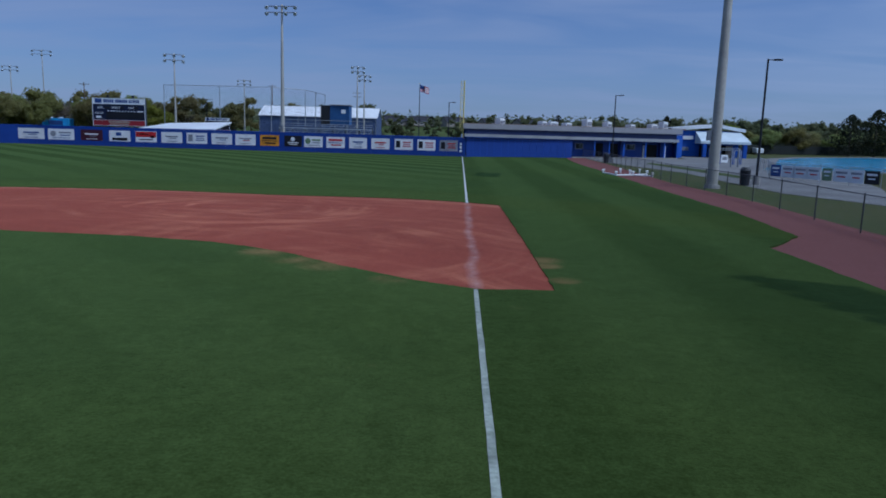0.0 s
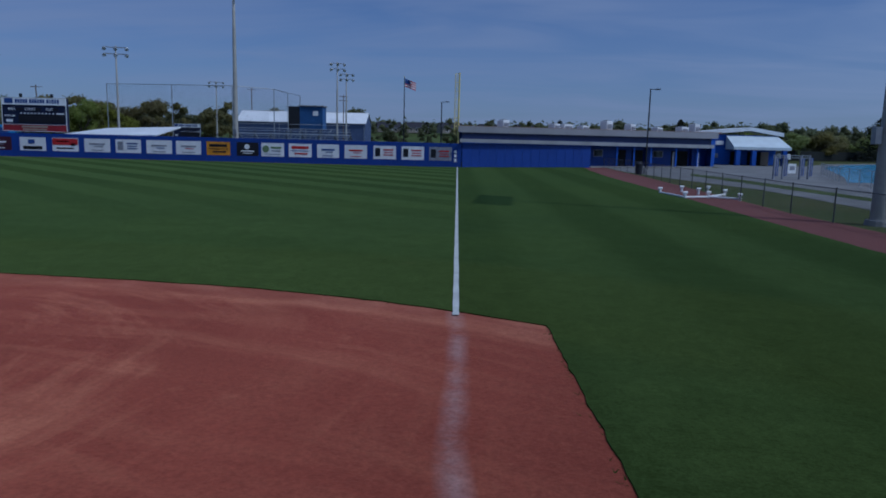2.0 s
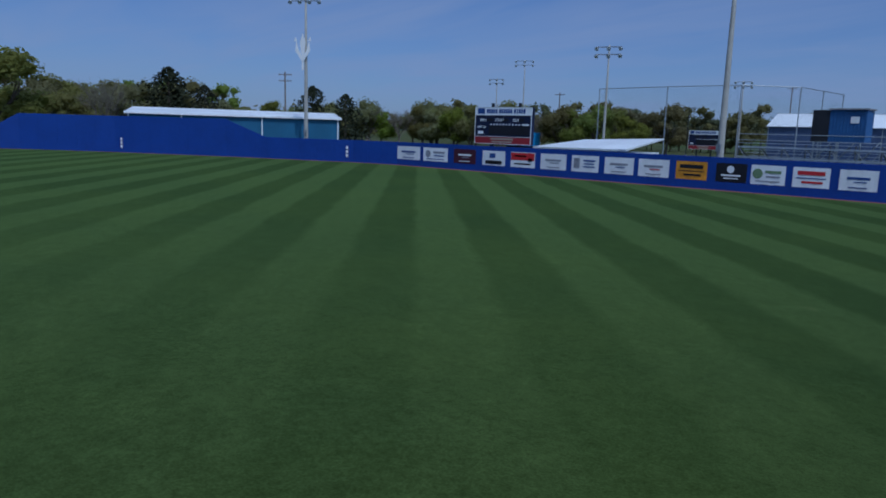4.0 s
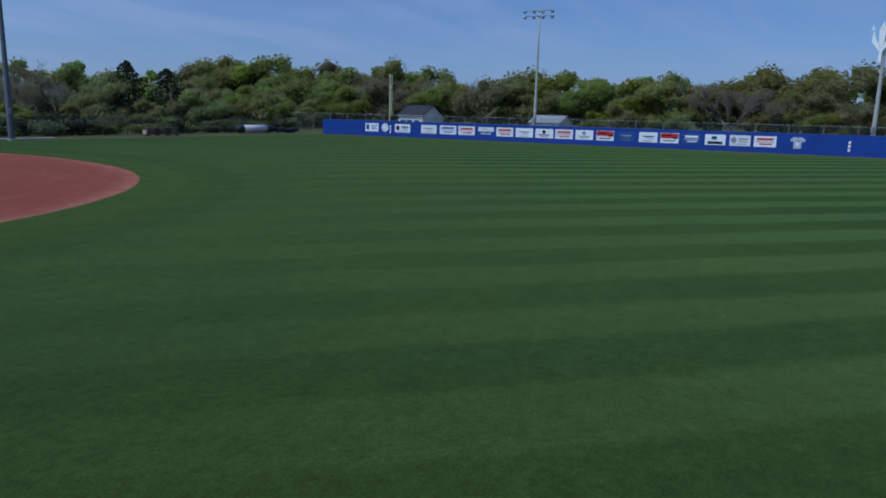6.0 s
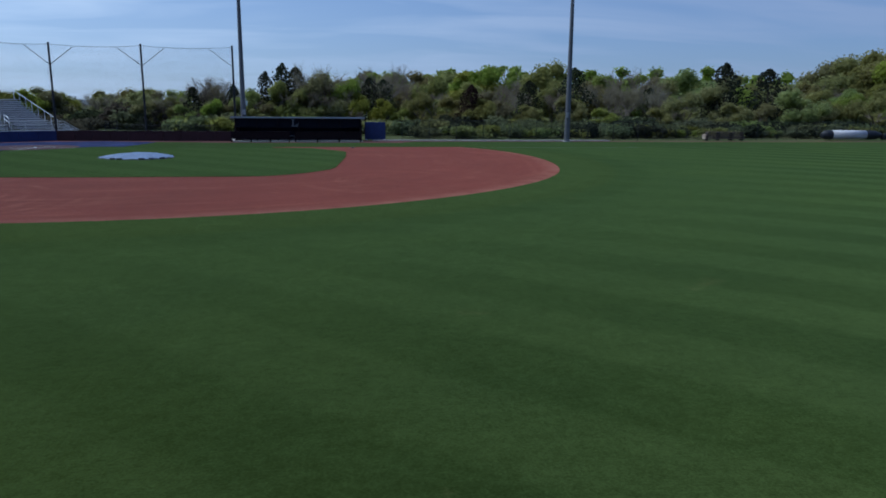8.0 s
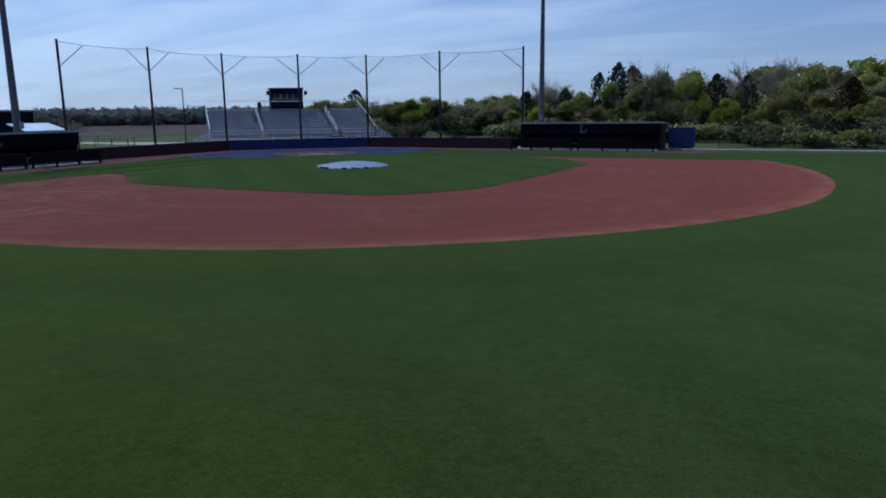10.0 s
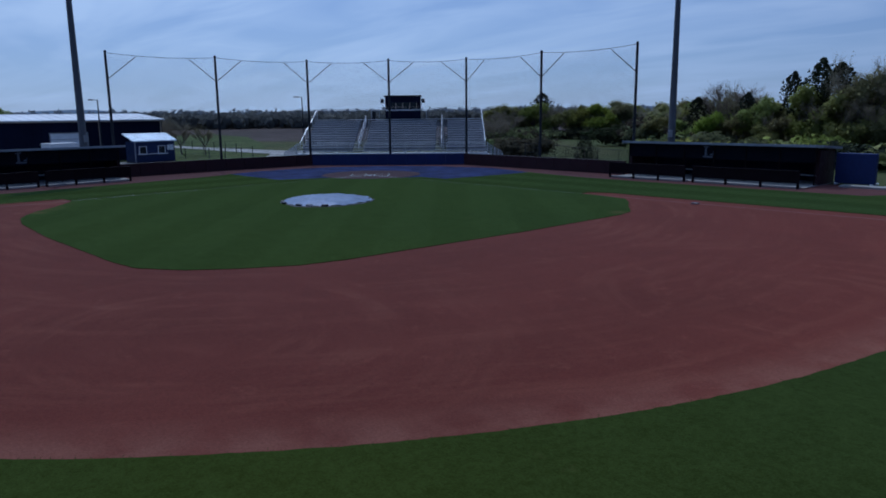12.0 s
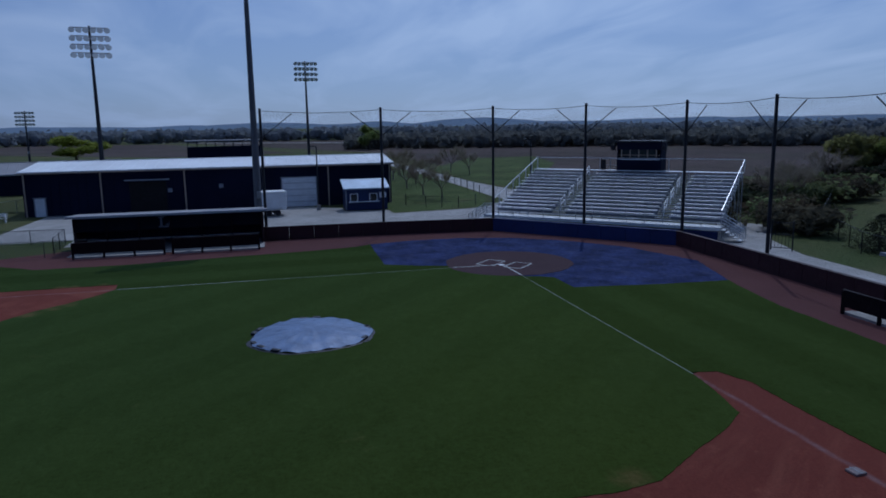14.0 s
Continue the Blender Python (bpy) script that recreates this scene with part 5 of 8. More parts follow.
    for r in (r0, r1):
        rail("side_rail", [(r, a0 - 0.4, 1.05), (r, at + 0.85, zt - 0.05)], 1.15, 7, (), ALU, 0.042)
        s = Shape()
        for i in range(6):
            a = a0 + (at - a0) * i / 5
            z = z0 + (zt - z0) * i / 5 - 0.3
            s.tube((r, a, 0), (r, a, z), 0.05, None, 6)
            if i:
                s.tube((r, a, 0), (r, a - (at - a0) / 5, z - (zt - z0) / 5), 0.03, None, 5)
        part("under_frame", s, STEEL, t)
    s = Shape()
    for r in (-6, -3, 0, 3, 6, 9):
        s.tube((r, at, 0), (r, at, zt - 0.1), 0.06, None, 6).tube((r, a0, 0), (r, at, zt - 0.3), 0.05, None, 6)
    part("under_frame", s, STEEL, t)
    # side steps at both ends of the walkway
    for side, rr in ((-1, r0 - 0.2), (1, r1 + 0.2)):
        for i in range(5):
            bx("stair_tread", min(rr + side * 0.3 * i, rr + side * 0.3 * (i + 1)), max(rr + side * 0.3 * i, rr + side * 0.3 * (i + 1)), a0 - 1.7, a0 - 0.4, 0.80 - 0.18 * i, 0.85 - 0.18 * i, ALU)
        rail("stair_rail", [(rr, a0 - 1.65, 1.0), (rr + side * 1.6, a0 - 1.65, 0.05)], 0.95, 4, (0.25, 0.5, 0.75), ALU, 0.03)
        rail("stair_rail", [(rr, a0 - 0.4, 1.0), (rr + side * 1.6, a0 - 0.4, 0.05)], 0.95, 4, (0.25, 0.5, 0.75), ALU, 0.03)


grandstand()


def press_box():
    t = thing("press_box", "small navy press box with a row of front windows", "press box")
    k = math.sqrt(0.5)
    t.matrix_basis = Matrix(((-k, k, 0, 0), (-k, -k, 0, 0), (0, 0, 1, 0), (0, 0, 0, 1)))
    r0, r1, a0, a1, z0, z1 = -1.05, 3.2, 27.2, 29.2, 4.1, 7.15
    def bx(name, ra, rb, aa, ab, za, zb, mat, label=""):
        return part(name, Shape().box((ra + rb) / 2, (aa + ab) / 2, (za + zb) / 2, rb - ra, ab - aa, zb - za), mat, t, label)
    bx("front_wall", r0, r1, a0, a0 + 0.1, z0, z0 + 1.45, NAVY)
    bx("front_head", r0, r1, a0, a0 + 0.1, z0 + 2.35, z1, NAVY)
    bx("back_wall", r0, r1, a1 - 0.1, a1, z0, z1, NAVY)
    for r in (r0, r1 - 0.1):
        bx("side_wall", r, r + 0.1, a0 + 0.1, a1 - 0.1, z0, z1, NAVY)
    bx("roof", r0 - 0.12, r1 + 0.12, a0 - 0.25, a1 + 0.15, z1, z1 + 0.16, DARKMETAL)
    bx("floor", r0, r1, a0, a1, z0 - 0.12, z0, STEEL)
    bx("window_sill", r0 + 0.1, r1 - 0.1, a0 - 0.06, a0 + 0.1, z0 + 1.40, z0 + 1.46, WHITE)
    for i in range(5):
        r = r0 + 0.45 + (r1 - r0 - 0.9) * i / 4
        bx("window_frame", r - 0.035, r + 0.035, a0 + 0.0, a0 + 0.09, z0 + 1.45, z0 + 2.35, BRICKISH)
    bx("window_frame", r0 + 0.1, r1 - 0.1, a0 + 0.0, a0 + 0.09, z0 + 1.82, z0 + 1.87, BRICKISH)
    for i in range(4):
        r = r0 + 0.45 + (r1 - r0 - 0.9) * i / 4
        bx("window_pane", r + 0.04, r + (r1 - r0 - 0.9) / 4 - 0.04, a0 + 0.05, a0 + 0.06, z0 + 1.46, z0 + 2.34, GLASS_DARK)
    for r in (r0 + 0.2, r1 - 0.2, (r0 + r1) / 2):
        for a in (a0 + 0.2, a1 - 0.2):
            part("leg", Shape().tube((r, a, 0), (r, a, z0), 0.08, None, 6), STEEL, t)
    for r in (r0 - 0.35, r1 + 0.35):
        bx("loudspeaker", r - 0.18, r + 0.18, a0 - 0.25, a0 + 0.15, z1 - 0.75, z1 - 0.25, BLACK)
    # landing with rails on the left
    bx("landing", r0 - 1.6, r0, a0 + 0.6, a0 + 2.0, z0 + 0.2, z0 + 0.26, ALU)
    for r in (r0 - 1.6, r0 - 0.8):
        part("landing_post", Shape().tube((r, a0 + 0.6, z0 - 0.6), (r, a0 + 0.6, z0 + 1.5), 0.04, None, 6), STEEL, t)
    for z in (0.8, 1.45):
        part("landing_rail", Shape().tube((r0 - 1.6, a0 + 0.6, z0 + z), (r0, a0 + 0.6, z0 + z), 0.03, None, 6), STEEL, t)
    bx("notice_panel", r0 - 1.75, r0 - 1.25, a0 + 0.5, a0 + 0.56, z0 - 0.2, z0 + 1.35, DARKMETAL)


press_box()


# ---------- scoreboard ----------
def scoreboard(x0, x1, y, z0, z1, small=False):
    t = thing("scoreboard", "navy and maroon scoreboard with a white name panel on posts" if not small else "small navy scoreboard on the neighbouring field", "scoreboard", "scoreboards")
    w, h = x1 - x0, z1 - z0
    part("cabinet", Shape().box(0, 0.25, h / 2, w, 0.4, h), stuff_mat("navy_board", (0.010, 0.016, 0.055), 0.5), t)
    part("name_panel", Shape().box(0, 0.02, h * 0.895, w, 0.08, h * 0.20), BANNER, t, "white panel with navy bars")
    part("name_bar", Shape().box(-w * 0.385, -0.03, h * 0.90, w * 0.13, 0.02, h * 0.15), BLUEPRINT, t)
    xx = -w * 0.27
    for ww in (0.05, 0.05, 0.05, 0.05, 0.05, None, 0.05, 0.05, 0.05, 0.045, 0.05, 0.05, None, 0.05, 0.03, 0.05, 0.04, 0.05):
        if ww is None:
            xx += w * 0.022
            continue
        part("name_bar", Shape().box(xx, -0.03, h * 0.895, w * ww * 0.62, 0.02, h * 0.115), BLUEPRINT, t)
        xx += w * 0.040
    part("foot_panel", Shape().box(0, 0.02, h * 0.10, w, 0.08, h * 0.20), SCORE_RED, t, "maroon foot panel with pale bars")
    part("foot_bar", Shape().box(0, -0.03, h * 0.14, w * 0.40, 0.02, h * 0.055), BRICKISH, t)
    part("foot_bar", Shape().box(0, -0.03, h * 0.06, w * 0.36, 0.02, h * 0.045), BRICKISH, t)
    for a, b, c, d in ((-0.5, 0.5, 0.995, 1.0), (-0.5, 0.5, 0.20, 0.21), (-0.5, 0.5, 0.785, 0.795), (-0.5, -0.49, 0, 1), (0.49, 0.5, 0, 1), (-0.5, 0.5, 0.0, 0.01)):
        part("trim", Shape().box((a + b) / 2 * w, -0.025, (c + d) / 2 * h, (b - a) * w, 0.03, max((d - c) * h, 0.05)), BANNER, t)
    part("score_window", Shape().box(w * 0.11, -0.015, h * 0.38, w * 0.70, 0.03, h * 0.24), BLACK, t)
    for i in range(10):
        part("inning_bar", Shape().box(-w * 0.2 + i * w * 0.055, -0.03, h * 0.535, w * 0.022, 0.02, h * 0.04), BANNER, t)
    part("inning_bar", Shape().box(w * 0.405, -0.03, h * 0.535, w * 0.12, 0.02, h * 0.04), BANNER, t)
    for i in range(3):
        part("count_window", Shape().box(-w * 0.22 + w * 0.27 * i, -0.015, h * 0.66, w * 0.11, 0.03, h * 0.075), BLACK, t)
    if not small:
        for word, cx, cz, sz in (("BALL", -0.34, 0.655, 0.40), ("STRIKE", -0.055, 0.655, 0.40), ("OUT", 0.24, 0.655, 0.40), ("VISITOR", -0.375, 0.455, 0.34)):
            lettering(word, sz, BANNER, pose(cx * w, -0.03, cz * h, 90), t)
    part("team_bar", Shape().box(-w * 0.385, -0.03, h * 0.31, w * 0.10, 0.02, h * 0.08), BANNER, t)
    for sx in (-0.24, 0.24):
        part("post", Shape().box(sx * w, 0.58, (h + 0.45 - z0) / 2, 0.24, 0.24, h + 0.45 + z0), DARKMETAL, t)
    place(t, (x0 + x1) / 2, y, z0)
    return t


scoreboard(-51.6, -44.2, 110.3, 2.7, 6.45)
scoreboard(-67.9, -61.4, 200.0, 1.6, 5.5, True)


# ---------- simple metal buildings ----------
def gable_shed(name, label, w, d, he, hr, wall_mat, roof_mat, m, trims=(), group="", trim_mat=WHITE, ribs=1.2):
    """Ridge along x; w along x, d along y, from the front left corner at the origin. Front is -y."""
    t = thing(name, label, "building", group)
    for nm, s in (("front_wall", Shape().box(w / 2, 0.08, he / 2, w, 0.16, he)), ("back_wall", Shape().box(w / 2, d - 0.08, he / 2, w, 0.16, he))):
        part(nm, s, wall_mat, t)
    for x in (0.08, w - 0.08):
        s = Shape()
        k = 0.08
        s.v = [(x - k, 0.16, 0), (x - k, d - 0.16, 0), (x - k, d - 0.16, he), (x - k, d / 2, hr - 0.05), (x - k, 0.16, he), (x + k, 0.16, 0), (x + k, d - 0.16, 0), (x + k, d - 0.16, he), (x + k, d / 2, hr - 0.05), (x + k, 0.16, he)]
        s.f = [(0, 4, 3, 2, 1), (5, 6, 7, 8, 9), (0, 1, 6, 5), (1, 2, 7, 6), (2, 3, 8, 7), (3, 4, 9, 8), (4, 0, 5, 9)]
        part("gable_wall", s, wall_mat, t)
    for y0, y1 in ((-0.3, d / 2), (d + 0.3, d / 2)):
        s = Shape()
        zo = he - 0.3 * (hr - he) / (d / 2)
        s.v = [(-0.3, y0, zo), (w + 0.3, y0, zo), (w + 0.3, y1, hr), (-0.3, y1, hr), (-0.3, y0, zo + 0.12), (w + 0.3, y0, zo + 0.12), (w + 0.3, y1, hr + 0.12), (-0.3, y1, hr + 0.12)]
        s.f = [(0, 1, 2, 3), (4, 7, 6, 5), (0, 4, 5, 1), (1, 5, 6, 2), (2, 6, 7, 3), (3, 7, 4, 0)]
        part("roof_slope", s, roof_mat, t)
        n = max(1, int(w / ribs))
        r = Shape()
        for i in range(n + 1):
            x = w * i / n
            r.tube((x, y0, zo + 0.13), (x, y1, hr + 0.13), 0.035, None, 4, False)
        part("roof_ribs", r, roof_mat, t)
    part("ridge_cap", Shape().box(w / 2, d / 2, hr + 0.12, w + 0.6, 0.5, 0.06), roof_mat, t)
    for x in trims:
        part("downpipe", Shape().box(x, -0.06, he / 2, 0.15, 0.10, he), trim_mat, t)
    part("gutter", Shape().box(w / 2, -0.36, he - 0.08, w + 0.6, 0.12, 0.14), trim_mat, t)
    n = int(w / 0.9)
    r = Shape()
    for i in range(1, n):
        r.box(w * i / n, -0.012, he / 2, 0.05, 0.03, he - 0.1)
    part("wall_ribs", r, wall_mat, t)
    t.matrix_basis = m
    return t


def opening(t, x, w, z0, z1, mat, surround=WHITE, name="door", y=-0.03, label=""):
    leaf = part(name, Shape().box(x, y, (z0 + z1) / 2, w, 0.06, z1 - z0), mat, t, label)
    s = Shape()
    s.box(x - w / 2, y - 0.03, (z0 + z1) / 2, 0.12, 0.08, z1 - z0 + 0.1).box(x + w / 2, y - 0.03, (z0 + z1) / 2, 0.12, 0.08, z1 - z0 + 0.1).box(x, y - 0.03, z1, w + 0.24, 0.08, 0.12)
    part(name + "_frame", s, surround, leaf)
    return leaf


# long navy building behind the first-base dugout; its front looks towards -x
barn = gable_shed("indoor_training_building", "long navy metal building with a white roof and downpipes", 40.0, 15.0, 4.95, 5.65, NAVY, ROOF_WHITE, pose(41.0, 40.2, -0.25, 0, 0, -90), (0.2, 7.8, 16.5, 32.5, 39.8), "", BRICKISH)
garage = opening(barn, 29.1, 4.0, 0.0, 3.6, BANNER, GREYPRINT, "garage_door", -0.05)
for k in range(4):
    part("garage_door_rail", Shape().box(29.1, -0.10, 0.75 + 0.72 * k, 3.9, 0.03, 0.05), GREYPRINT, garage)
# a dark panel on the closed wall stands for the unlit inside
opening(barn, 12.6, 4.0, 0.0, 3.7, SHADE, NAVY, "open_doorway", -0.04)
part("doorway_canopy", Shape().box(12.6, -0.3, 3.85, 4.6, 0.6, 0.12), GREYPRINT, barn)
opening(barn, 1.6, 1.1, 0.0, 2.2, BANNER, GREYPRINT, "side_door", -0.05)
for x, z in ((14.9, 2.6), (20.4, 2.9)):
    part("wall_box", Shape().box(x, -0.12, z, 0.45, 0.2, 0.45), GREYPRINT, barn)


def kiosk():
    t = thing("ticket_kiosk", "small blue kiosk with a pale metal roof and two windows", "kiosk")
    part("wall", Shape().box(1.3, 2.3, 1.15, 2.6, 4.6, 2.3), stuff_mat("kiosk_blue", (0.012, 0.024, 0.085), 0.6), t)
    s = Shape()
    s.v = [(-0.25, -0.25, 2.3), (2.85, -0.25, 3.1), (2.85, 4.85, 3.1), (-0.25, 4.85, 2.3), (-0.25, -0.25, 2.42), (2.85, -0.25, 3.22), (2.85, 4.85, 3.22), (-0.25, 4.85, 2.42)]
    s.f = [(0, 3, 2, 1), (4, 5, 6, 7), (0, 1, 5, 4), (1, 2, 6, 5), (2, 3, 7, 6), (3, 0, 4, 7)]
    part("roof", s, stuff_mat("pale_blue_roof", (0.42, 0.50, 0.60), 0.4, 0.3), t)
    for y in (1.55, 3.7):
        fr = part("window", Shape().box(-0.02, y, 1.35, 0.08, 0.86, 0.92), BANNER, t)
        part("window_pane", Shape().box(-0.05, y, 1.37, 0.06, 0.70, 0.76), GLASS_DARK, fr)
    part("counter", Shape().box(-0.15, 2.6, 0.92, 0.3, 3.4, 0.06), BANNER, t)
    part("notice", Shape().box(-0.03, 0.5, 1.6, 0.05, 0.75, 0.6), BANNER, t)
    part("corner_trim", Shape().box(-0.02, 4.55, 1.15, 0.12, 0.12, 2.3), GREYPRINT, t)
    place(t, 34.0, 1.9, 0)


kiosk()


def cargo_trailer():
    t = thing("cargo_trailer", "white enclosed cargo trailer parked on the concrete", "trailer")
    soften(part("body", Shape().box(0, 0, 1.5, 2.1, 2.9, 1.9), BANNER, t), 0.12, 3)
    part("roof_edge", Shape().box(0, 0, 2.47, 2.14, 2.94, 0.06), WHITE, t)
    for sx in (-1, 1):
        for y in (-0.45, 0.45):
            part("wheel", Shape().tube((sx * 1.0, y, 0.33), (sx * 0.82, y, 0.33), 0.33, None, 16), BLACK, t)
        part("mudguard", Shape().box(sx * 1.02, 0, 0.72, 0.2, 1.9, 0.06), STEEL, t)
    part("drawbar", Shape().box(0, 2.1, 0.5, 0.12, 1.4, 0.10), DARKMETAL, t)
    place(t, 33.2, 14.4, 0, 8)


cargo_trailer()
s = Shape().slab([(17.9, -8.0), (17.9, 30.8), (21.5, 30.8), (21.2, 38.5), (41.0, 38.0), (41.0, 12.0), (37.0, 6.6), (34.0, 6.6), (33.5, 1.9), (30.3, 1.9), (30.7, -1.5), (31.2, -5.5), (32.0, -9.0), (38.7, -15.0), (38.0, -19.5), (25.0, -12.5)][::-1], -0.09, -0.052)
single("concrete_path", s, CONC, "pale concrete yard between the dugout and the navy building", "path", kind="structure")
road_a = [(31.8, -8.6), (38.7, -13.6), (44.7, -13.3), (61.5, -13.7), (79.0, -13.6), (96.4, -13.7), (150.0, -12.0), (150.0, -15.0), (112.0, -16.6), (77.8, -17.2), (65.7, -17.4), (55.2, -18.3), (48.3, -18.9), (36.0, -21.0)]
single("concrete_path", Shape().slab(road_a[::-1], -0.07, -0.047), CONC, "narrow pale road winding away across the lawn", "path", kind="structure")
lawn = [(41.2, 6.4), (37.2, 6.4), (34.2, 1.7), (30.6, 1.7), (31.0, -1.5), (31.6, -5.5), (33.0, -8.9), (44.7, -13.0), (61.5, -13.4), (96.4, -13.4), (96.0, -2.0), (41.2, 0.5)]
single("lawn", Shape().slab(lawn[::-1], -0.07, -0.050), LAWN, "bright mown lawn beside the kiosk", "lawn", kind="structure")
s = Shape().slab([(20.6, 46.0), (20.2, 48.0), (18.7, 53.0), (19.2, 62.0), (20.1, 71.6), (20.5, 78.0), (19.0, 90.0), (18.0, 106.6), (18.6, 119.6), (33.0, 129.6), (36.5, 132.5), (37.5, 131.0), (41.5, 153.5), (56.5, 153.5), (62.0, 158.0), (78.0, 182.0), (124.0, 228.0), (128.0, 220.0), (62.0, 100.0), (40.0, 88.0), (29.0, 61.0), (27.2, 57.5), (22.5, 46.0)][::-1], -0.09, -0.052)
single("concrete_path", s, CONC_WORN, "wide weathered concrete walk and deck round the pool", "path", kind="structure")
strip = [(22.6, 69.0), (24.2, 70.5), (25.0, 84.0), (25.1, 94.0), (24.8, 106.0), (22.8, 100.0), (22.9, 88.0), (22.7, 78.0)]
single("lawn", Shape().slab(strip, -0.07, -0.046), LAWN, "narrow grass strip between the walk and the pool deck", "lawn", kind="structure")
s = Shape().slab([(-30.0, -19.2), (-11.2, -20.2), (-3.0, -20.7), (3.0, -22.9), (9.5, -28.2), (13.0, -26.0), (7.0, -18.0), (-6.0, -15.3), (-16.0, -15.0), (-30.0, -17.5)][::-1], -0.09, -0.05)
single("concrete_path", s, CONC, "pale concrete walk behind the backstop wall", "path", kind="structure")


# stand of the football ground, far behind the building
def far_stand():
    t = thing("football_stand", "distant dark blue stand with a flat press roof", "stand")
    s = Shape()
    s.box(0, 0, 2.2, 18, 6, 4.4)
    part("body", s, NAVY, t)
    part("roof", Shape().box(0, 0, 5.9, 19, 7, 0.25), GREYROOF, t)
    for i in range(9):
        part("roof_post", Shape().tube((-8.8 + i * 2.2, -3, 4.4), (-8.8 + i * 2.2, -3, 5.8), 0.12, None, 6), DARKMETAL, t)
    place(t, 150.0, 25.0, 0, -84)


far_stand()


# ---------- field house beyond right field ----------
HOUSE_SLOPE = 0.68


def askew(x, y, z):
    """From the drawing of the field house, square to the outfield wall, to its true stand: its front runs back from the foul pole."""
    u = (x + 0.03) / 87.5
    k = (88.0 - HOUSE_SLOPE * 0.4) / 87.5 / (1 - HOUSE_SLOPE * u) if u > 0.005 else 1.0
    fx, fy = -0.03 + 87.5 * u * k, 19.5 + 87.5 * k
    return fx, fy + y - 107.0, z if z < 2.68 else 2.68 + (z - 2.68) * k


def set_back(x, y, z, k=1.4):
    """The annex stands farther back than it is drawn, and is larger by as much."""
    return x * k, 19.5 + (y - 19.5) * k, z if z < 2.68 else 2.68 + (z - 2.68) * k


def restand(ob, how):
    for v in ob.data.vertices:
        v.co = how(*v.co)


def field_house():
    t = thing("field_house", "long low blue field house with grey fascias", "building")
    part("front_wall", Shape().box(7.5, 107.25, 1.35, 14.0, 0.3, 2.9), BLOCKBLUE, t)
    n = 15
    for i in range(n):
        part("wall_panel", Shape().box(0.95 + i * 0.934, 107.07, 1.25, 0.90, 0.06, 2.6), WALL_BLUE, t)
    part("end_wall", Shape().box(14.4, 110.0, 1.35, 0.2, 5.4, 2.9), BLOCKBLUE, t)
    # darker blue here puts the shade under the porch roof into the colour
    for xa, xb in ((14.5, 17.6), (21.3, 24.1), (26.5, 28.2)):
        part("porch_wall", Shape().box((xa + xb) / 2, 109.9, 1.35, xb - xa, 0.25, 2.9), WALL_BLUE, t)
    part("recess_wall", Shape().box(22.0, 110.4, 1.35, 13.0, 0.25, 2.9), WALL_BLUE, t)
    part("end_return", Shape().box(28.3, 110.6, 1.35, 0.25, 5.6, 2.9), BLOCKBLUE, t)
    part("link_wall", Shape().box(29.2, 113.4, 1.8, 1.8, 0.25, 3.6), BLOCKBLUE, t)
    part("lower_fascia", Shape().box(14.2, 107.0, 2.85, 28.0, 0.25, 0.38), stuff_mat("grey_fascia", (0.27, 0.28, 0.30), 0.6), t)
    part("clerestory", Shape().box(14.2, 107.6, 3.35, 27.6, 0.2, 0.75), stuff_mat("navy_band", (0.010, 0.020, 0.085), 0.5), t)
    part("upper_fascia", Shape().box(14.3, 107.1, 4.05, 28.6, 0.3, 0.66), GREYROOF, t)
    part("porch_roof", Shape().box(21.4, 110.1, 2.94, 13.8, 5.8, 0.16), GREYROOF, t)
    part("flat_roof", Shape().box(14.5, 118.5, 4.36, 29.0, 22.5, 0.14), GRAVELROOF, t)
    part("rear_wall", Shape().box(14.5, 129.6, 2.1, 29.0, 0.3, 4.3), BLOCKBLUE, t)
    for x in (17.5, 19.4, 21.3, 24.1, 26.5):
        part("porch_post", Shape().box(x, 107.4, 1.35, 0.16, 0.16, 2.7), BLOCKBLUE, t)
    for x, w in ((18.5, 1.1), (20.4, 1.3), (25.2, 1.9)):
        part("porch_door", Shape().box(x, 110.24, 1.1, w, 0.06, 2.2), SHADE, t)
    for x, w in ((15.8, 0.9), (22.6, 1.0)):
        wn_ = part("porch_window", Shape().box(x, 109.75, 1.7, w + 0.16, 0.06, 0.9), GREYPRINT, t)
        part("window_pane", Shape().box(x, 109.72, 1.7, w, 0.06, 0.75), GLASS_DARK, wn_)
    part("white_door_leaf", Shape().box(23.95, 107.6, 1.05, 0.35, 0.06, 2.0), GREYPRINT, t)
    part("white_door_leaf", Shape().box(26.6, 107.6, 1.05, 0.2, 0.06, 2.0), BANNER, t)
    part("plinth", Shape().box(21.4, 107.6, 0.02, 13.6, 1.0, 0.14), CONC, t)
    for ob in t.children_recursive:
        restand(ob, askew)
    main = set(t.children_recursive)
    # annex with a white gable and an awning
    part("annex_wall", Shape().box(34.6, 119.0, 2.2, 9.2, 6.0, 4.4), BLOCKBLUE, t)
    s = Shape()
    s.v = [(29.6, 115.6, 4.30), (29.6, 115.6, 4.75), (35.9, 115.6, 5.35), (39.9, 115.6, 4.75), (39.9, 115.6, 4.30), (35.9, 115.6, 4.92)]
    s.v += [(x, 116.1, z) for x, _, z in s.v]
    s.f = [(0, 1, 2, 5), (5, 2, 3, 4), (6, 11, 8, 7), (11, 10, 9, 8), (0, 6, 7, 1), (1, 7, 8, 2), (2, 8, 9, 3), (3, 9, 10, 4), (4, 10, 11, 5), (5, 11, 6, 0)]
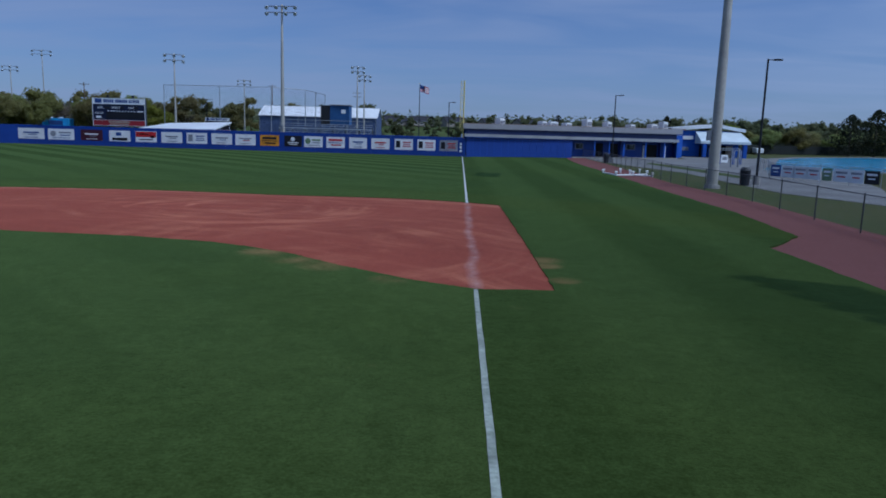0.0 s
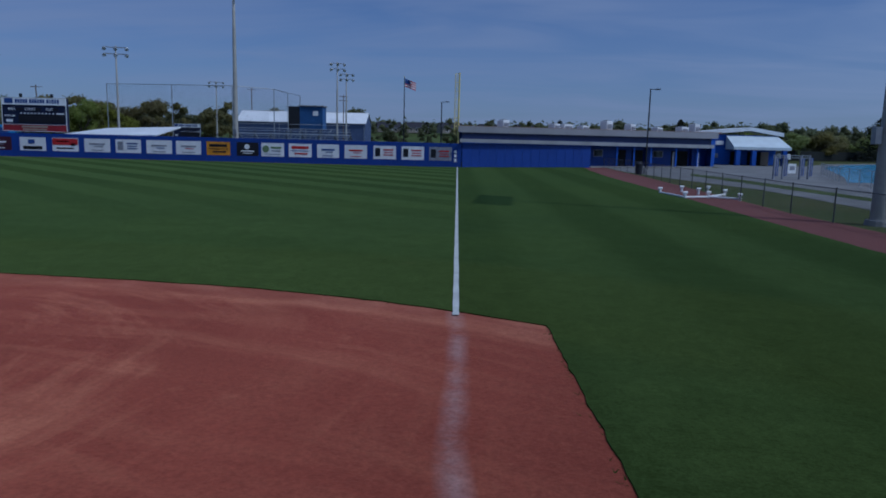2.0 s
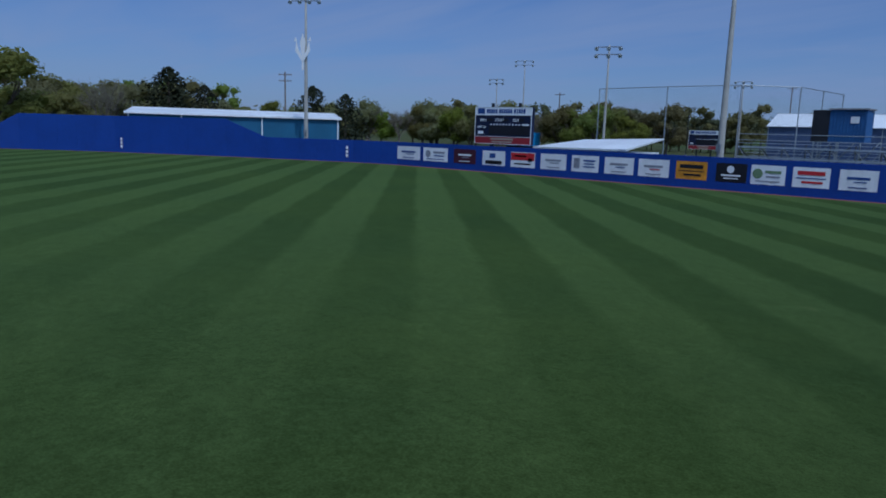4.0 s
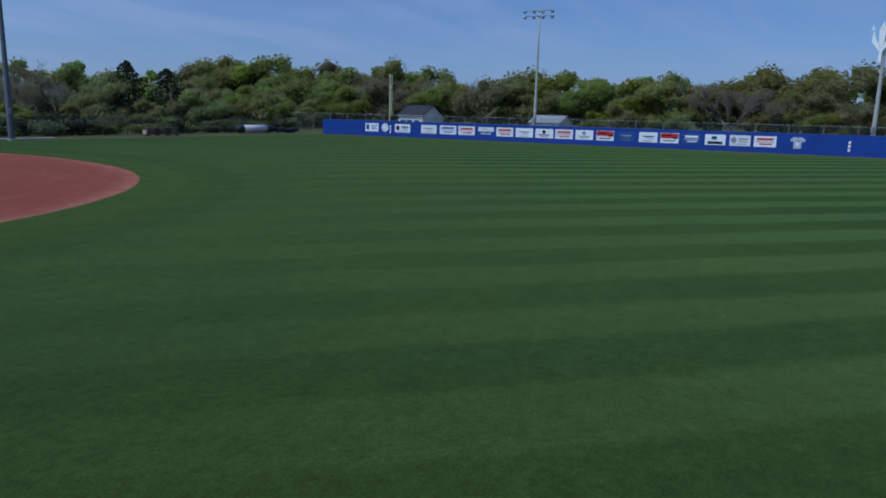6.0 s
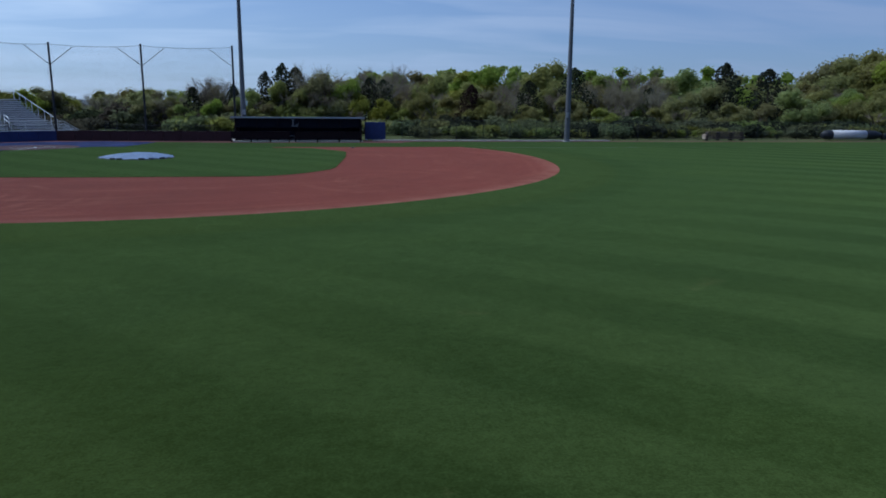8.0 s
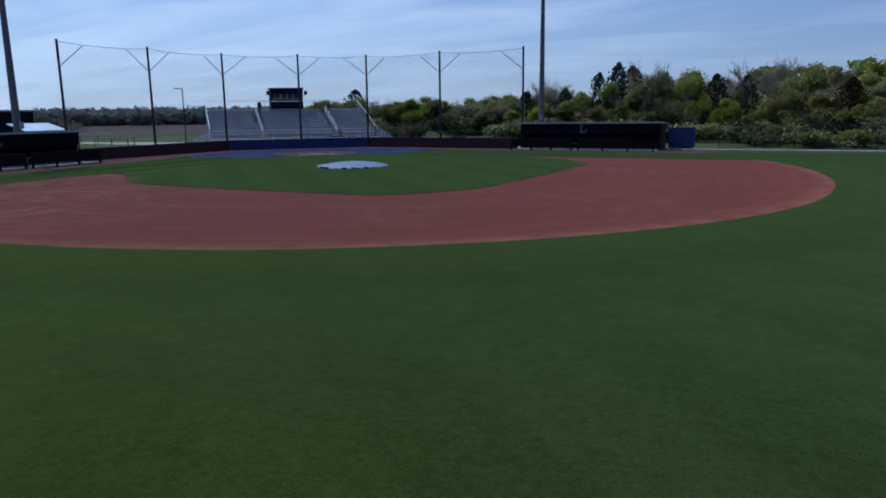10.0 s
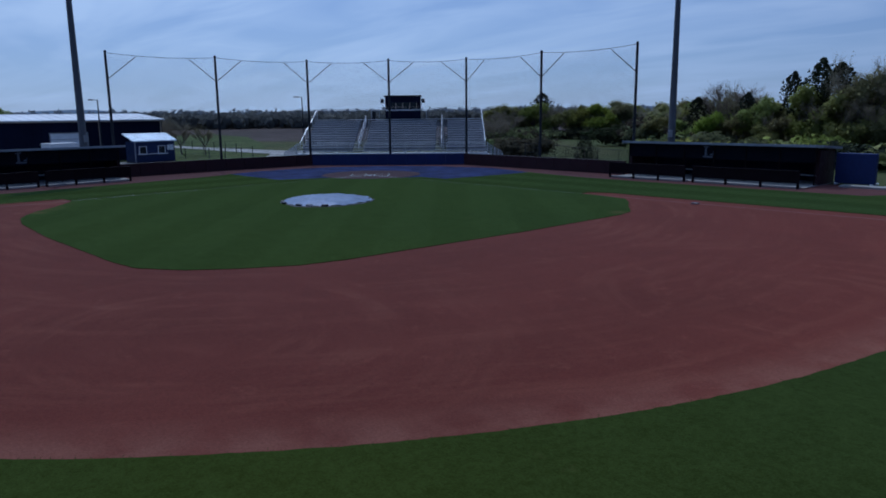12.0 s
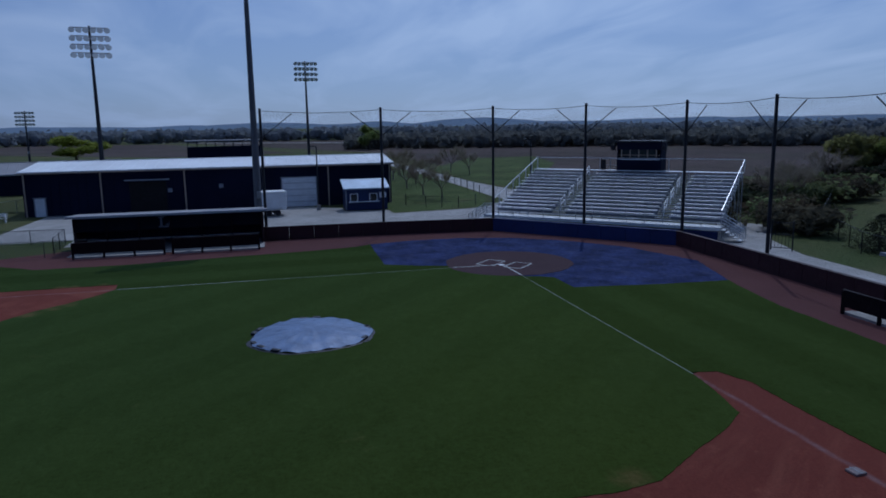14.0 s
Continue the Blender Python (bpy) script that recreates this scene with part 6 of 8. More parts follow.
    part("gable_fascia", s, WHITE, t)
    s = Shape()
    s.v = [(29.6, 115.6, 4.72), (35.9, 115.6, 5.38), (39.9, 115.6, 4.72), (29.6, 124.0, 4.72), (35.9, 124.0, 5.38), (39.9, 124.0, 4.72)]
    s.f = [(0, 3, 4, 1), (1, 4, 5, 2)]
    part("annex_roof", s, ROOF_WHITE, t)
    part("white_band", Shape().box(31.3, 115.9, 3.4, 2.8, 0.2, 0.5), WHITE, t)
    s = Shape()
    s.v = [(33.0, 115.9, 4.30), (39.3, 115.9, 4.30), (39.6, 112.6, 2.95), (32.8, 112.6, 2.95), (39.6, 112.6, 2.60), (32.8, 112.6, 2.60), (33.0, 115.9, 2.60), (39.3, 115.9, 2.60)]
    s.f = [(0, 3, 2, 1), (3, 5, 4, 2), (0, 6, 5, 3), (1, 2, 4, 7)]
    o = part("awning", s, stuff_mat("pale_awning", (0.55, 0.62, 0.66), 0.6, var=0.1), t, "pale canvas awning")
    md = o.modifiers.new("thick", "SOLIDIFY"); md.thickness = 0.04
    for x in (33.4, 35.3, 38.9):
        part("awning_pier", Shape().box(x, 112.9, 1.3, 0.5, 0.5, 2.6), BLOCKBLUE, t)
    for x, w in ((34.3, 1.2), (36.6, 1.6), (37.9, 0.9)):
        part("annex_door", Shape().box(x, 115.95, 1.15, w, 0.12, 2.3), SHADE if w > 1 else BRICKISH, t)
    part("annex_sign", Shape().box(31.4, 115.93, 1.5, 1.5, 0.1, 0.7), GREYPRINT, t)
    for ob in t.children_recursive:
        if ob not in main:
            restand(ob, set_back)


field_house()


def roof_unit(x, y, w, d, h):
    t = thing("rooftop_unit", "white rooftop air-conditioning unit", "air conditioner", "rooftop units")
    soften(part("casing", Shape().box(0, 0, h / 2, w, d, h), BANNER, t), 0.04, 1)
    part("grille", Shape().box(0, -d / 2 - 0.01, h * 0.4, w * 0.8, 0.03, h * 0.5), GREYPRINT, t)
    part("cowl", Shape().box(0, 0, h + 0.05, w * 0.6, d * 0.6, 0.12), STEEL, t)
    place(t, *askew(x, y, 4.42), 34)


for x, w, h in ((5.1, 1.0, 1.1), (10.9, 1.0, 0.8), (12.2, 1.6, 0.75), (14.2, 1.2, 0.6), (16.9, 1.2, 1.5), (19.6, 1.0, 1.1), (22.7, 1.2, 0.7), (25.6, 1.6, 0.9), (27.0, 1.2, 1.5)):
    roof_unit(x, 111.5, w * 0.95, 1.2, h * 0.78)


# ---------- pool beyond the path ----------
def pool():
    s = Shape().slab([(34.5, 93.5), (52.0, 96.0), (90.0, 120.0), (118.0, 205.0), (108.0, 207.0), (78.0, 176.0), (62.0, 152.0), (40.5, 105.0)], -0.06, -0.03)
    single("pool_water", s, WATER, "turquoise blue pool water", "pool", kind="structure")


pool()
chain_fence("chain_link_fence", [(25.7, 71.4), (29.0, 61.2), (33.0, 50.0), (52.0, 40.5)], 1.3, 2.6, "chain-link fence round the pool hung with banners", CHAIN, STEEL, True, "fences")
chain_fence("chain_link_fence", [(25.7, 71.4), (30.0, 82.0), (33.0, 92.0), (42.0, 113.0)], 1.3, 3.4, "chain-link fence round the pool", CHAIN, STEEL, True, "fences")
chain_fence("chain_link_fence", [(60.0, 190.0), (80.0, 215.0), (190.0, 290.0)], 3.2, 6.0, "dark chain-link fence behind the pool", CHAIN_DARK, DARKMETAL, True, "fences")


def pool_banner(f, w, mat, label):
    a, b = Vector((25.7, 71.4)), Vector((29.0, 61.2))
    d = (b - a).normalized()
    p = a + d * f
    t = thing("fence_banner", label, "banner", "banners on the pool fence")
    part("sheet", Shape().box(0, 0, 0.66, w, 0.02, 0.95), mat, t)
    part("print_bar", Shape().box(0, -0.016, 0.86, w * 0.7, 0.01, 0.16), GREYPRINT if mat is BANNER else BANNER, t)
    part("print_bar", Shape().box(0, -0.016, 0.56, w * 0.5, 0.01, 0.10), RED if mat is BANNER else BANNER, t)
    place(t, p.x - 0.07, p.y - 0.05, 0, math.degrees(math.atan2(d.y, d.x)))


for i, (w, mat) in enumerate(((1.1, BLUEPRINT), (1.4, BANNER), (1.5, BANNER), (1.4, BANNER), (0.9, GREEN_P), (1.5, BANNER), (1.3, BANNER), (1.2, BLACK))):
    pool_banner(0.7 + i * 1.33, w, mat, "printed vinyl banner tied to the pool fence")


def litter_bin(x, y):
    t = thing("litter_bin", "dark grey litter bin beside the path", "litter bin", "litter bins")
    soften(part("body", Shape().tube((0, 0, -0.06), (0, 0, 0.95), 0.30, 0.36, 14), DARKMETAL, t), 0.02, 1)
    part("lid", Shape().tube((0, 0, 0.95), (0, 0, 1.12), 0.38, 0.20, 14), DARKMETAL, t)
    place(t, x, y)


litter_bin(19.9, 62.0)
litter_bin(19.2, 60.2)
litter_bin(17.9, 100.5)


def gate_frames():
    t = thing("entry_gate", "row of tall metal entry gates with hanging panels by the pool", "gate")
    for i, x in enumerate((0, 1.2, 3.6, 4.8)):
        part("gate_post", Shape().box(x, 0, 1.1, 0.16, 0.16, 2.3), GREYPRINT, t)
        part("gate_panel", Shape().box(x + 0.35, 0.02, 1.15, 0.45, 0.05, 1.7), BLUEPRINT, t)
        part("gate_edge", Shape().box(x + 0.35, -0.02, 1.15, 0.12, 0.05, 1.6), GREYPRINT, t)
    for z in (2.0, 2.2):
        part("gate_bar", Shape().box(2.4, 0, z, 5.2, 0.06, 0.06), STEEL, t)
    part("gate_sign", Shape().box(2.4, -0.03, 1.0, 1.1, 0.05, 0.9), BANNER, t)
    part("gate_sign_print", Shape().box(2.4, -0.06, 1.05, 0.7, 0.02, 0.4), GREYPRINT, t)
    place(t, 29.1, 96.0, -0.05, 28)


gate_frames()


def pipe_frame():
    """A white pipe frame lying on the track: two long runs with short legs standing up."""
    t = thing("pipe_frame", "white plastic pipe frame with stub legs lying on the track", "pipe frame")
    near = [(11.9, 68.9), (12.0, 67.4), (13.5, 68.2), (14.75, 67.1)]
    far = [(11.7, 71.0), (13.6, 73.1), (14.0, 71.3), (15.4, 73.7), (15.2, 70.4)]
    for run in (near, [far[0], near[0]], [near[2], far[4]]):
        part("long_pipe", Shape().pipe([(x, y, 0.04) for x, y in run], 0.055, 8), WHITE, t)
    for x, y in near[1:] + far:
        part("leg", Shape().tube((x, y, -0.05), (x, y, 0.27), 0.07, None, 10), WHITE, t)
        part("elbow", Shape().tube((x - 0.11, y, 0.27), (x + 0.11, y, 0.27), 0.08, None, 10), WHITE, t)


pipe_frame()


# ---------- behind the right-field wall ----------
def white_dugout(x0, x1, y, d):
    t = thing("white_roofed_dugout", "low dugout with a broad white metal roof on the next field", "dugout", "white-roofed dugouts")
    w = x1 - x0
    part("wall", Shape().box(w / 2, d / 2, 1.15, w - 0.6, d - 0.6, 2.3), BANNER, t)
    s = Shape()
    s.v = [(0, 0, 2.35), (w, 0, 2.45), (w, d, 3.6), (w * 0.12, d, 3.2), (0, 0, 2.52), (w, 0, 2.62), (w, d, 3.78), (w * 0.12, d, 3.38)]
    s.f = [(0, 3, 2, 1), (4, 5, 6, 7), (0, 1, 5, 4), (1, 2, 6, 5), (2, 3, 7, 6), (3, 0, 4, 7)]
    part("roof", s, ROOF_WHITE, t)
    place(t, x0, y, 0)


white_dugout(-47.3, -36.2, 115.0, 8.0)


def far_stand_right():
    t = thing("bleachers", "steel bleachers seen from behind with a blue press box on top", "bleachers")
    x0, x1, y0 = -29.5, -14.5, 126.0
    for i in range(9):
        part("seat_plank", Shape().box((x0 + x1) / 2, y0 + 0.3 + i * 0.7, 3.6 - 0.33 * i, x1 - x0, 0.3, 0.06), ALU, t)
    for i in range(8):
        x = x0 + (x1 - x0) * i / 7
        s = Shape()
        s.tube((x, y0, 0), (x, y0, 3.6), 0.07, None, 6).tube((x, y0, 3.3), (x, y0 + 6, 0.7), 0.07, None, 6).tube((x, y0, 0.2), (x, y0 + 2.5, 2.2), 0.05, None, 6).tube((x, y0 + 2.5, 0), (x, y0 + 2.5, 2.3), 0.05, None, 6)
        part("frame", s, POST_DARK, t)
        if i < 7:
            xn = x0 + (x1 - x0) * (i + 1) / 7
            part("cross_brace", Shape().tube((x, y0, 0.3), (xn, y0, 3.2), 0.04, None, 5).tube((xn, y0, 0.3), (x, y0, 3.2), 0.04, None, 5), STEEL, t)
    for z in (2.2, 3.2):
        part("back_board", Shape().box((x0 + x1) / 2, y0 - 0.05, z, x1 - x0, 0.05, 0.16), ALU, t)
    for z in (3.9, 4.5):
        part("guard_rail", Shape().tube((x0, y0, z), (x1, y0, z), 0.04, None, 6), STEEL, t)
    part("press_room", Shape().box(-19.8, y0 + 1.6, 5.45, 3.1, 2.6, 3.0), stuff_mat("blue_siding", (0.035, 0.10, 0.26), 0.55), t, "blue ribbed press room")
    r = Shape()
    part("stair_screen", Shape().box(-22.1, y0 + 1.0, 5.4, 1.5, 1.4, 3.0), DARKMETAL, t, "dark screen round the press room stair")
    for i in range(11):
        r.box(-21.25 + i * 0.29, y0 + 0.28, 5.45, 0.05, 0.04, 2.9)
    part("press_ribs", r, stuff_mat("blue_rib", (0.03, 0.085, 0.22), 0.55), t)
    part("press_roof", Shape().box(-19.8, y0 + 1.6, 7.0, 3.4, 3.0, 0.12), GREYROOF, t)
    part("press_window", Shape().box(-19.2, y0 + 0.26, 6.0, 0.7, 0.05, 0.6), BANNER, t)
    for x in (-22.6, -20.6, -18.6):
        part("press_leg", Shape().tube((x, y0 + 0.5, 0), (x, y0 + 0.5, 4.0), 0.09, None, 6).tube((x, y0 + 0.5, 2.0), (x + 1.6, y0 + 0.5, 4.0), 0.06, None, 6), STEEL, t)


far_stand_right()
gable_shed("white_roofed_building", "long blue-grey building with a white metal roof beyond the next field", 36.0, 14.0, 7.2, 10.3, stuff_mat("slate_blue_siding", (0.07, 0.10, 0.20), 0.6), ROOF_WHITE, pose(-62.0, 230.0, 0), (0.2, 12.0, 24.0, 35.8), "", STEEL)
chain_fence("ball_net", [(-52.3, 136.4), (-42.0, 134.9), (-33.0, 134.6), (-28.3, 140.0), (-27.6, 155.0)], 10.0, 9.5, "tall ball net on steel posts behind the next field", NETTING, STEEL, True, "", 0.07)
chain_fence("chain_link_fence", [(-60.0, 122.0), (-14.0, 124.0)], 1.3, 3.0, "low chain-link fence on the next field", CHAIN, STEEL, True, "fences")


def flagpole(x, y, h):
    t = thing("flagpole", "dark flagpole with a small red, white and blue flag", "flagpole")
    part("pole", Shape().tube((0, 0, 0), (0, 0, h), 0.07, 0.045, 8), DARKMETAL, t)
    part("finial", Shape().tube((0, 0, h), (0, 0, h + 0.12), 0.06, 0.02, 8), YELLOW, t)
    for k in range(7):
        s = Shape()
        for i in range(8):
            for z in (k / 7, (k + 1) / 7):
                s.v.append((0.08 + 0.17 * i, 0.10 * math.sin(i * 1.1), h - 1.0 + 0.85 * z - 0.06 * i))
        s.f = [(2 * i, 2 * i + 2, 2 * i + 3, 2 * i + 1) for i in range(7)]
        o = part("stripe", s, FLAGRED if k % 2 == 0 else BANNER, t)
        md = o.modifiers.new("thick", "SOLIDIFY"); md.thickness = 0.012
    s = Shape()
    for i in range(4):
        for z in (3 / 7, 1):
            s.v.append((0.08 + 0.17 * i, 0.10 * math.sin(i * 1.1) - 0.02, h - 1.0 + 0.85 * z - 0.06 * i))
    s.f = [(2 * i, 2 * i + 2, 2 * i + 3, 2 * i + 1) for i in range(3)]
    o = part("canton", s, BLUEPRINT, t)
    md = o.modifiers.new("thick", "SOLIDIFY"); md.thickness = 0.02
    place(t, x, y)


flagpole(-6.1, 110.2, 9.6)


def shipping_box(x, y):
    t = thing("concession_trailer", "bright sky-blue wrapped concession trailer", "trailer")
    soften(part("body", Shape().box(0, 0, 2.6, 7.0, 2.6, 2.9), SKYBLUE, t), 0.1, 2)
    part("hatch", Shape().box(0.6, -1.33, 3.0, 3.2, 0.06, 1.0), BLUEPRINT, t)
    part("roof_vents", Shape().box(-1.5, 0, 4.15, 1.2, 1.0, 0.3).box(1.2, 0, 4.12, 0.8, 0.8, 0.24), BANNER, t)
    for x2 in (-1.2, 1.2):
        part("wheel", Shape().tube((x2, -1.32, 0.42), (x2, -1.05, 0.42), 0.42, None, 14), BLACK, t)
    part("chassis", Shape().box(0, 0, 0.95, 6.8, 2.2, 0.4), DARKMETAL, t)
    place(t, x, y, 0, 4)


shipping_box(-95.4, 178.0)

# metal shed behind centre field, ridge running away to the left
gable_shed("metal_shed", "teal-blue metal shed with a white low-pitched roof and white trim", 28.0, 16.0, 5.1, 5.85, TEAL, ROOF_WHITE, pose(-97.0, 92.8, 0, 0, 0, 59.0), (0.2, 6.8, 17.3, 27.8))
utility_pole(-112.0, 128.0, 13.5, 40, 2)
utility_pole(-60.5, 240.0, 17.0, 10, 1)
utility_pole(-94.6, 190.0, 13.2, 10, 1)
utility_pole(-32.0, 230.0, 15.0, 10, 2)
trident(-80.5, 109.0, 10.9, 25)
trident(-110.9, 69.6, 10.7, 75)


# ---------- left-field foul corner ----------
def field_roller():
    t = thing("tarp_roller", "long white tarp roller tube with a dark tarp on the grass", "tarp roller")
    part("tube", Shape().tube((2.2, 0, 0.72), (7.6, 0, 0.72), 0.62, None, 20), stuff_mat("grey_white_tube", (0.50, 0.49, 0.52), 0.6), t, "", True)
    for xa, xb, ra, rb in ((7.6, 8.4, 0.66, 0.62), (8.4, 9.0, 0.62, 0.30), (2.2, 0.6, 0.66, 0.60), (0.6, -0.6, 0.60, 0.25)):
        part("rolled_tarp", Shape().tube((xa, 0, 0.70), (xb, 0, 0.70 if ra > 0.62 else 0.6), ra, rb, 14), TARP_BLACK, t)
    for i in range(4):
        part("tarp_fold", Shape().tube((-0.4 - i * 1.3, 0.3, 0.45 + 0.1 * math.sin(i * 2)), (-1.8 - i * 1.3, 0.3, 0.45 + 0.1 * math.sin(i * 2 + 2)), 0.45, 0.38, 9), DARKMETAL, t)
    place(t, -103.0, -18.3, 0, 2)


field_roller()


def timber_stack(x, y):
    t = thing("bench_stack", "dark stacked benches beside the fence", "benches")
    for i in range(4):
        part("bench_plank", Shape().box(0, 0, 0.25 + 0.27 * i, 5.6 - 0.2 * i, 0.9 - 0.12 * i, 0.13), WOOD, t)
    for sx in (-2.5, -0.9, 0.9, 2.5):
        part("bench_leg", Shape().box(sx, 0, 0.5, 0.1, 0.8, 1.0), DARKMETAL, t)
    part("end_board", Shape().box(2.85, 0, 0.5, 0.1, 0.8, 0.6), BRICKISH, t)
    place(t, x, y, 0, 0)


timber_stack(-78.6, -16.4)


def ball_machine_box(x, y):
    t = thing("storage_box", "dark blue square padded screen beside the dugout", "screen")
    soften(part("pad", Shape().box(0, 0, 1.1, 2.5, 0.5, 2.1), PAD_BLUE, t), 0.05, 2)
    part("foot", Shape().box(-1.1, -0.3, 0.06, 0.2, 1.4, 0.12), BANNER, t)
    part("foot", Shape().box(1.1, -0.3, 0.06, 0.2, 1.4, 0.12), BANNER, t)
    place(t, x, y)


ball_machine_box(-32.6, -16.4)
s = Shape().slab([(-62.0, -15.6), (-32.2, -15.6), (-32.2, -14.45), (-62.0, -14.45)], -0.09, 0.08)
single("kerb", s, CONC, "pale concrete kerb along the foul edge", "kerb", kind="structure")


def house(x, y, w, d, h, turn, roof=SHINGLE, wall=BRICKISH, rise=2.6):
    t = gable_shed("house", "low house with a dark shingle roof among trees", w, d, h, h + rise, wall, roof, pose(x, y, 0, 0, 0, turn), (), "houses", STEEL, 50)
    for f in (0.2, 0.45, 0.75):
        fr = part("window", Shape().box(w * f, 0.0, h * 0.55, 1.4, 0.06, 1.3), BANNER, t)
        part("window_pane", Shape().box(w * f, -0.02, h * 0.55, 1.2, 0.08, 1.1), GLASS_DARK, fr)
    part("door", Shape().box(w * 0.6, -0.02, 1.05, 1.0, 0.08, 2.1), BANNER, t)
    return t


house(-134.5, -13.8, 5.8, 8.0, 3.4, 90, SHINGLE, BANNER, 2.0)
house(-134.5, 15.4, 5.8, 7.0, 2.7, 90, GREYROOF, BANNER, 1.2)
house(-121.0, -62.0, 7.0, 6.0, 4.0, 60, GREYROOF, BANNER)
for i, (x, y) in enumerate(((-62, 412), (-44, 424), (-28, 418), (-8, 410), (14, 420), (34, 414))):
    hs_ = house(x, y, 13.0, 9.0, 2.8, 5 + 7 * i, wall=stuff_mat("house_wall", (0.26, 0.23, 0.20), 0.85), rise=2.8)
    hs_.matrix_basis = pose(x, y, 7.4, 0, 0, 5 + 7 * i)


# parked cars and vans on the far car park
def parked_van(x, y, turn, mat, w=5.6, h=2.5):
    t = thing("parked_van", "white van parked far beyond the field house" if mat is BANNER else "pale car parked far beyond the field house", "van", "parked vans")
    s = Shape()
    prof = [(-w / 2, 0.4), (w / 2, 0.4), (w / 2, 1.1), (w / 2 - 0.9, 1.25), (w / 2 - 1.5, h), (-w / 2 + 0.1, h), (-w / 2, h - 0.3)]
    n = len(prof)
    s.v = [(px, -1, pz) for px, pz in prof] + [(px, 1, pz) for px, pz in prof]
    s.f = [tuple(range(n)), tuple(reversed(range(n, 2 * n)))] + [(i, n + i, n + (i + 1) % n, (i + 1) % n) for i in range(n)]
    soften(part("body", s, mat, t), 0.08, 2)
    part("windscreen", Shape().box(w / 2 - 1.15, 0, (1.25 + h) / 2, 0.1, 1.7, (h - 1.3) * 0.8), GLASS_DARK, t)
    for px in (-w / 2 + 1, w / 2 - 1):
        for py in (-1, 1):
            part("wheel", Shape().tube((px, py * 1.01, 0.36), (px, py * 0.8, 0.36), 0.36, None, 12), BLACK, t)
    place(t, x, y, 0, turn)


vr = random.Random(12)
for i in range(26):
    parked_van(vr.uniform(0, 90), vr.uniform(205, 235), vr.choice((0, 90, 180, 12)), vr.choice((BANNER, BANNER, BANNER, GREYPRINT, STEEL)), vr.uniform(4.6, 8.0), vr.uniform(1.7, 3.6))


def far_bank():
    """Grass rising gently towards the houses beyond the next field."""
    s = Shape()
    k, n = 24, 10
    for j in range(n + 1):
        f = j / n
        for i in range(k + 1):
            x = -130 + 300 * i / k
            y = 300 + 180 * f + 6 * math.sin(i * 0.6)
            s.v.append((x, y, -0.06 + 9.0 * f * f * (3 - 2 * f) + 0.4 * noise.noise(Vector((x * 0.02, y * 0.02, 1))) * f))
    for j in range(n):
        for i in range(k):
            a = j * (k + 1) + i
            s.f.append((a, a + 1, a + k + 2, a + k + 1))
    single("grass_bank", s, LAWN, "green meadow rising gently towards distant houses", "meadow", kind="structure", smooth=True)


far_bank()


def windscreen(pts, h):
    t = thing("windscreen", "dark windscreen cloth on the fence behind the pool", "screen")
    for i in range(len(pts) - 1):
        part("cloth", Shape().plate(pts[i], pts[i + 1], 0.1, h, 0.03), SCREEN_DARK, t)


windscreen([(60.0, 189.0), (80.0, 214.0), (135.0, 251.0), (190.0, 289.0)], 2.6)


def far_trailer(x, y, turn, ln):
    t = thing("freight_trailer", "long pale freight trailer parked beside the distant road", "trailer", "freight trailers")
    part("body", Shape().box(0, 0, 2.5, ln, 2.6, 2.9), STEEL, t)
    part("chassis", Shape().box(0, 0, 0.85, ln * 0.95, 2.2, 0.4), DARKMETAL, t)
    for wx in (-0.4, -0.3, 0.32):
        for wy in (-1.1, 1.1):
            part("wheel", Shape().tube((ln * wx, wy - 0.15, 0.5), (ln * wx, wy + 0.15, 0.5), 0.5, None, 12), BLACK, t)
    place(t, x, y, 0, turn)


far_trailer(304.0, -54.0, -50, 14.0)
far_trailer(232.0, -194.0, -50, 15.0)
# straight pale road along the far edge of the fields
s = Shape()
ra, rb = Vector((455.0, 92.0)), Vector((150.0, -268.0))
rn = Vector((-(rb - ra).y, (rb - ra).x)).normalized() * 5.0
s.slab([tuple(ra + rn), tuple(rb + rn), tuple(rb - rn), tuple(ra - rn)], -0.05, -0.03)
single("road", s, CONC, "pale straight country road along the far fields", "road", kind="structure")
s = Shape().slab([(142.0, -38.0), (144.0, -58.0), (110.0, -50.0), (73.0, -32.0), (52.0, -20.5), (66.0, -18.4), (80.0, -18.4), (100.0, -18.0)][::-1], -0.05, -0.044)
single("lawn", s, LAWN, "green strip of rough grass beside the road", "lawn", kind="structure")


def post_and_wire(pts):
    t = thing("wire_fence", "thin dark fence posts with wires beside the lawn", "fence", "fences")
    for i, (x, y) in enumerate(pts):
        part("post", Shape().tube((x, y, -0.1), (x, y, 1.25), 0.05, None, 6), DARKMETAL, t)
        if i:
            for z in (0.6, 1.15):
                part("wire", Shape().tube((*pts[i - 1], z), (x, y, z), 0.012, None, 4), DARKMETAL, t)


post_and_wire([(37.2, -0.8), (34.6, -2.6), (33.6, -4.2), (32.7, -5.9), (34.4, -8.4)])
post_and_wire([(46.0, -12.4), (50.0, -12.8), (54.0, -13.0), (58.0, -13.2), (62.0, -13.3), (66.0, -13.3), (70.0, -13.3)])


def corner_building():
    t = gable_shed("low_building", "low building with a grey metal roof beyond the navy building", 16.0, 10.0, 3.0, 4.4, NAVY, GREYROOF, pose(70.0, 52.0, 0, 0, 0, -80), (), "", STEEL)
    return t


corner_building()


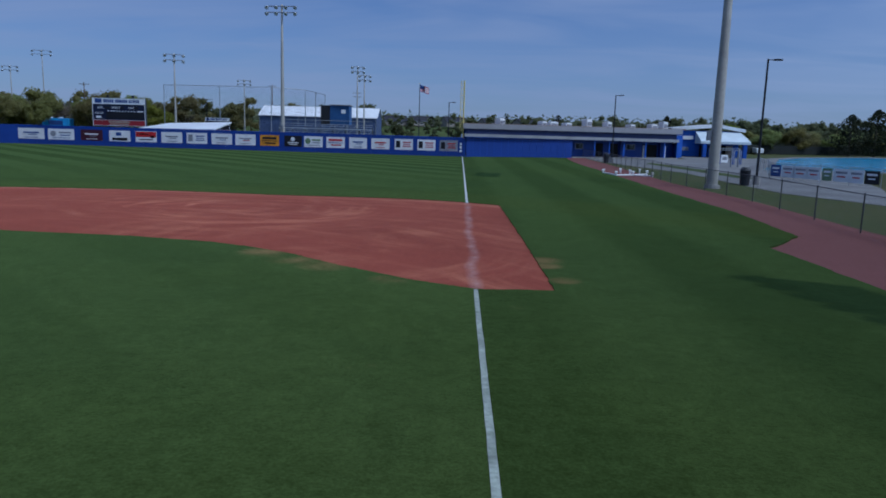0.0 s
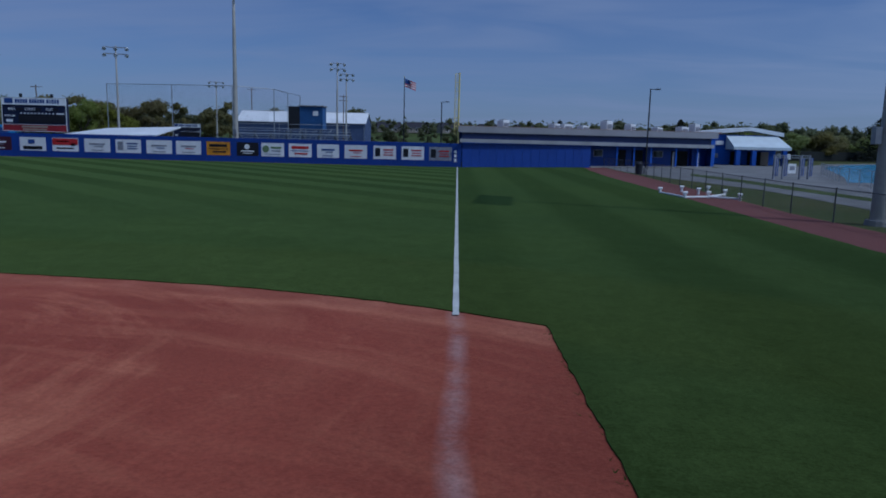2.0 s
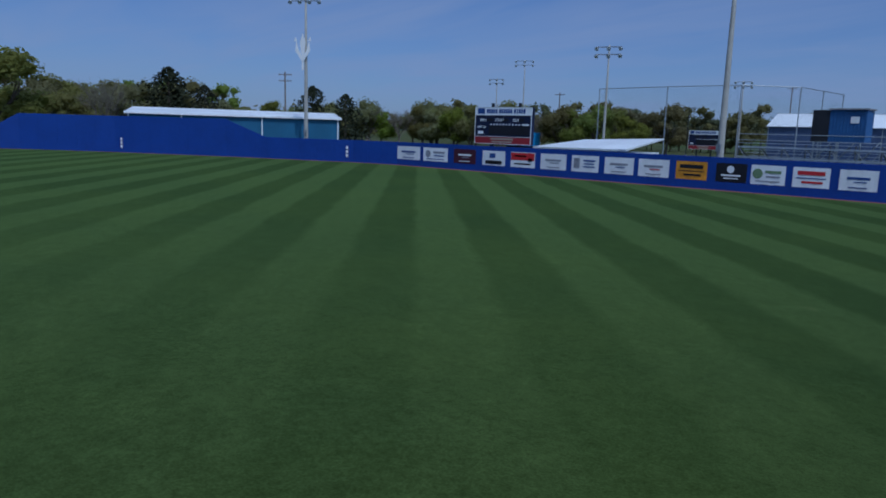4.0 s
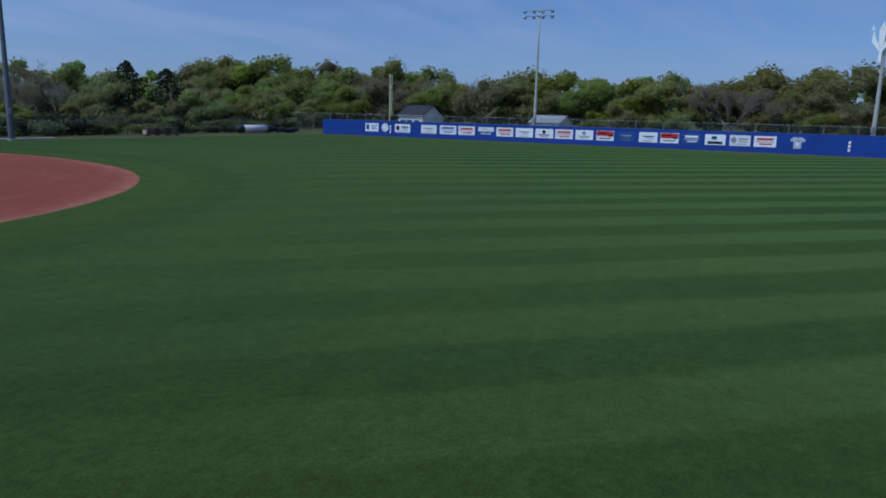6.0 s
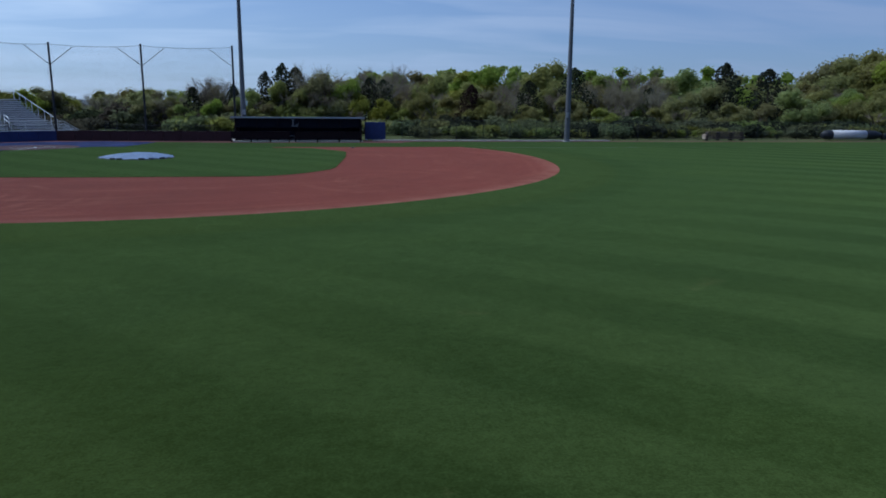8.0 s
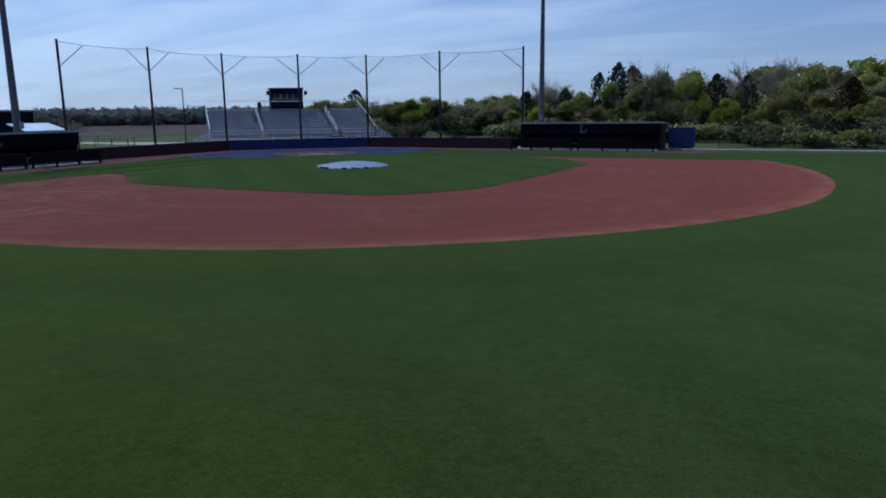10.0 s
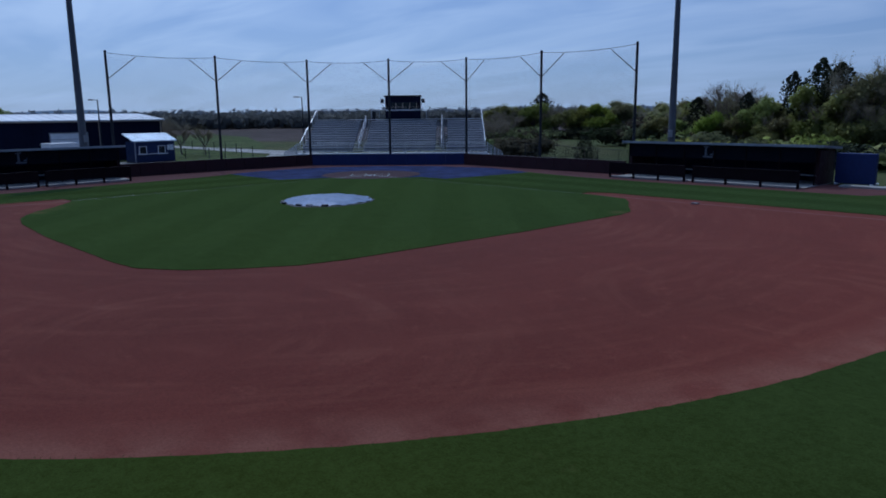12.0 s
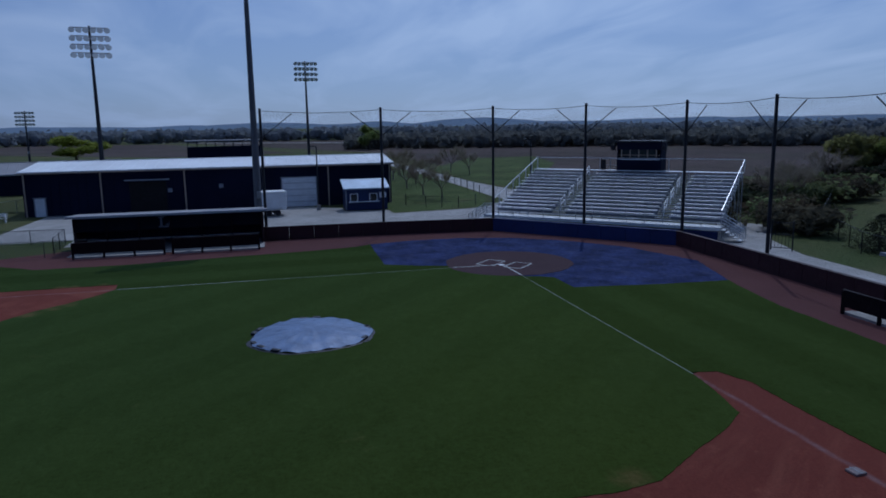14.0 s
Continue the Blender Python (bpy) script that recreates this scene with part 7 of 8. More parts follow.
def walk_gate(x, y, turn):
    t = thing("metal_gate", "dark tubular walk gate beside the stand path", "gate")
    for sx in (-0.7, 0.7):
        part("gate_post", Shape().tube((sx, 0, -0.08), (sx, 0, 2.1), 0.05, None, 8), DARKMETAL, t)
    for z in (0.15, 1.1, 1.95):
        part("gate_bar", Shape().tube((-0.65, 0, z), (0.65, 0, z), 0.03, None, 6), DARKMETAL, t)
    for k in range(5):
        part("gate_rod", Shape().tube((-0.45 + 0.225 * k, 0, 0.15), (-0.45 + 0.225 * k, 0, 1.95), 0.014, None, 5), DARKMETAL, t)
    place(t, x, y, 0, turn)


walk_gate(-1.2, -20.4, 40)


def park_bench(x, y, turn):
    t = thing("bench", "white slatted bench beside the navy building", "bench", "white benches")
    for k in range(3):
        part("seat_slat", Shape().box(0, -0.15 + 0.15 * k, 0.45, 1.8, 0.11, 0.04), WHITE, t)
    for k in range(2):
        part("back_slat", Shape().box(0, 0.26, 0.65 + 0.2 * k, 1.8, 0.04, 0.13), WHITE, t)
    for sx in (-0.75, 0.75):
        part("leg", Shape().box(sx, 0.05, 0.4, 0.06, 0.42, 0.86), WHITE, t)
    place(t, x, y, -0.05, turn)


park_bench(37.0, 41.6, -90)


# ---------- trees ----------
def crown_points(rnd, blobs):
    """A point near the skin of a random lobe, with the lobe's outward way."""
    c, r, sq = rnd.choice(blobs)
    while True:
        v = Vector((rnd.uniform(-1, 1), rnd.uniform(-1, 1), rnd.uniform(-1, 1)))
        if 0.05 < v.length < 1:
            break
    v.normalize()
    d = rnd.uniform(0.5, 1.0) ** 0.5 * rnd.uniform(0.86, 1.15)
    return c + Vector((v.x, v.y, v.z * sq)) * (r * d), v


def leaf_clump(s, rnd, p, size, out=None, loose=0.55):
    """One small torn leaf cluster: a bent pair of triangles, facing roughly outward where a way is given."""
    g = Vector((rnd.gauss(0, 1), rnd.gauss(0, 1), rnd.gauss(0, 1)))
    n = (out + g * loose).normalized() if out is not None else g.normalized()
    a = n.cross(Vector((rnd.gauss(0, 1), rnd.gauss(0, 1), rnd.gauss(0, 1)))).normalized()
    b = n.cross(a)
    k = len(s.v)
    s.v += [tuple(p - a * size), tuple(p - b * size * rnd.uniform(0.4, 0.8) - n * size * 0.25), tuple(p + a * size * rnd.uniform(0.7, 1.2)), tuple(p + b * size * rnd.uniform(0.4, 0.8) - n * size * 0.25)]
    s.f += [(k, k + 1, k + 2), (k, k + 2, k + 3)]


def lump(s, rnd, c, r, sq):
    """A rough mass of inner foliage that the outer leaves stand on."""
    k, n = len(s.v), 6
    s.v.append((c.x, c.y, c.z + r * sq))
    for z in (0.55, -0.1, -0.7):
        w = math.sqrt(1 - z * z)
        for i in range(n):
            a = 6.283 * i / n + z
            q = r * rnd.uniform(0.75, 1.15)
            s.v.append((c.x + q * w * math.cos(a), c.y + q * w * math.sin(a), c.z + q * z * sq))
    s.v.append((c.x, c.y, c.z - r * sq))
    for i in range(n):
        j = (i + 1) % n
        s.f.append((k, k + 1 + i, k + 1 + j))
        for m in (0, 1):
            a, b = k + 1 + m * n, k + 1 + (m + 1) * n
            s.f.append((a + i, b + i, b + j, a + j))
        s.f.append((k + 1 + 2 * n + i, k + 1 + 3 * n, k + 1 + 2 * n + j))


def branch(s, rnd, p, d, ln, r, depth, tips):
    q = p + d * ln
    s.tube(p, q, r, r * 0.62, 6 if depth > 2 else 4 if depth else 3, False)
    if depth == 0:
        tips.append((q, d))
        return
    for i in range(3 if depth > 2 else rnd.choice((2, 3))):
        nd = (d + Vector((rnd.gauss(0, 0.30), rnd.gauss(0, 0.30), rnd.uniform(0.0, 0.40)))).normalized()
        branch(s, rnd, p.lerp(q, rnd.uniform(0.45, 1.0)), nd, ln * rnd.uniform(0.62, 0.84), r * 0.58, depth - 1, tips)
    tips.append((q, d))


def twig(s, rnd, p, d, ln):
    """A sliver of fine twigs at the end of a branch."""
    d = (d + Vector((rnd.gauss(0, 0.55), rnd.gauss(0, 0.55), rnd.gauss(0.1, 0.4)))).normalized()
    w = d.cross(Vector((rnd.gauss(0, 1), rnd.gauss(0, 1), rnd.gauss(0, 1)))).normalized() * rnd.uniform(0.008, 0.02)
    k = len(s.v)
    s.v += [tuple(p - w), tuple(p + w), tuple(p + d * ln)]
    s.f.append((k, k + 1, k + 2))


def deciduous(seed, h, spread, leaves, leaf, bark, label, size=0.26, bare=False):
    rnd = random.Random(seed)
    t = thing("tree", label, "tree", "trees")
    s, tips = Shape(), []
    th = h * rnd.uniform(0.20, 0.28)
    lean = Vector((rnd.gauss(0, 0.05), rnd.gauss(0, 0.05), 1)).normalized()
    top = lean * th
    s.tube((0, 0, -0.3), (0, 0, 0.3), h * 0.030, h * 0.020, 8, False)
    s.tube((0, 0, 0.3), top, h * 0.020, h * 0.016, 8, False)
    for i in range(rnd.randint(5, 6)):
        a = 6.283 * i / 5 + rnd.uniform(-0.5, 0.5)
        d = Vector((math.cos(a), math.sin(a), rnd.uniform(0.8, 2.4))).normalized()
        branch(s, rnd, top * rnd.uniform(0.75, 1.0), d, h * rnd.uniform(0.20, 0.28), h * (0.0075 if bare else 0.011), 4 if bare else 1, tips)
    part("trunk", s, bark, t)
    c = Shape()
    if bare:
        for i in range(leaves):
            q, d = rnd.choice(tips)
            twig(c, rnd, q - d * rnd.uniform(0, 0.09) * h, d, h * rnd.uniform(0.05, 0.12))
        for i in range(leaves // 12):
            q, d = rnd.choice(tips)
            leaf_clump(c, rnd, q + Vector((rnd.gauss(0, 0.25), rnd.gauss(0, 0.25), rnd.gauss(0, 0.25))), size * 0.7)
    else:
        # the crown: several overlapping lobes round a common middle, leaves facing out
        middle = Vector((0, 0, h * 0.52))
        blobs = []
        for i in range(28):
            a, z = 2.4 * i + rnd.gauss(0, 0.3), -0.95 + 1.95 * ((i * 11) % 28 + rnd.random()) / 28
            w = math.sqrt(max(0.05, 1 - z * z)) * rnd.uniform(0.75, 1.0)
            blobs.append((Vector((math.cos(a) * w * spread * h * 0.29, math.sin(a) * w * spread * h * 0.29, h * (0.55 + 0.30 * z))), h * rnd.uniform(0.10, 0.16), rnd.uniform(0.85, 1.0)))
        for q, r, sq in blobs:
            lump(c, rnd, q, r * 0.64, sq)
        n = 0
        while n < leaves:
            p, v = crown_points(rnd, blobs)
            far = p - middle
            # leave out most of the leaves that lie deep inside other lobes
            deep = sum(1 for q, r, sq in blobs if (p - q).length < r * 0.72)
            if deep and rnd.random() < 0.8:
                continue
            n += 1
            leaf_clump(c, rnd, p, size * rnd.uniform(0.6, 1.3), (v * 0.6 + far.normalized() * 0.8 + Vector((0, 0, 0.25))).normalized())
    part("crown", c, leaf, t)
    return t


def cedar(seed, h, leaves, leaf, label, wide=0.24):
    rnd = random.Random(seed)
    t = thing("tree", label, "tree", "trees")
    part("trunk", Shape().tube((0, 0, -0.3), (0, 0, h * 0.95), h * 0.022, 0.03, 7, False), BARK, t)
    c = Shape()
    for i in range(leaves):
        z = rnd.random() ** 1.25
        a = rnd.uniform(0, 6.283)
        lump = noise.noise(Vector((math.cos(a) * 1.6, math.sin(a) * 1.6, z * 5 + seed))) + 0.6 * noise.noise(Vector((math.cos(a) * 3.5, math.sin(a) * 3.5, z * 11 + seed)))
        w = h * wide * max(0.0, 1 - z ** 2.6) ** 0.8 * (0.85 + 0.75 * lump) + 0.15
        r = w * rnd.uniform(0.4, 1.0)
        p = Vector((math.cos(a) * r, math.sin(a) * r, h * (0.06 + 0.94 * z) - 0.10 * r))
        leaf_clump(c, rnd, p, rnd.uniform(0.13, 0.30), Vector((math.cos(a), math.sin(a), 0.5)).normalized(), 0.7)
    part("crown", c, leaf, t)
    return t


def shrub(seed, h, leaves, leaf, label):
    rnd = random.Random(seed)
    t = thing("shrub", label, "shrub", "shrubs")
    s, tips = Shape(), []
    for i in range(6):
        a = rnd.uniform(0, 6.283)
        branch(s, rnd, Vector((0, 0, -0.1)), Vector((math.cos(a) * 0.7, math.sin(a) * 0.7, 1)).normalized(), h * 0.4, h * 0.02, 1, tips)
    part("stem", s, BARK, t)
    c = Shape()
    blobs = [(Vector((q.x * 1.3, q.y * 1.3, q.z * 0.85)), h * rnd.uniform(0.18, 0.32), 0.8) for q, _ in tips] + [(Vector((rnd.gauss(0, h * 0.35), rnd.gauss(0, h * 0.35), h * 0.3)), h * 0.3, 0.8) for _ in range(5)]
    for q, r, sq in blobs:
        lump(c, rnd, q, r * 0.45, sq)
    for i in range(leaves):
        p, v = crown_points(rnd, blobs)
        p.z = max(p.z, 0.05)
        leaf_clump(c, rnd, p, rnd.uniform(0.10, 0.24), (v * 0.6 + Vector((p.x, p.y, h * 0.4)).normalized() * 0.8).normalized())
    part("crown", c, leaf, t)
    return t


G_L, O_L, B_L = "broad spring-green deciduous tree in the woods", "olive-green tree in young spring leaf", "grey-brown tree still almost bare"
protos = {
    "g": [deciduous(1, 10, 1.15, 2700, LEAF_GREEN, BARK, G_L, 0.21), deciduous(2, 10, 1.3, 2700, LEAF_GREEN, BARK, G_L, 0.21), deciduous(3, 10, 1.0, 2600, LEAF_GREEN, BARK, G_L, 0.21)],
    "o": [deciduous(4, 10, 1.15, 2700, LEAF_OLIVE, BARK, O_L, 0.21), deciduous(5, 10, 1.25, 2700, LEAF_OLIVE, BARK_PALE, O_L, 0.21)],
    "b": [deciduous(6, 10, 1.1, 3400, LEAF_PALE, BARK_PALE, B_L, 0.09, True), deciduous(7, 10, 1.2, 3400, LEAF_PALE, BARK_PALE, B_L, 0.09, True)],
    "d": [cedar(8, 10, 2200, LEAF_DARK, "dark rounded evergreen cedar tree", 0.32), cedar(9, 10, 2200, LEAF_DARK, "dark rounded evergreen cedar tree", 0.38)],
    "s": [shrub(10, 3, 1100, LEAF_GREEN, "low spring-green shrub in the scrub"), shrub(11, 3, 1100, LEAF_MID, "low olive shrub in the scrub"), shrub(12, 3, 1000, LEAF_DARK, "low dark shrub in the scrub")],
    "k": [shrub(14, 3, 1500, BRUSH, "dark brown tangled brush"), shrub(16, 3, 1500, BRUSH, "dark brown tangled brush"), shrub(15, 3, 1500, LEAF_BUSH, "dense dark bush beside the gate")],
    "p": [cedar(13, 10, 3200, LEAF_PURPLE, "dark purple-leaved tree standing before the woods", 0.42)],
}
used = set()
tree_rnd = random.Random(77)


MEADOW = [(-8.0, -24.0), (0.0, -23.6), (14.0, -37.0), (22.0, -46.0), (32.0, -61.0), (29.0, -74.0), (14.0, -61.0), (-1.0, -45.0), (-7.0, -31.0)]


def in_meadow(x, y):
    inside = False
    for i, (ax, ay) in enumerate(MEADOW):
        bx, by = MEADOW[i - 1]
        if (ay > y) != (by > y) and x < ax + (bx - ax) * (y - ay) / (by - ay):
            inside = not inside
    return inside


def plant(kind, x, y, h, widen=1.0, z=-0.05):
    if in_meadow(x, y) and h > 2.7:
        return      # open grass between the scrub
    if x > -150 and (-17 < y < -3 or 10 < y < 25) and x < -120:
        return      # lawns before the two houses
    src = tree_rnd.choice(protos[kind])
    base = 3.0 if kind in "sk" else 10.0
    k = h / base
    w = k * widen * tree_rnd.uniform(0.9, 1.15)
    m = pose(x, y, z, 0, 0, tree_rnd.uniform(0, 360)) @ Matrix.Diagonal((w, w, k, 1))
    if src not in used:
        used.add(src)
        src.matrix_basis = m
    else:
        ob = copy_thing(src, Matrix())
        ob.matrix_basis = m


def spots(a, b, depth, n):
    """Places scattered in a strip from a to b, the given depth to the left of the way."""
    a, b = Vector(a), Vector(b)
    d = (b - a).normalized()
    nn = Vector((-d.y, d.x))
    for i in range(n):
        yield a.lerp(b, (i + tree_rnd.uniform(0.1, 0.9)) / n) + nn * depth * tree_rnd.random()


def belt(a, b, depth, n, kinds, h0, h1, widen=1.0):
    for p in spots(a, b, depth, n):
        plant(tree_rnd.choice(kinds), p.x, p.y, tree_rnd.uniform(h0, h1), widen)


# woods beyond left field
belt((-142, 112), (-142, 62), -16, 11, "gogoobogo", 7.5, 10.5, 1.2)
belt((-140, 62), (-142, -60), -16, 32, "goobooggo", 9.5, 12.5, 1.3)
belt((-160, 140), (-160, -80), -16, 32, "gobooobob", 13, 15.0, 1.3)
belt((-133, 100), (-134, 20), -6, 10, "ooggd", 4, 7.5, 1.2)
belt((-170, -30), (-146, -100), -22, 20, "ggobgo", 15, 20, 1.1)
# woods behind third base and the left-field line
belt((-150, -34), (-44, -34), -12, 26, "oogbgo", 4, 8.5, 1.2)
belt((-150, -48), (-22, -46), -22, 38, "obgobdbgo", 7.5, 10.5)
belt((-150, -74), (-26, -72), -24, 26, "obgbgbo", 10.5, 14.0, 1.2)
belt((-110, -24.5), (-38, -22.5), -5, 46, "sssss", 1.6, 3.4, 1.2)
belt((-120, -30), (-6, -31), -8, 40, "sssss", 2.4, 4.6, 1.3)
belt((-40, -36), (-8, -42), -12, 14, "gobgo", 4, 7)
plant("p", -48.8, -38.0, 7.4, 1.0)
plant("d", -33.5, -44.0, 8.5)
plant("d", -70.0, -52.0, 11.0)
plant("d", -96.0, -47.0, 12.0, 1.2)
plant("d", -103.0, -45.0, 11.0, 1.2)
for kind, x, y, h, w in (("d", -6.4, -46.0, 6.8, 1.0), ("d", -12.5, -46.0, 7.2, 0.9), ("d", -17.4, -46.0, 9.3, 0.9), ("d", -20.0, -46.6, 10.6, 1.0), ("d", -22.0, -46.0, 10.0, 0.9),
                         ("g", -20.4, -43.4, 8.2, 0.9), ("g", -14.6, -44.0, 7.0, 0.9), ("o", -16.4, -44.6, 6.4, 1.0), ("b", -8.2, -50.0, 9.8, 1.1), ("b", -10.6, -51.0, 9.4, 1.0),
                         ("b", -24.6, -46.0, 11.8, 0.8), ("o", -26.0, -44.0, 9.2, 0.9), ("b", -28.6, -47.0, 11.2, 1.0), ("b", -22.6, -43.0, 7.6, 1.0), ("o", -24.2, -42.4, 7.2, 1.0),
                         ("b", -27.6, -42.0, 7.6, 1.0), ("g", -30.2, -44.0, 9.0, 1.0), ("o", -10.2, -43.0, 4.8, 1.1), ("g", -5.2, -44.0, 4.4, 1.0), ("d", -26.6, -46.5, 9.0, 0.9),
                         ("b", -17.6, -43.0, 5.6, 1.2), ("o", -12.6, -43.4, 5.2, 1.2), ("b", -2.4, -52.0, 7.0, 1.0)):
    plant(kind, x, y, h, w)
# scrub beyond the stand
for x, y, h, w in ((5.6, -27.6, 3.9, 1.5), (8.6, -29.6, 3.4, 1.4), (12.6, -31.0, 3.0, 1.3), (16.5, -34.0, 3.4, 1.4), (20.0, -34.0, 3.8, 1.5), (24.0, -37.6, 4.2, 1.5), (28.0, -40.0, 4.0, 1.5), (22.0, -41.0, 4.2, 1.5)):
    plant(tree_rnd.choice("kkks"), x, y, h, w)
for x, y, h in ((20.1, -46.4, 5.6), (17.0, -48.0, 5.2), (13.0, -49.0, 5.6), (24.0, -48.5, 4.8), (9.0, -51.0, 6.0), (28.0, -50.5, 4.6)):
    plant(tree_rnd.choice("kks"), x, y, h, 1.5)
belt((2, -50), (34, -60), -8, 12, "kos", 4, 7, 1.3)
belt((-14, -38), (0, -52), -8, 8, "kkso", 3.5, 6, 1.3)
plant("g", 26.0, -57.0, 8.6, 1.2)
plant("g", 16.0, -62.0, 7.0, 1.3)
plant("o", 6.0, -60.0, 6.5, 1.3)
plant("g", -2.0, -54.0, 5.6, 1.3)
for x, y, h in ((19, -37, 5.0), (24, -42, 5.4), (10, -46, 5.6), (28, -46, 5.2), (17, -45, 5.6), (30, -52, 6.5), (12, -55, 7.0)):
    plant("b", x, y, h, 1.3)
plant("d", -3.4, -26.6, 2.6, 1.5)
belt((52, -74), (24, -84), 9, 13, "oggogob", 6.2, 7.8, 1.35)
belt((22, -76), (-8, -64), 8, 13, "ogobgo", 6.0, 7.6, 1.3)
belt((14, -64), (-4, -56), 3, 7, "kos", 3.4, 4.6, 1.4)
plant("d", 50.0, -88.0, 9.3, 1.3)
belt((52, -72), (24, -81), 3, 13, "kks", 2.6, 4.0, 1.7)
# behind centre field
plant("g", -133.5, 87.6, 16.0, 1.25)
plant("b", -130, 103, 12.8, 1.0)
plant("d", -128, 114, 13.8, 1.35)
plant("d", -127, 120.5, 11, 1.3)
plant("d", -128, 146, 12.5, 1.4)
plant("d", -123, 151, 11, 1.4)
belt((-150, 150), (-95, 186), 10, 14, "gobog", 7.5, 10.5, 1.3)
belt((-200, 125), (-70, 200), 26, 26, "gobobgo", 9, 12, 1.2)
belt((-120, 165), (-70, 185), 12, 12, "ogogb", 8, 11)
belt((66, 205), (190, 290), 10, 24, "gogogoo", 7, 10, 1.3)
plant("d", 66, 245, 11.0, 1.2)
for x, y, h in ((118, 232, 12.5), (124, 229, 14.0), (131, 226, 13.0), (137, 222, 14.5), (144, 218, 13.5), (150, 212, 14.0), (158, 206, 13.0)):
    plant("d", x, y, h, 1.35)
# small trees outside the first-base side
for x, y, h in ((59, -5.2, 5.0), (48.2, -5.3, 4.6), (44.3, -6.9, 4.4), (66, -8.0, 5), (75, -6, 5.5), (72, -11.5, 5), (86, -9, 6), (92, -20.5, 6), (84, -22, 5)):
    plant("b", x, y, h, 1.1)
plant("g", 191, 69.7, 8, 2.4)
plant("g", 228, -23.6, 10, 1.1)
for x, y, h in ((24, 395, 9), (6, 392, 8), (-16, 398, 8), (-50, 394, 10), (52, 400, 11)):
    plant("d", x, y, h * 0.8, 1.3, 6.4)


def joined_wood(name, strips, h0, h1, mat, label, clumps, size):
    """Trees too far off to pick apart, in one mesh."""
    s = Shape()
    rnd = random.Random(len(strips) * 31 + clumps)
    for a, b, depth, n in strips:
        for p in spots(a, b, depth, n):
            h = rnd.uniform(h0, h1)
            s.tube((p.x, p.y, -0.2), (p.x, p.y, h * 0.6), h * 0.022, h * 0.01, 5, False)
            blobs = []
            for i in range(16):
                al, z = rnd.uniform(0, 6.283), rnd.uniform(-0.95, 1.0)
                w = math.sqrt(max(0.05, 1 - z * z)) * rnd.uniform(0.5, 1.0) * h * 0.36
                blobs.append((Vector((p.x + math.cos(al) * w, p.y + math.sin(al) * w, h * (0.52 + 0.37 * z))), h * rnd.uniform(0.09, 0.16), 0.8))
            for q, r, sq in blobs:
                lump(s, rnd, q, r * 0.68, sq)
            for i in range(clumps):
                q, v = crown_points(rnd, blobs)
                leaf_clump(s, rnd, q, size * rnd.uniform(0.6, 1.3), (v * 0.6 + (q - Vector((p.x, p.y, h * 0.5))).normalized() * 0.8).normalized())
    single(name, s, mat, label, "woods", "", "stuff")


joined_wood("woodland", [((-178, 160), (-178, -100), -24, 30), ((-165, -60), (-150, -130), -30, 12), ((-150, -100), (-34, -98), -24, 22)], 12, 16, LEAF_GREEN, "spring-green woodland behind the nearer trees", 400, 0.46)
joined_wood("woodland", [((-178, 160), (-178, -100), -24, 22), ((-150, -100), (-34, -98), -24, 18), ((-150, 205), (-30, 262), 30, 22)], 10, 14.5, LEAF_OLIVE, "olive-brown woodland behind the nearer trees", 400, 0.46)
joined_wood("woodland", [((-150, 205), (-30, 262), 30, 24), ((-34, 300), (20, 322), 14, 8), ((20, 330), (150, 250), 40, 46), ((150, 190), (200, 120), 30, 10)], 10, 13.5, LEAF_MID, "hazy green woodland beyond the neighbouring fields", 420, 0.48)
joined_wood("woodland", [((70, 222), (200, 312), 14, 16)], 8, 11, LEAF_MID, "hazy olive woodland beyond the pool", 480, 0.55)
joined_wood("woodland", [((150, 262), (180, 250), 30, 4), ((150, 190), (200, 120), 30, 8)], 10, 14, LEAF_DARK, "dark evergreen woodland beyond the pool", 480, 0.7)


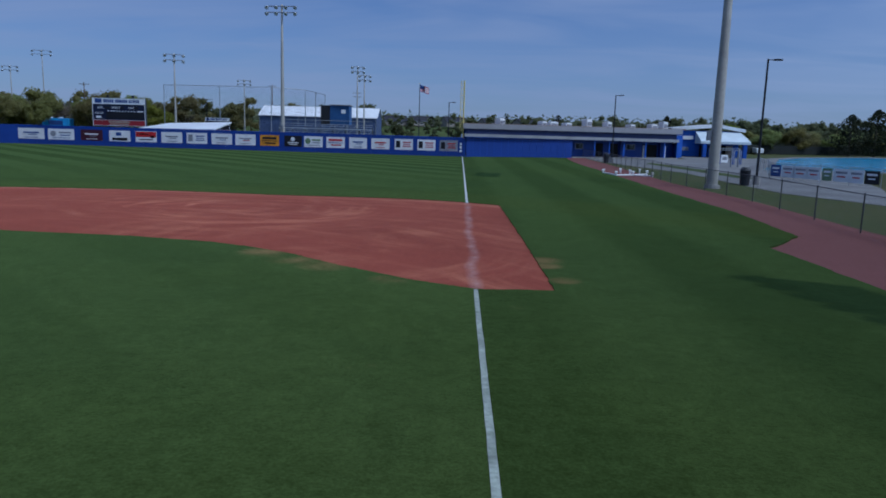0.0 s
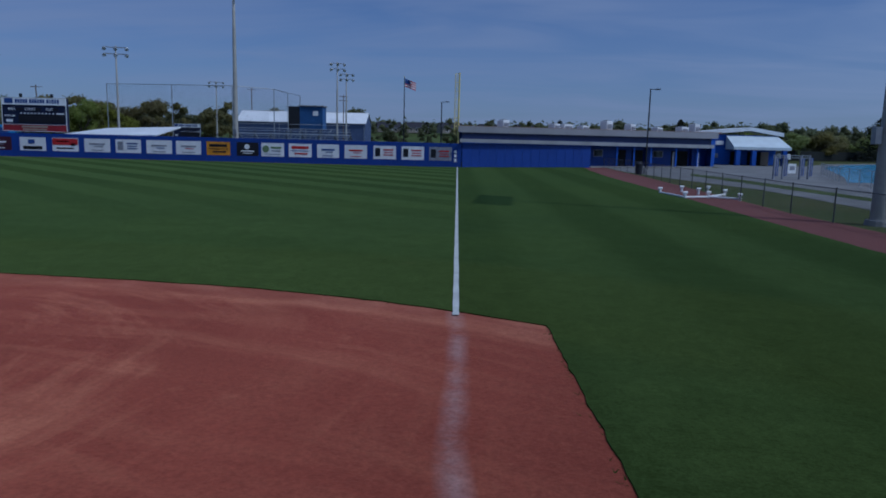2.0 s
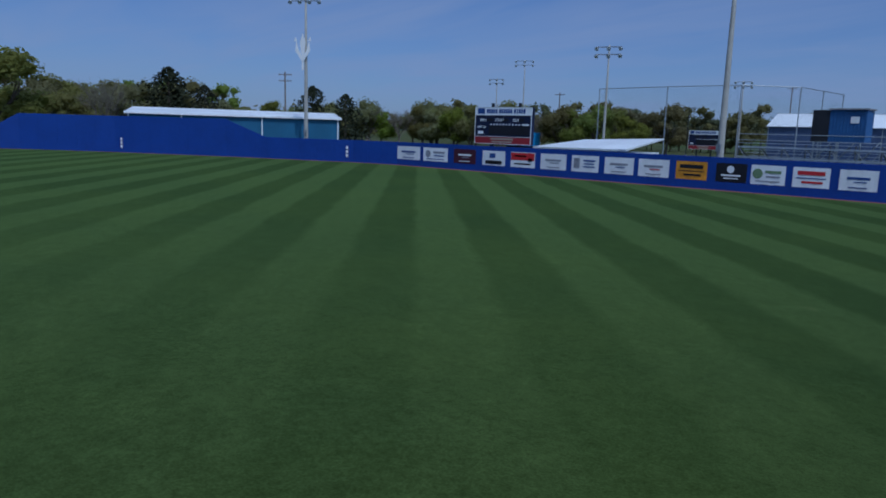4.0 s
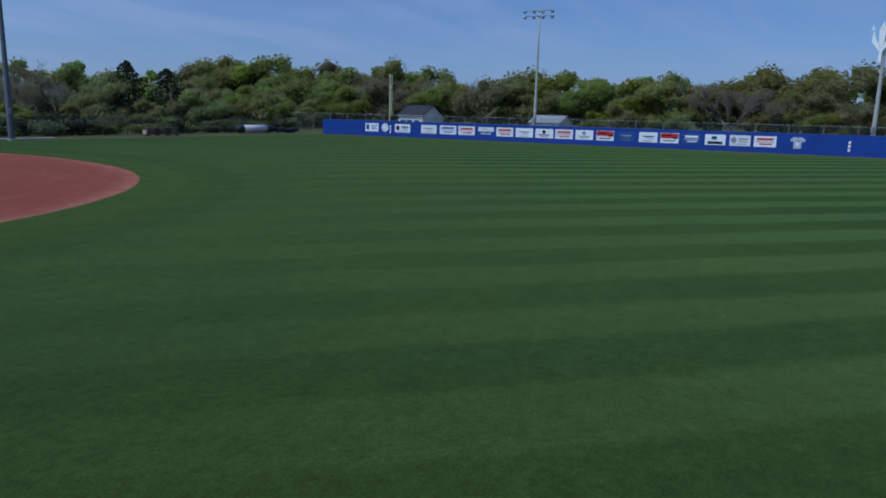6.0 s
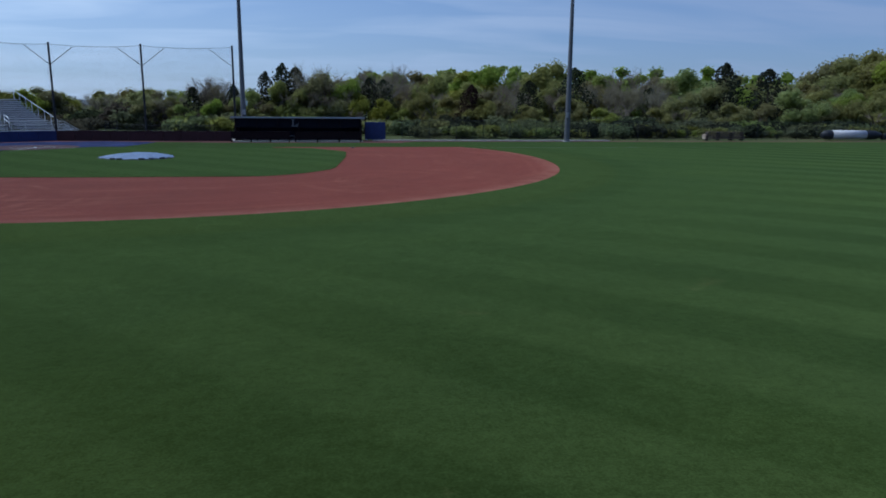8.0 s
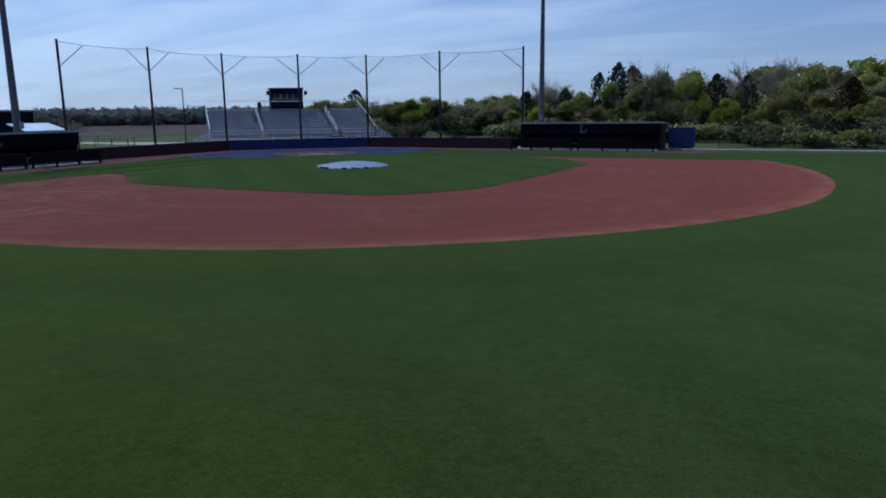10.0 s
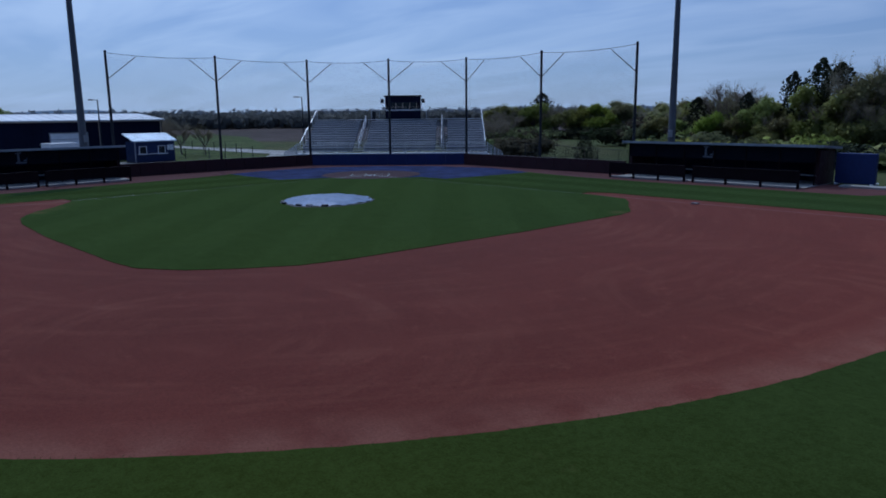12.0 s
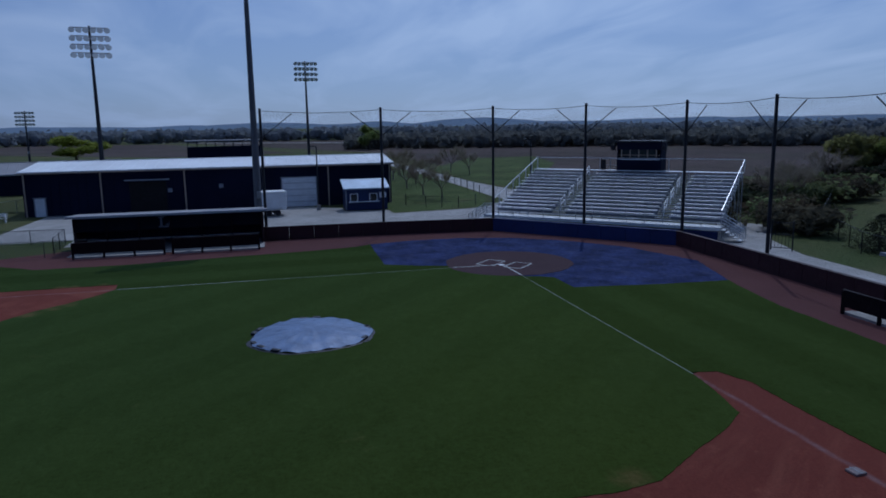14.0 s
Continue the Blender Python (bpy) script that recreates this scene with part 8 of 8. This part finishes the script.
def far_wood(name, a0, a1, dist, h0, h1, n, mat, label, size):
    """A distant belt of trees, told apart only by their tops."""
    rnd = random.Random(int(dist) + n)
    s = Shape()
    for i in range(n):
        a = radians(a0 + (a1 - a0) * rnd.random())
        r = dist * rnd.uniform(0.97, 1.12)
        c = Vector((-30 + r * math.cos(a), 20 + r * math.sin(a), 0))
        h = rnd.uniform(h0, h1)
        back = Vector((-math.cos(a) * 0.5, -math.sin(a) * 0.5, 0.8))
        for k in range(2):
            lump(s, rnd, c + Vector((rnd.gauss(0, h * 0.25), rnd.gauss(0, h * 0.25), h * rnd.uniform(0.3, 0.55))), h * 0.34, 1.0)
        for k in range(34):
            v = Vector((rnd.gauss(0, 1), rnd.gauss(0, 1), rnd.gauss(0, 1))).normalized()
            p = c + Vector((v.x * h * 0.42, v.y * h * 0.42, h * (0.52 + 0.44 * v.z))) * 1.0
            p = c + (p - c) * rnd.uniform(0.8, 1.05)
            leaf_clump(s, rnd, p, size * rnd.uniform(0.6, 1.4), (back + v * 0.5).normalized(), 0.35)
    single(name, s, mat, label, "woods", "", "stuff")


# the first two belts carry the distance haze in their leaf colour
far_wood("distant_woods", -70, 60, 470, 7, 10, 900, LEAF_FAR_HAZED, "long line of distant woods, leaves paled blue-grey for haze", 1.6)
far_wood("distant_woods", -52, -8, 272, 5.0, 7.2, 420, LEAF_SCRUB, "low belt of woods beyond the ploughed field, greyed for haze", 1.1)
far_wood("distant_woods", 60, 130, 520, 14, 21, 560, LEAF_MID, "distant belt of hazy green woods", 1.6)
far_wood("distant_woods", 130, 265, 330, 10, 15, 500, LEAF_OLIVE, "distant belt of woods behind the outfield", 1.3)
s = Shape().slab([(52, -70), (75, -40), (110, -24), (200, -20), (420, 60), (470, 30), (150, -330), (80, -180), (40, -110)][::-1], -0.065, -0.05)
single("ploughed_field", s, PLOUGH, "bare brown ploughed farm field", "field", kind="structure")
s = Shape().slab([(200, 44), (215, 4), (395, 70), (430, 150), (330, 200)], -0.065, -0.048)
single("ploughed_field", s, PLOUGH, "bare brown ploughed farm field", "field", kind="structure")


def hills():
    # the hills glow an even pale blue that stands for the haze
    m, n, l, b = nodes_of("hill_haze_glow")
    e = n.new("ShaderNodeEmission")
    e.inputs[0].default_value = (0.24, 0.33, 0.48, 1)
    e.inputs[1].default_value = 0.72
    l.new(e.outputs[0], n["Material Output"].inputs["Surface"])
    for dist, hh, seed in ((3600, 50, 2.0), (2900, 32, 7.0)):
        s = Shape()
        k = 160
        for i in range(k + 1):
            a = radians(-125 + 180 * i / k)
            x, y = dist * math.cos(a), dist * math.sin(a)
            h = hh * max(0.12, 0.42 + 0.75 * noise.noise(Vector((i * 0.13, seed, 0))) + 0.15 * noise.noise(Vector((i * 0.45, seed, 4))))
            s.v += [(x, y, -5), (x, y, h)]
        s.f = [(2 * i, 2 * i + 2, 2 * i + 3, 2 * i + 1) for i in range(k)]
        single("distant_hills", s, m, "line of distant hills, glowing pale blue for haze", "hills", "", "structure")


hills()
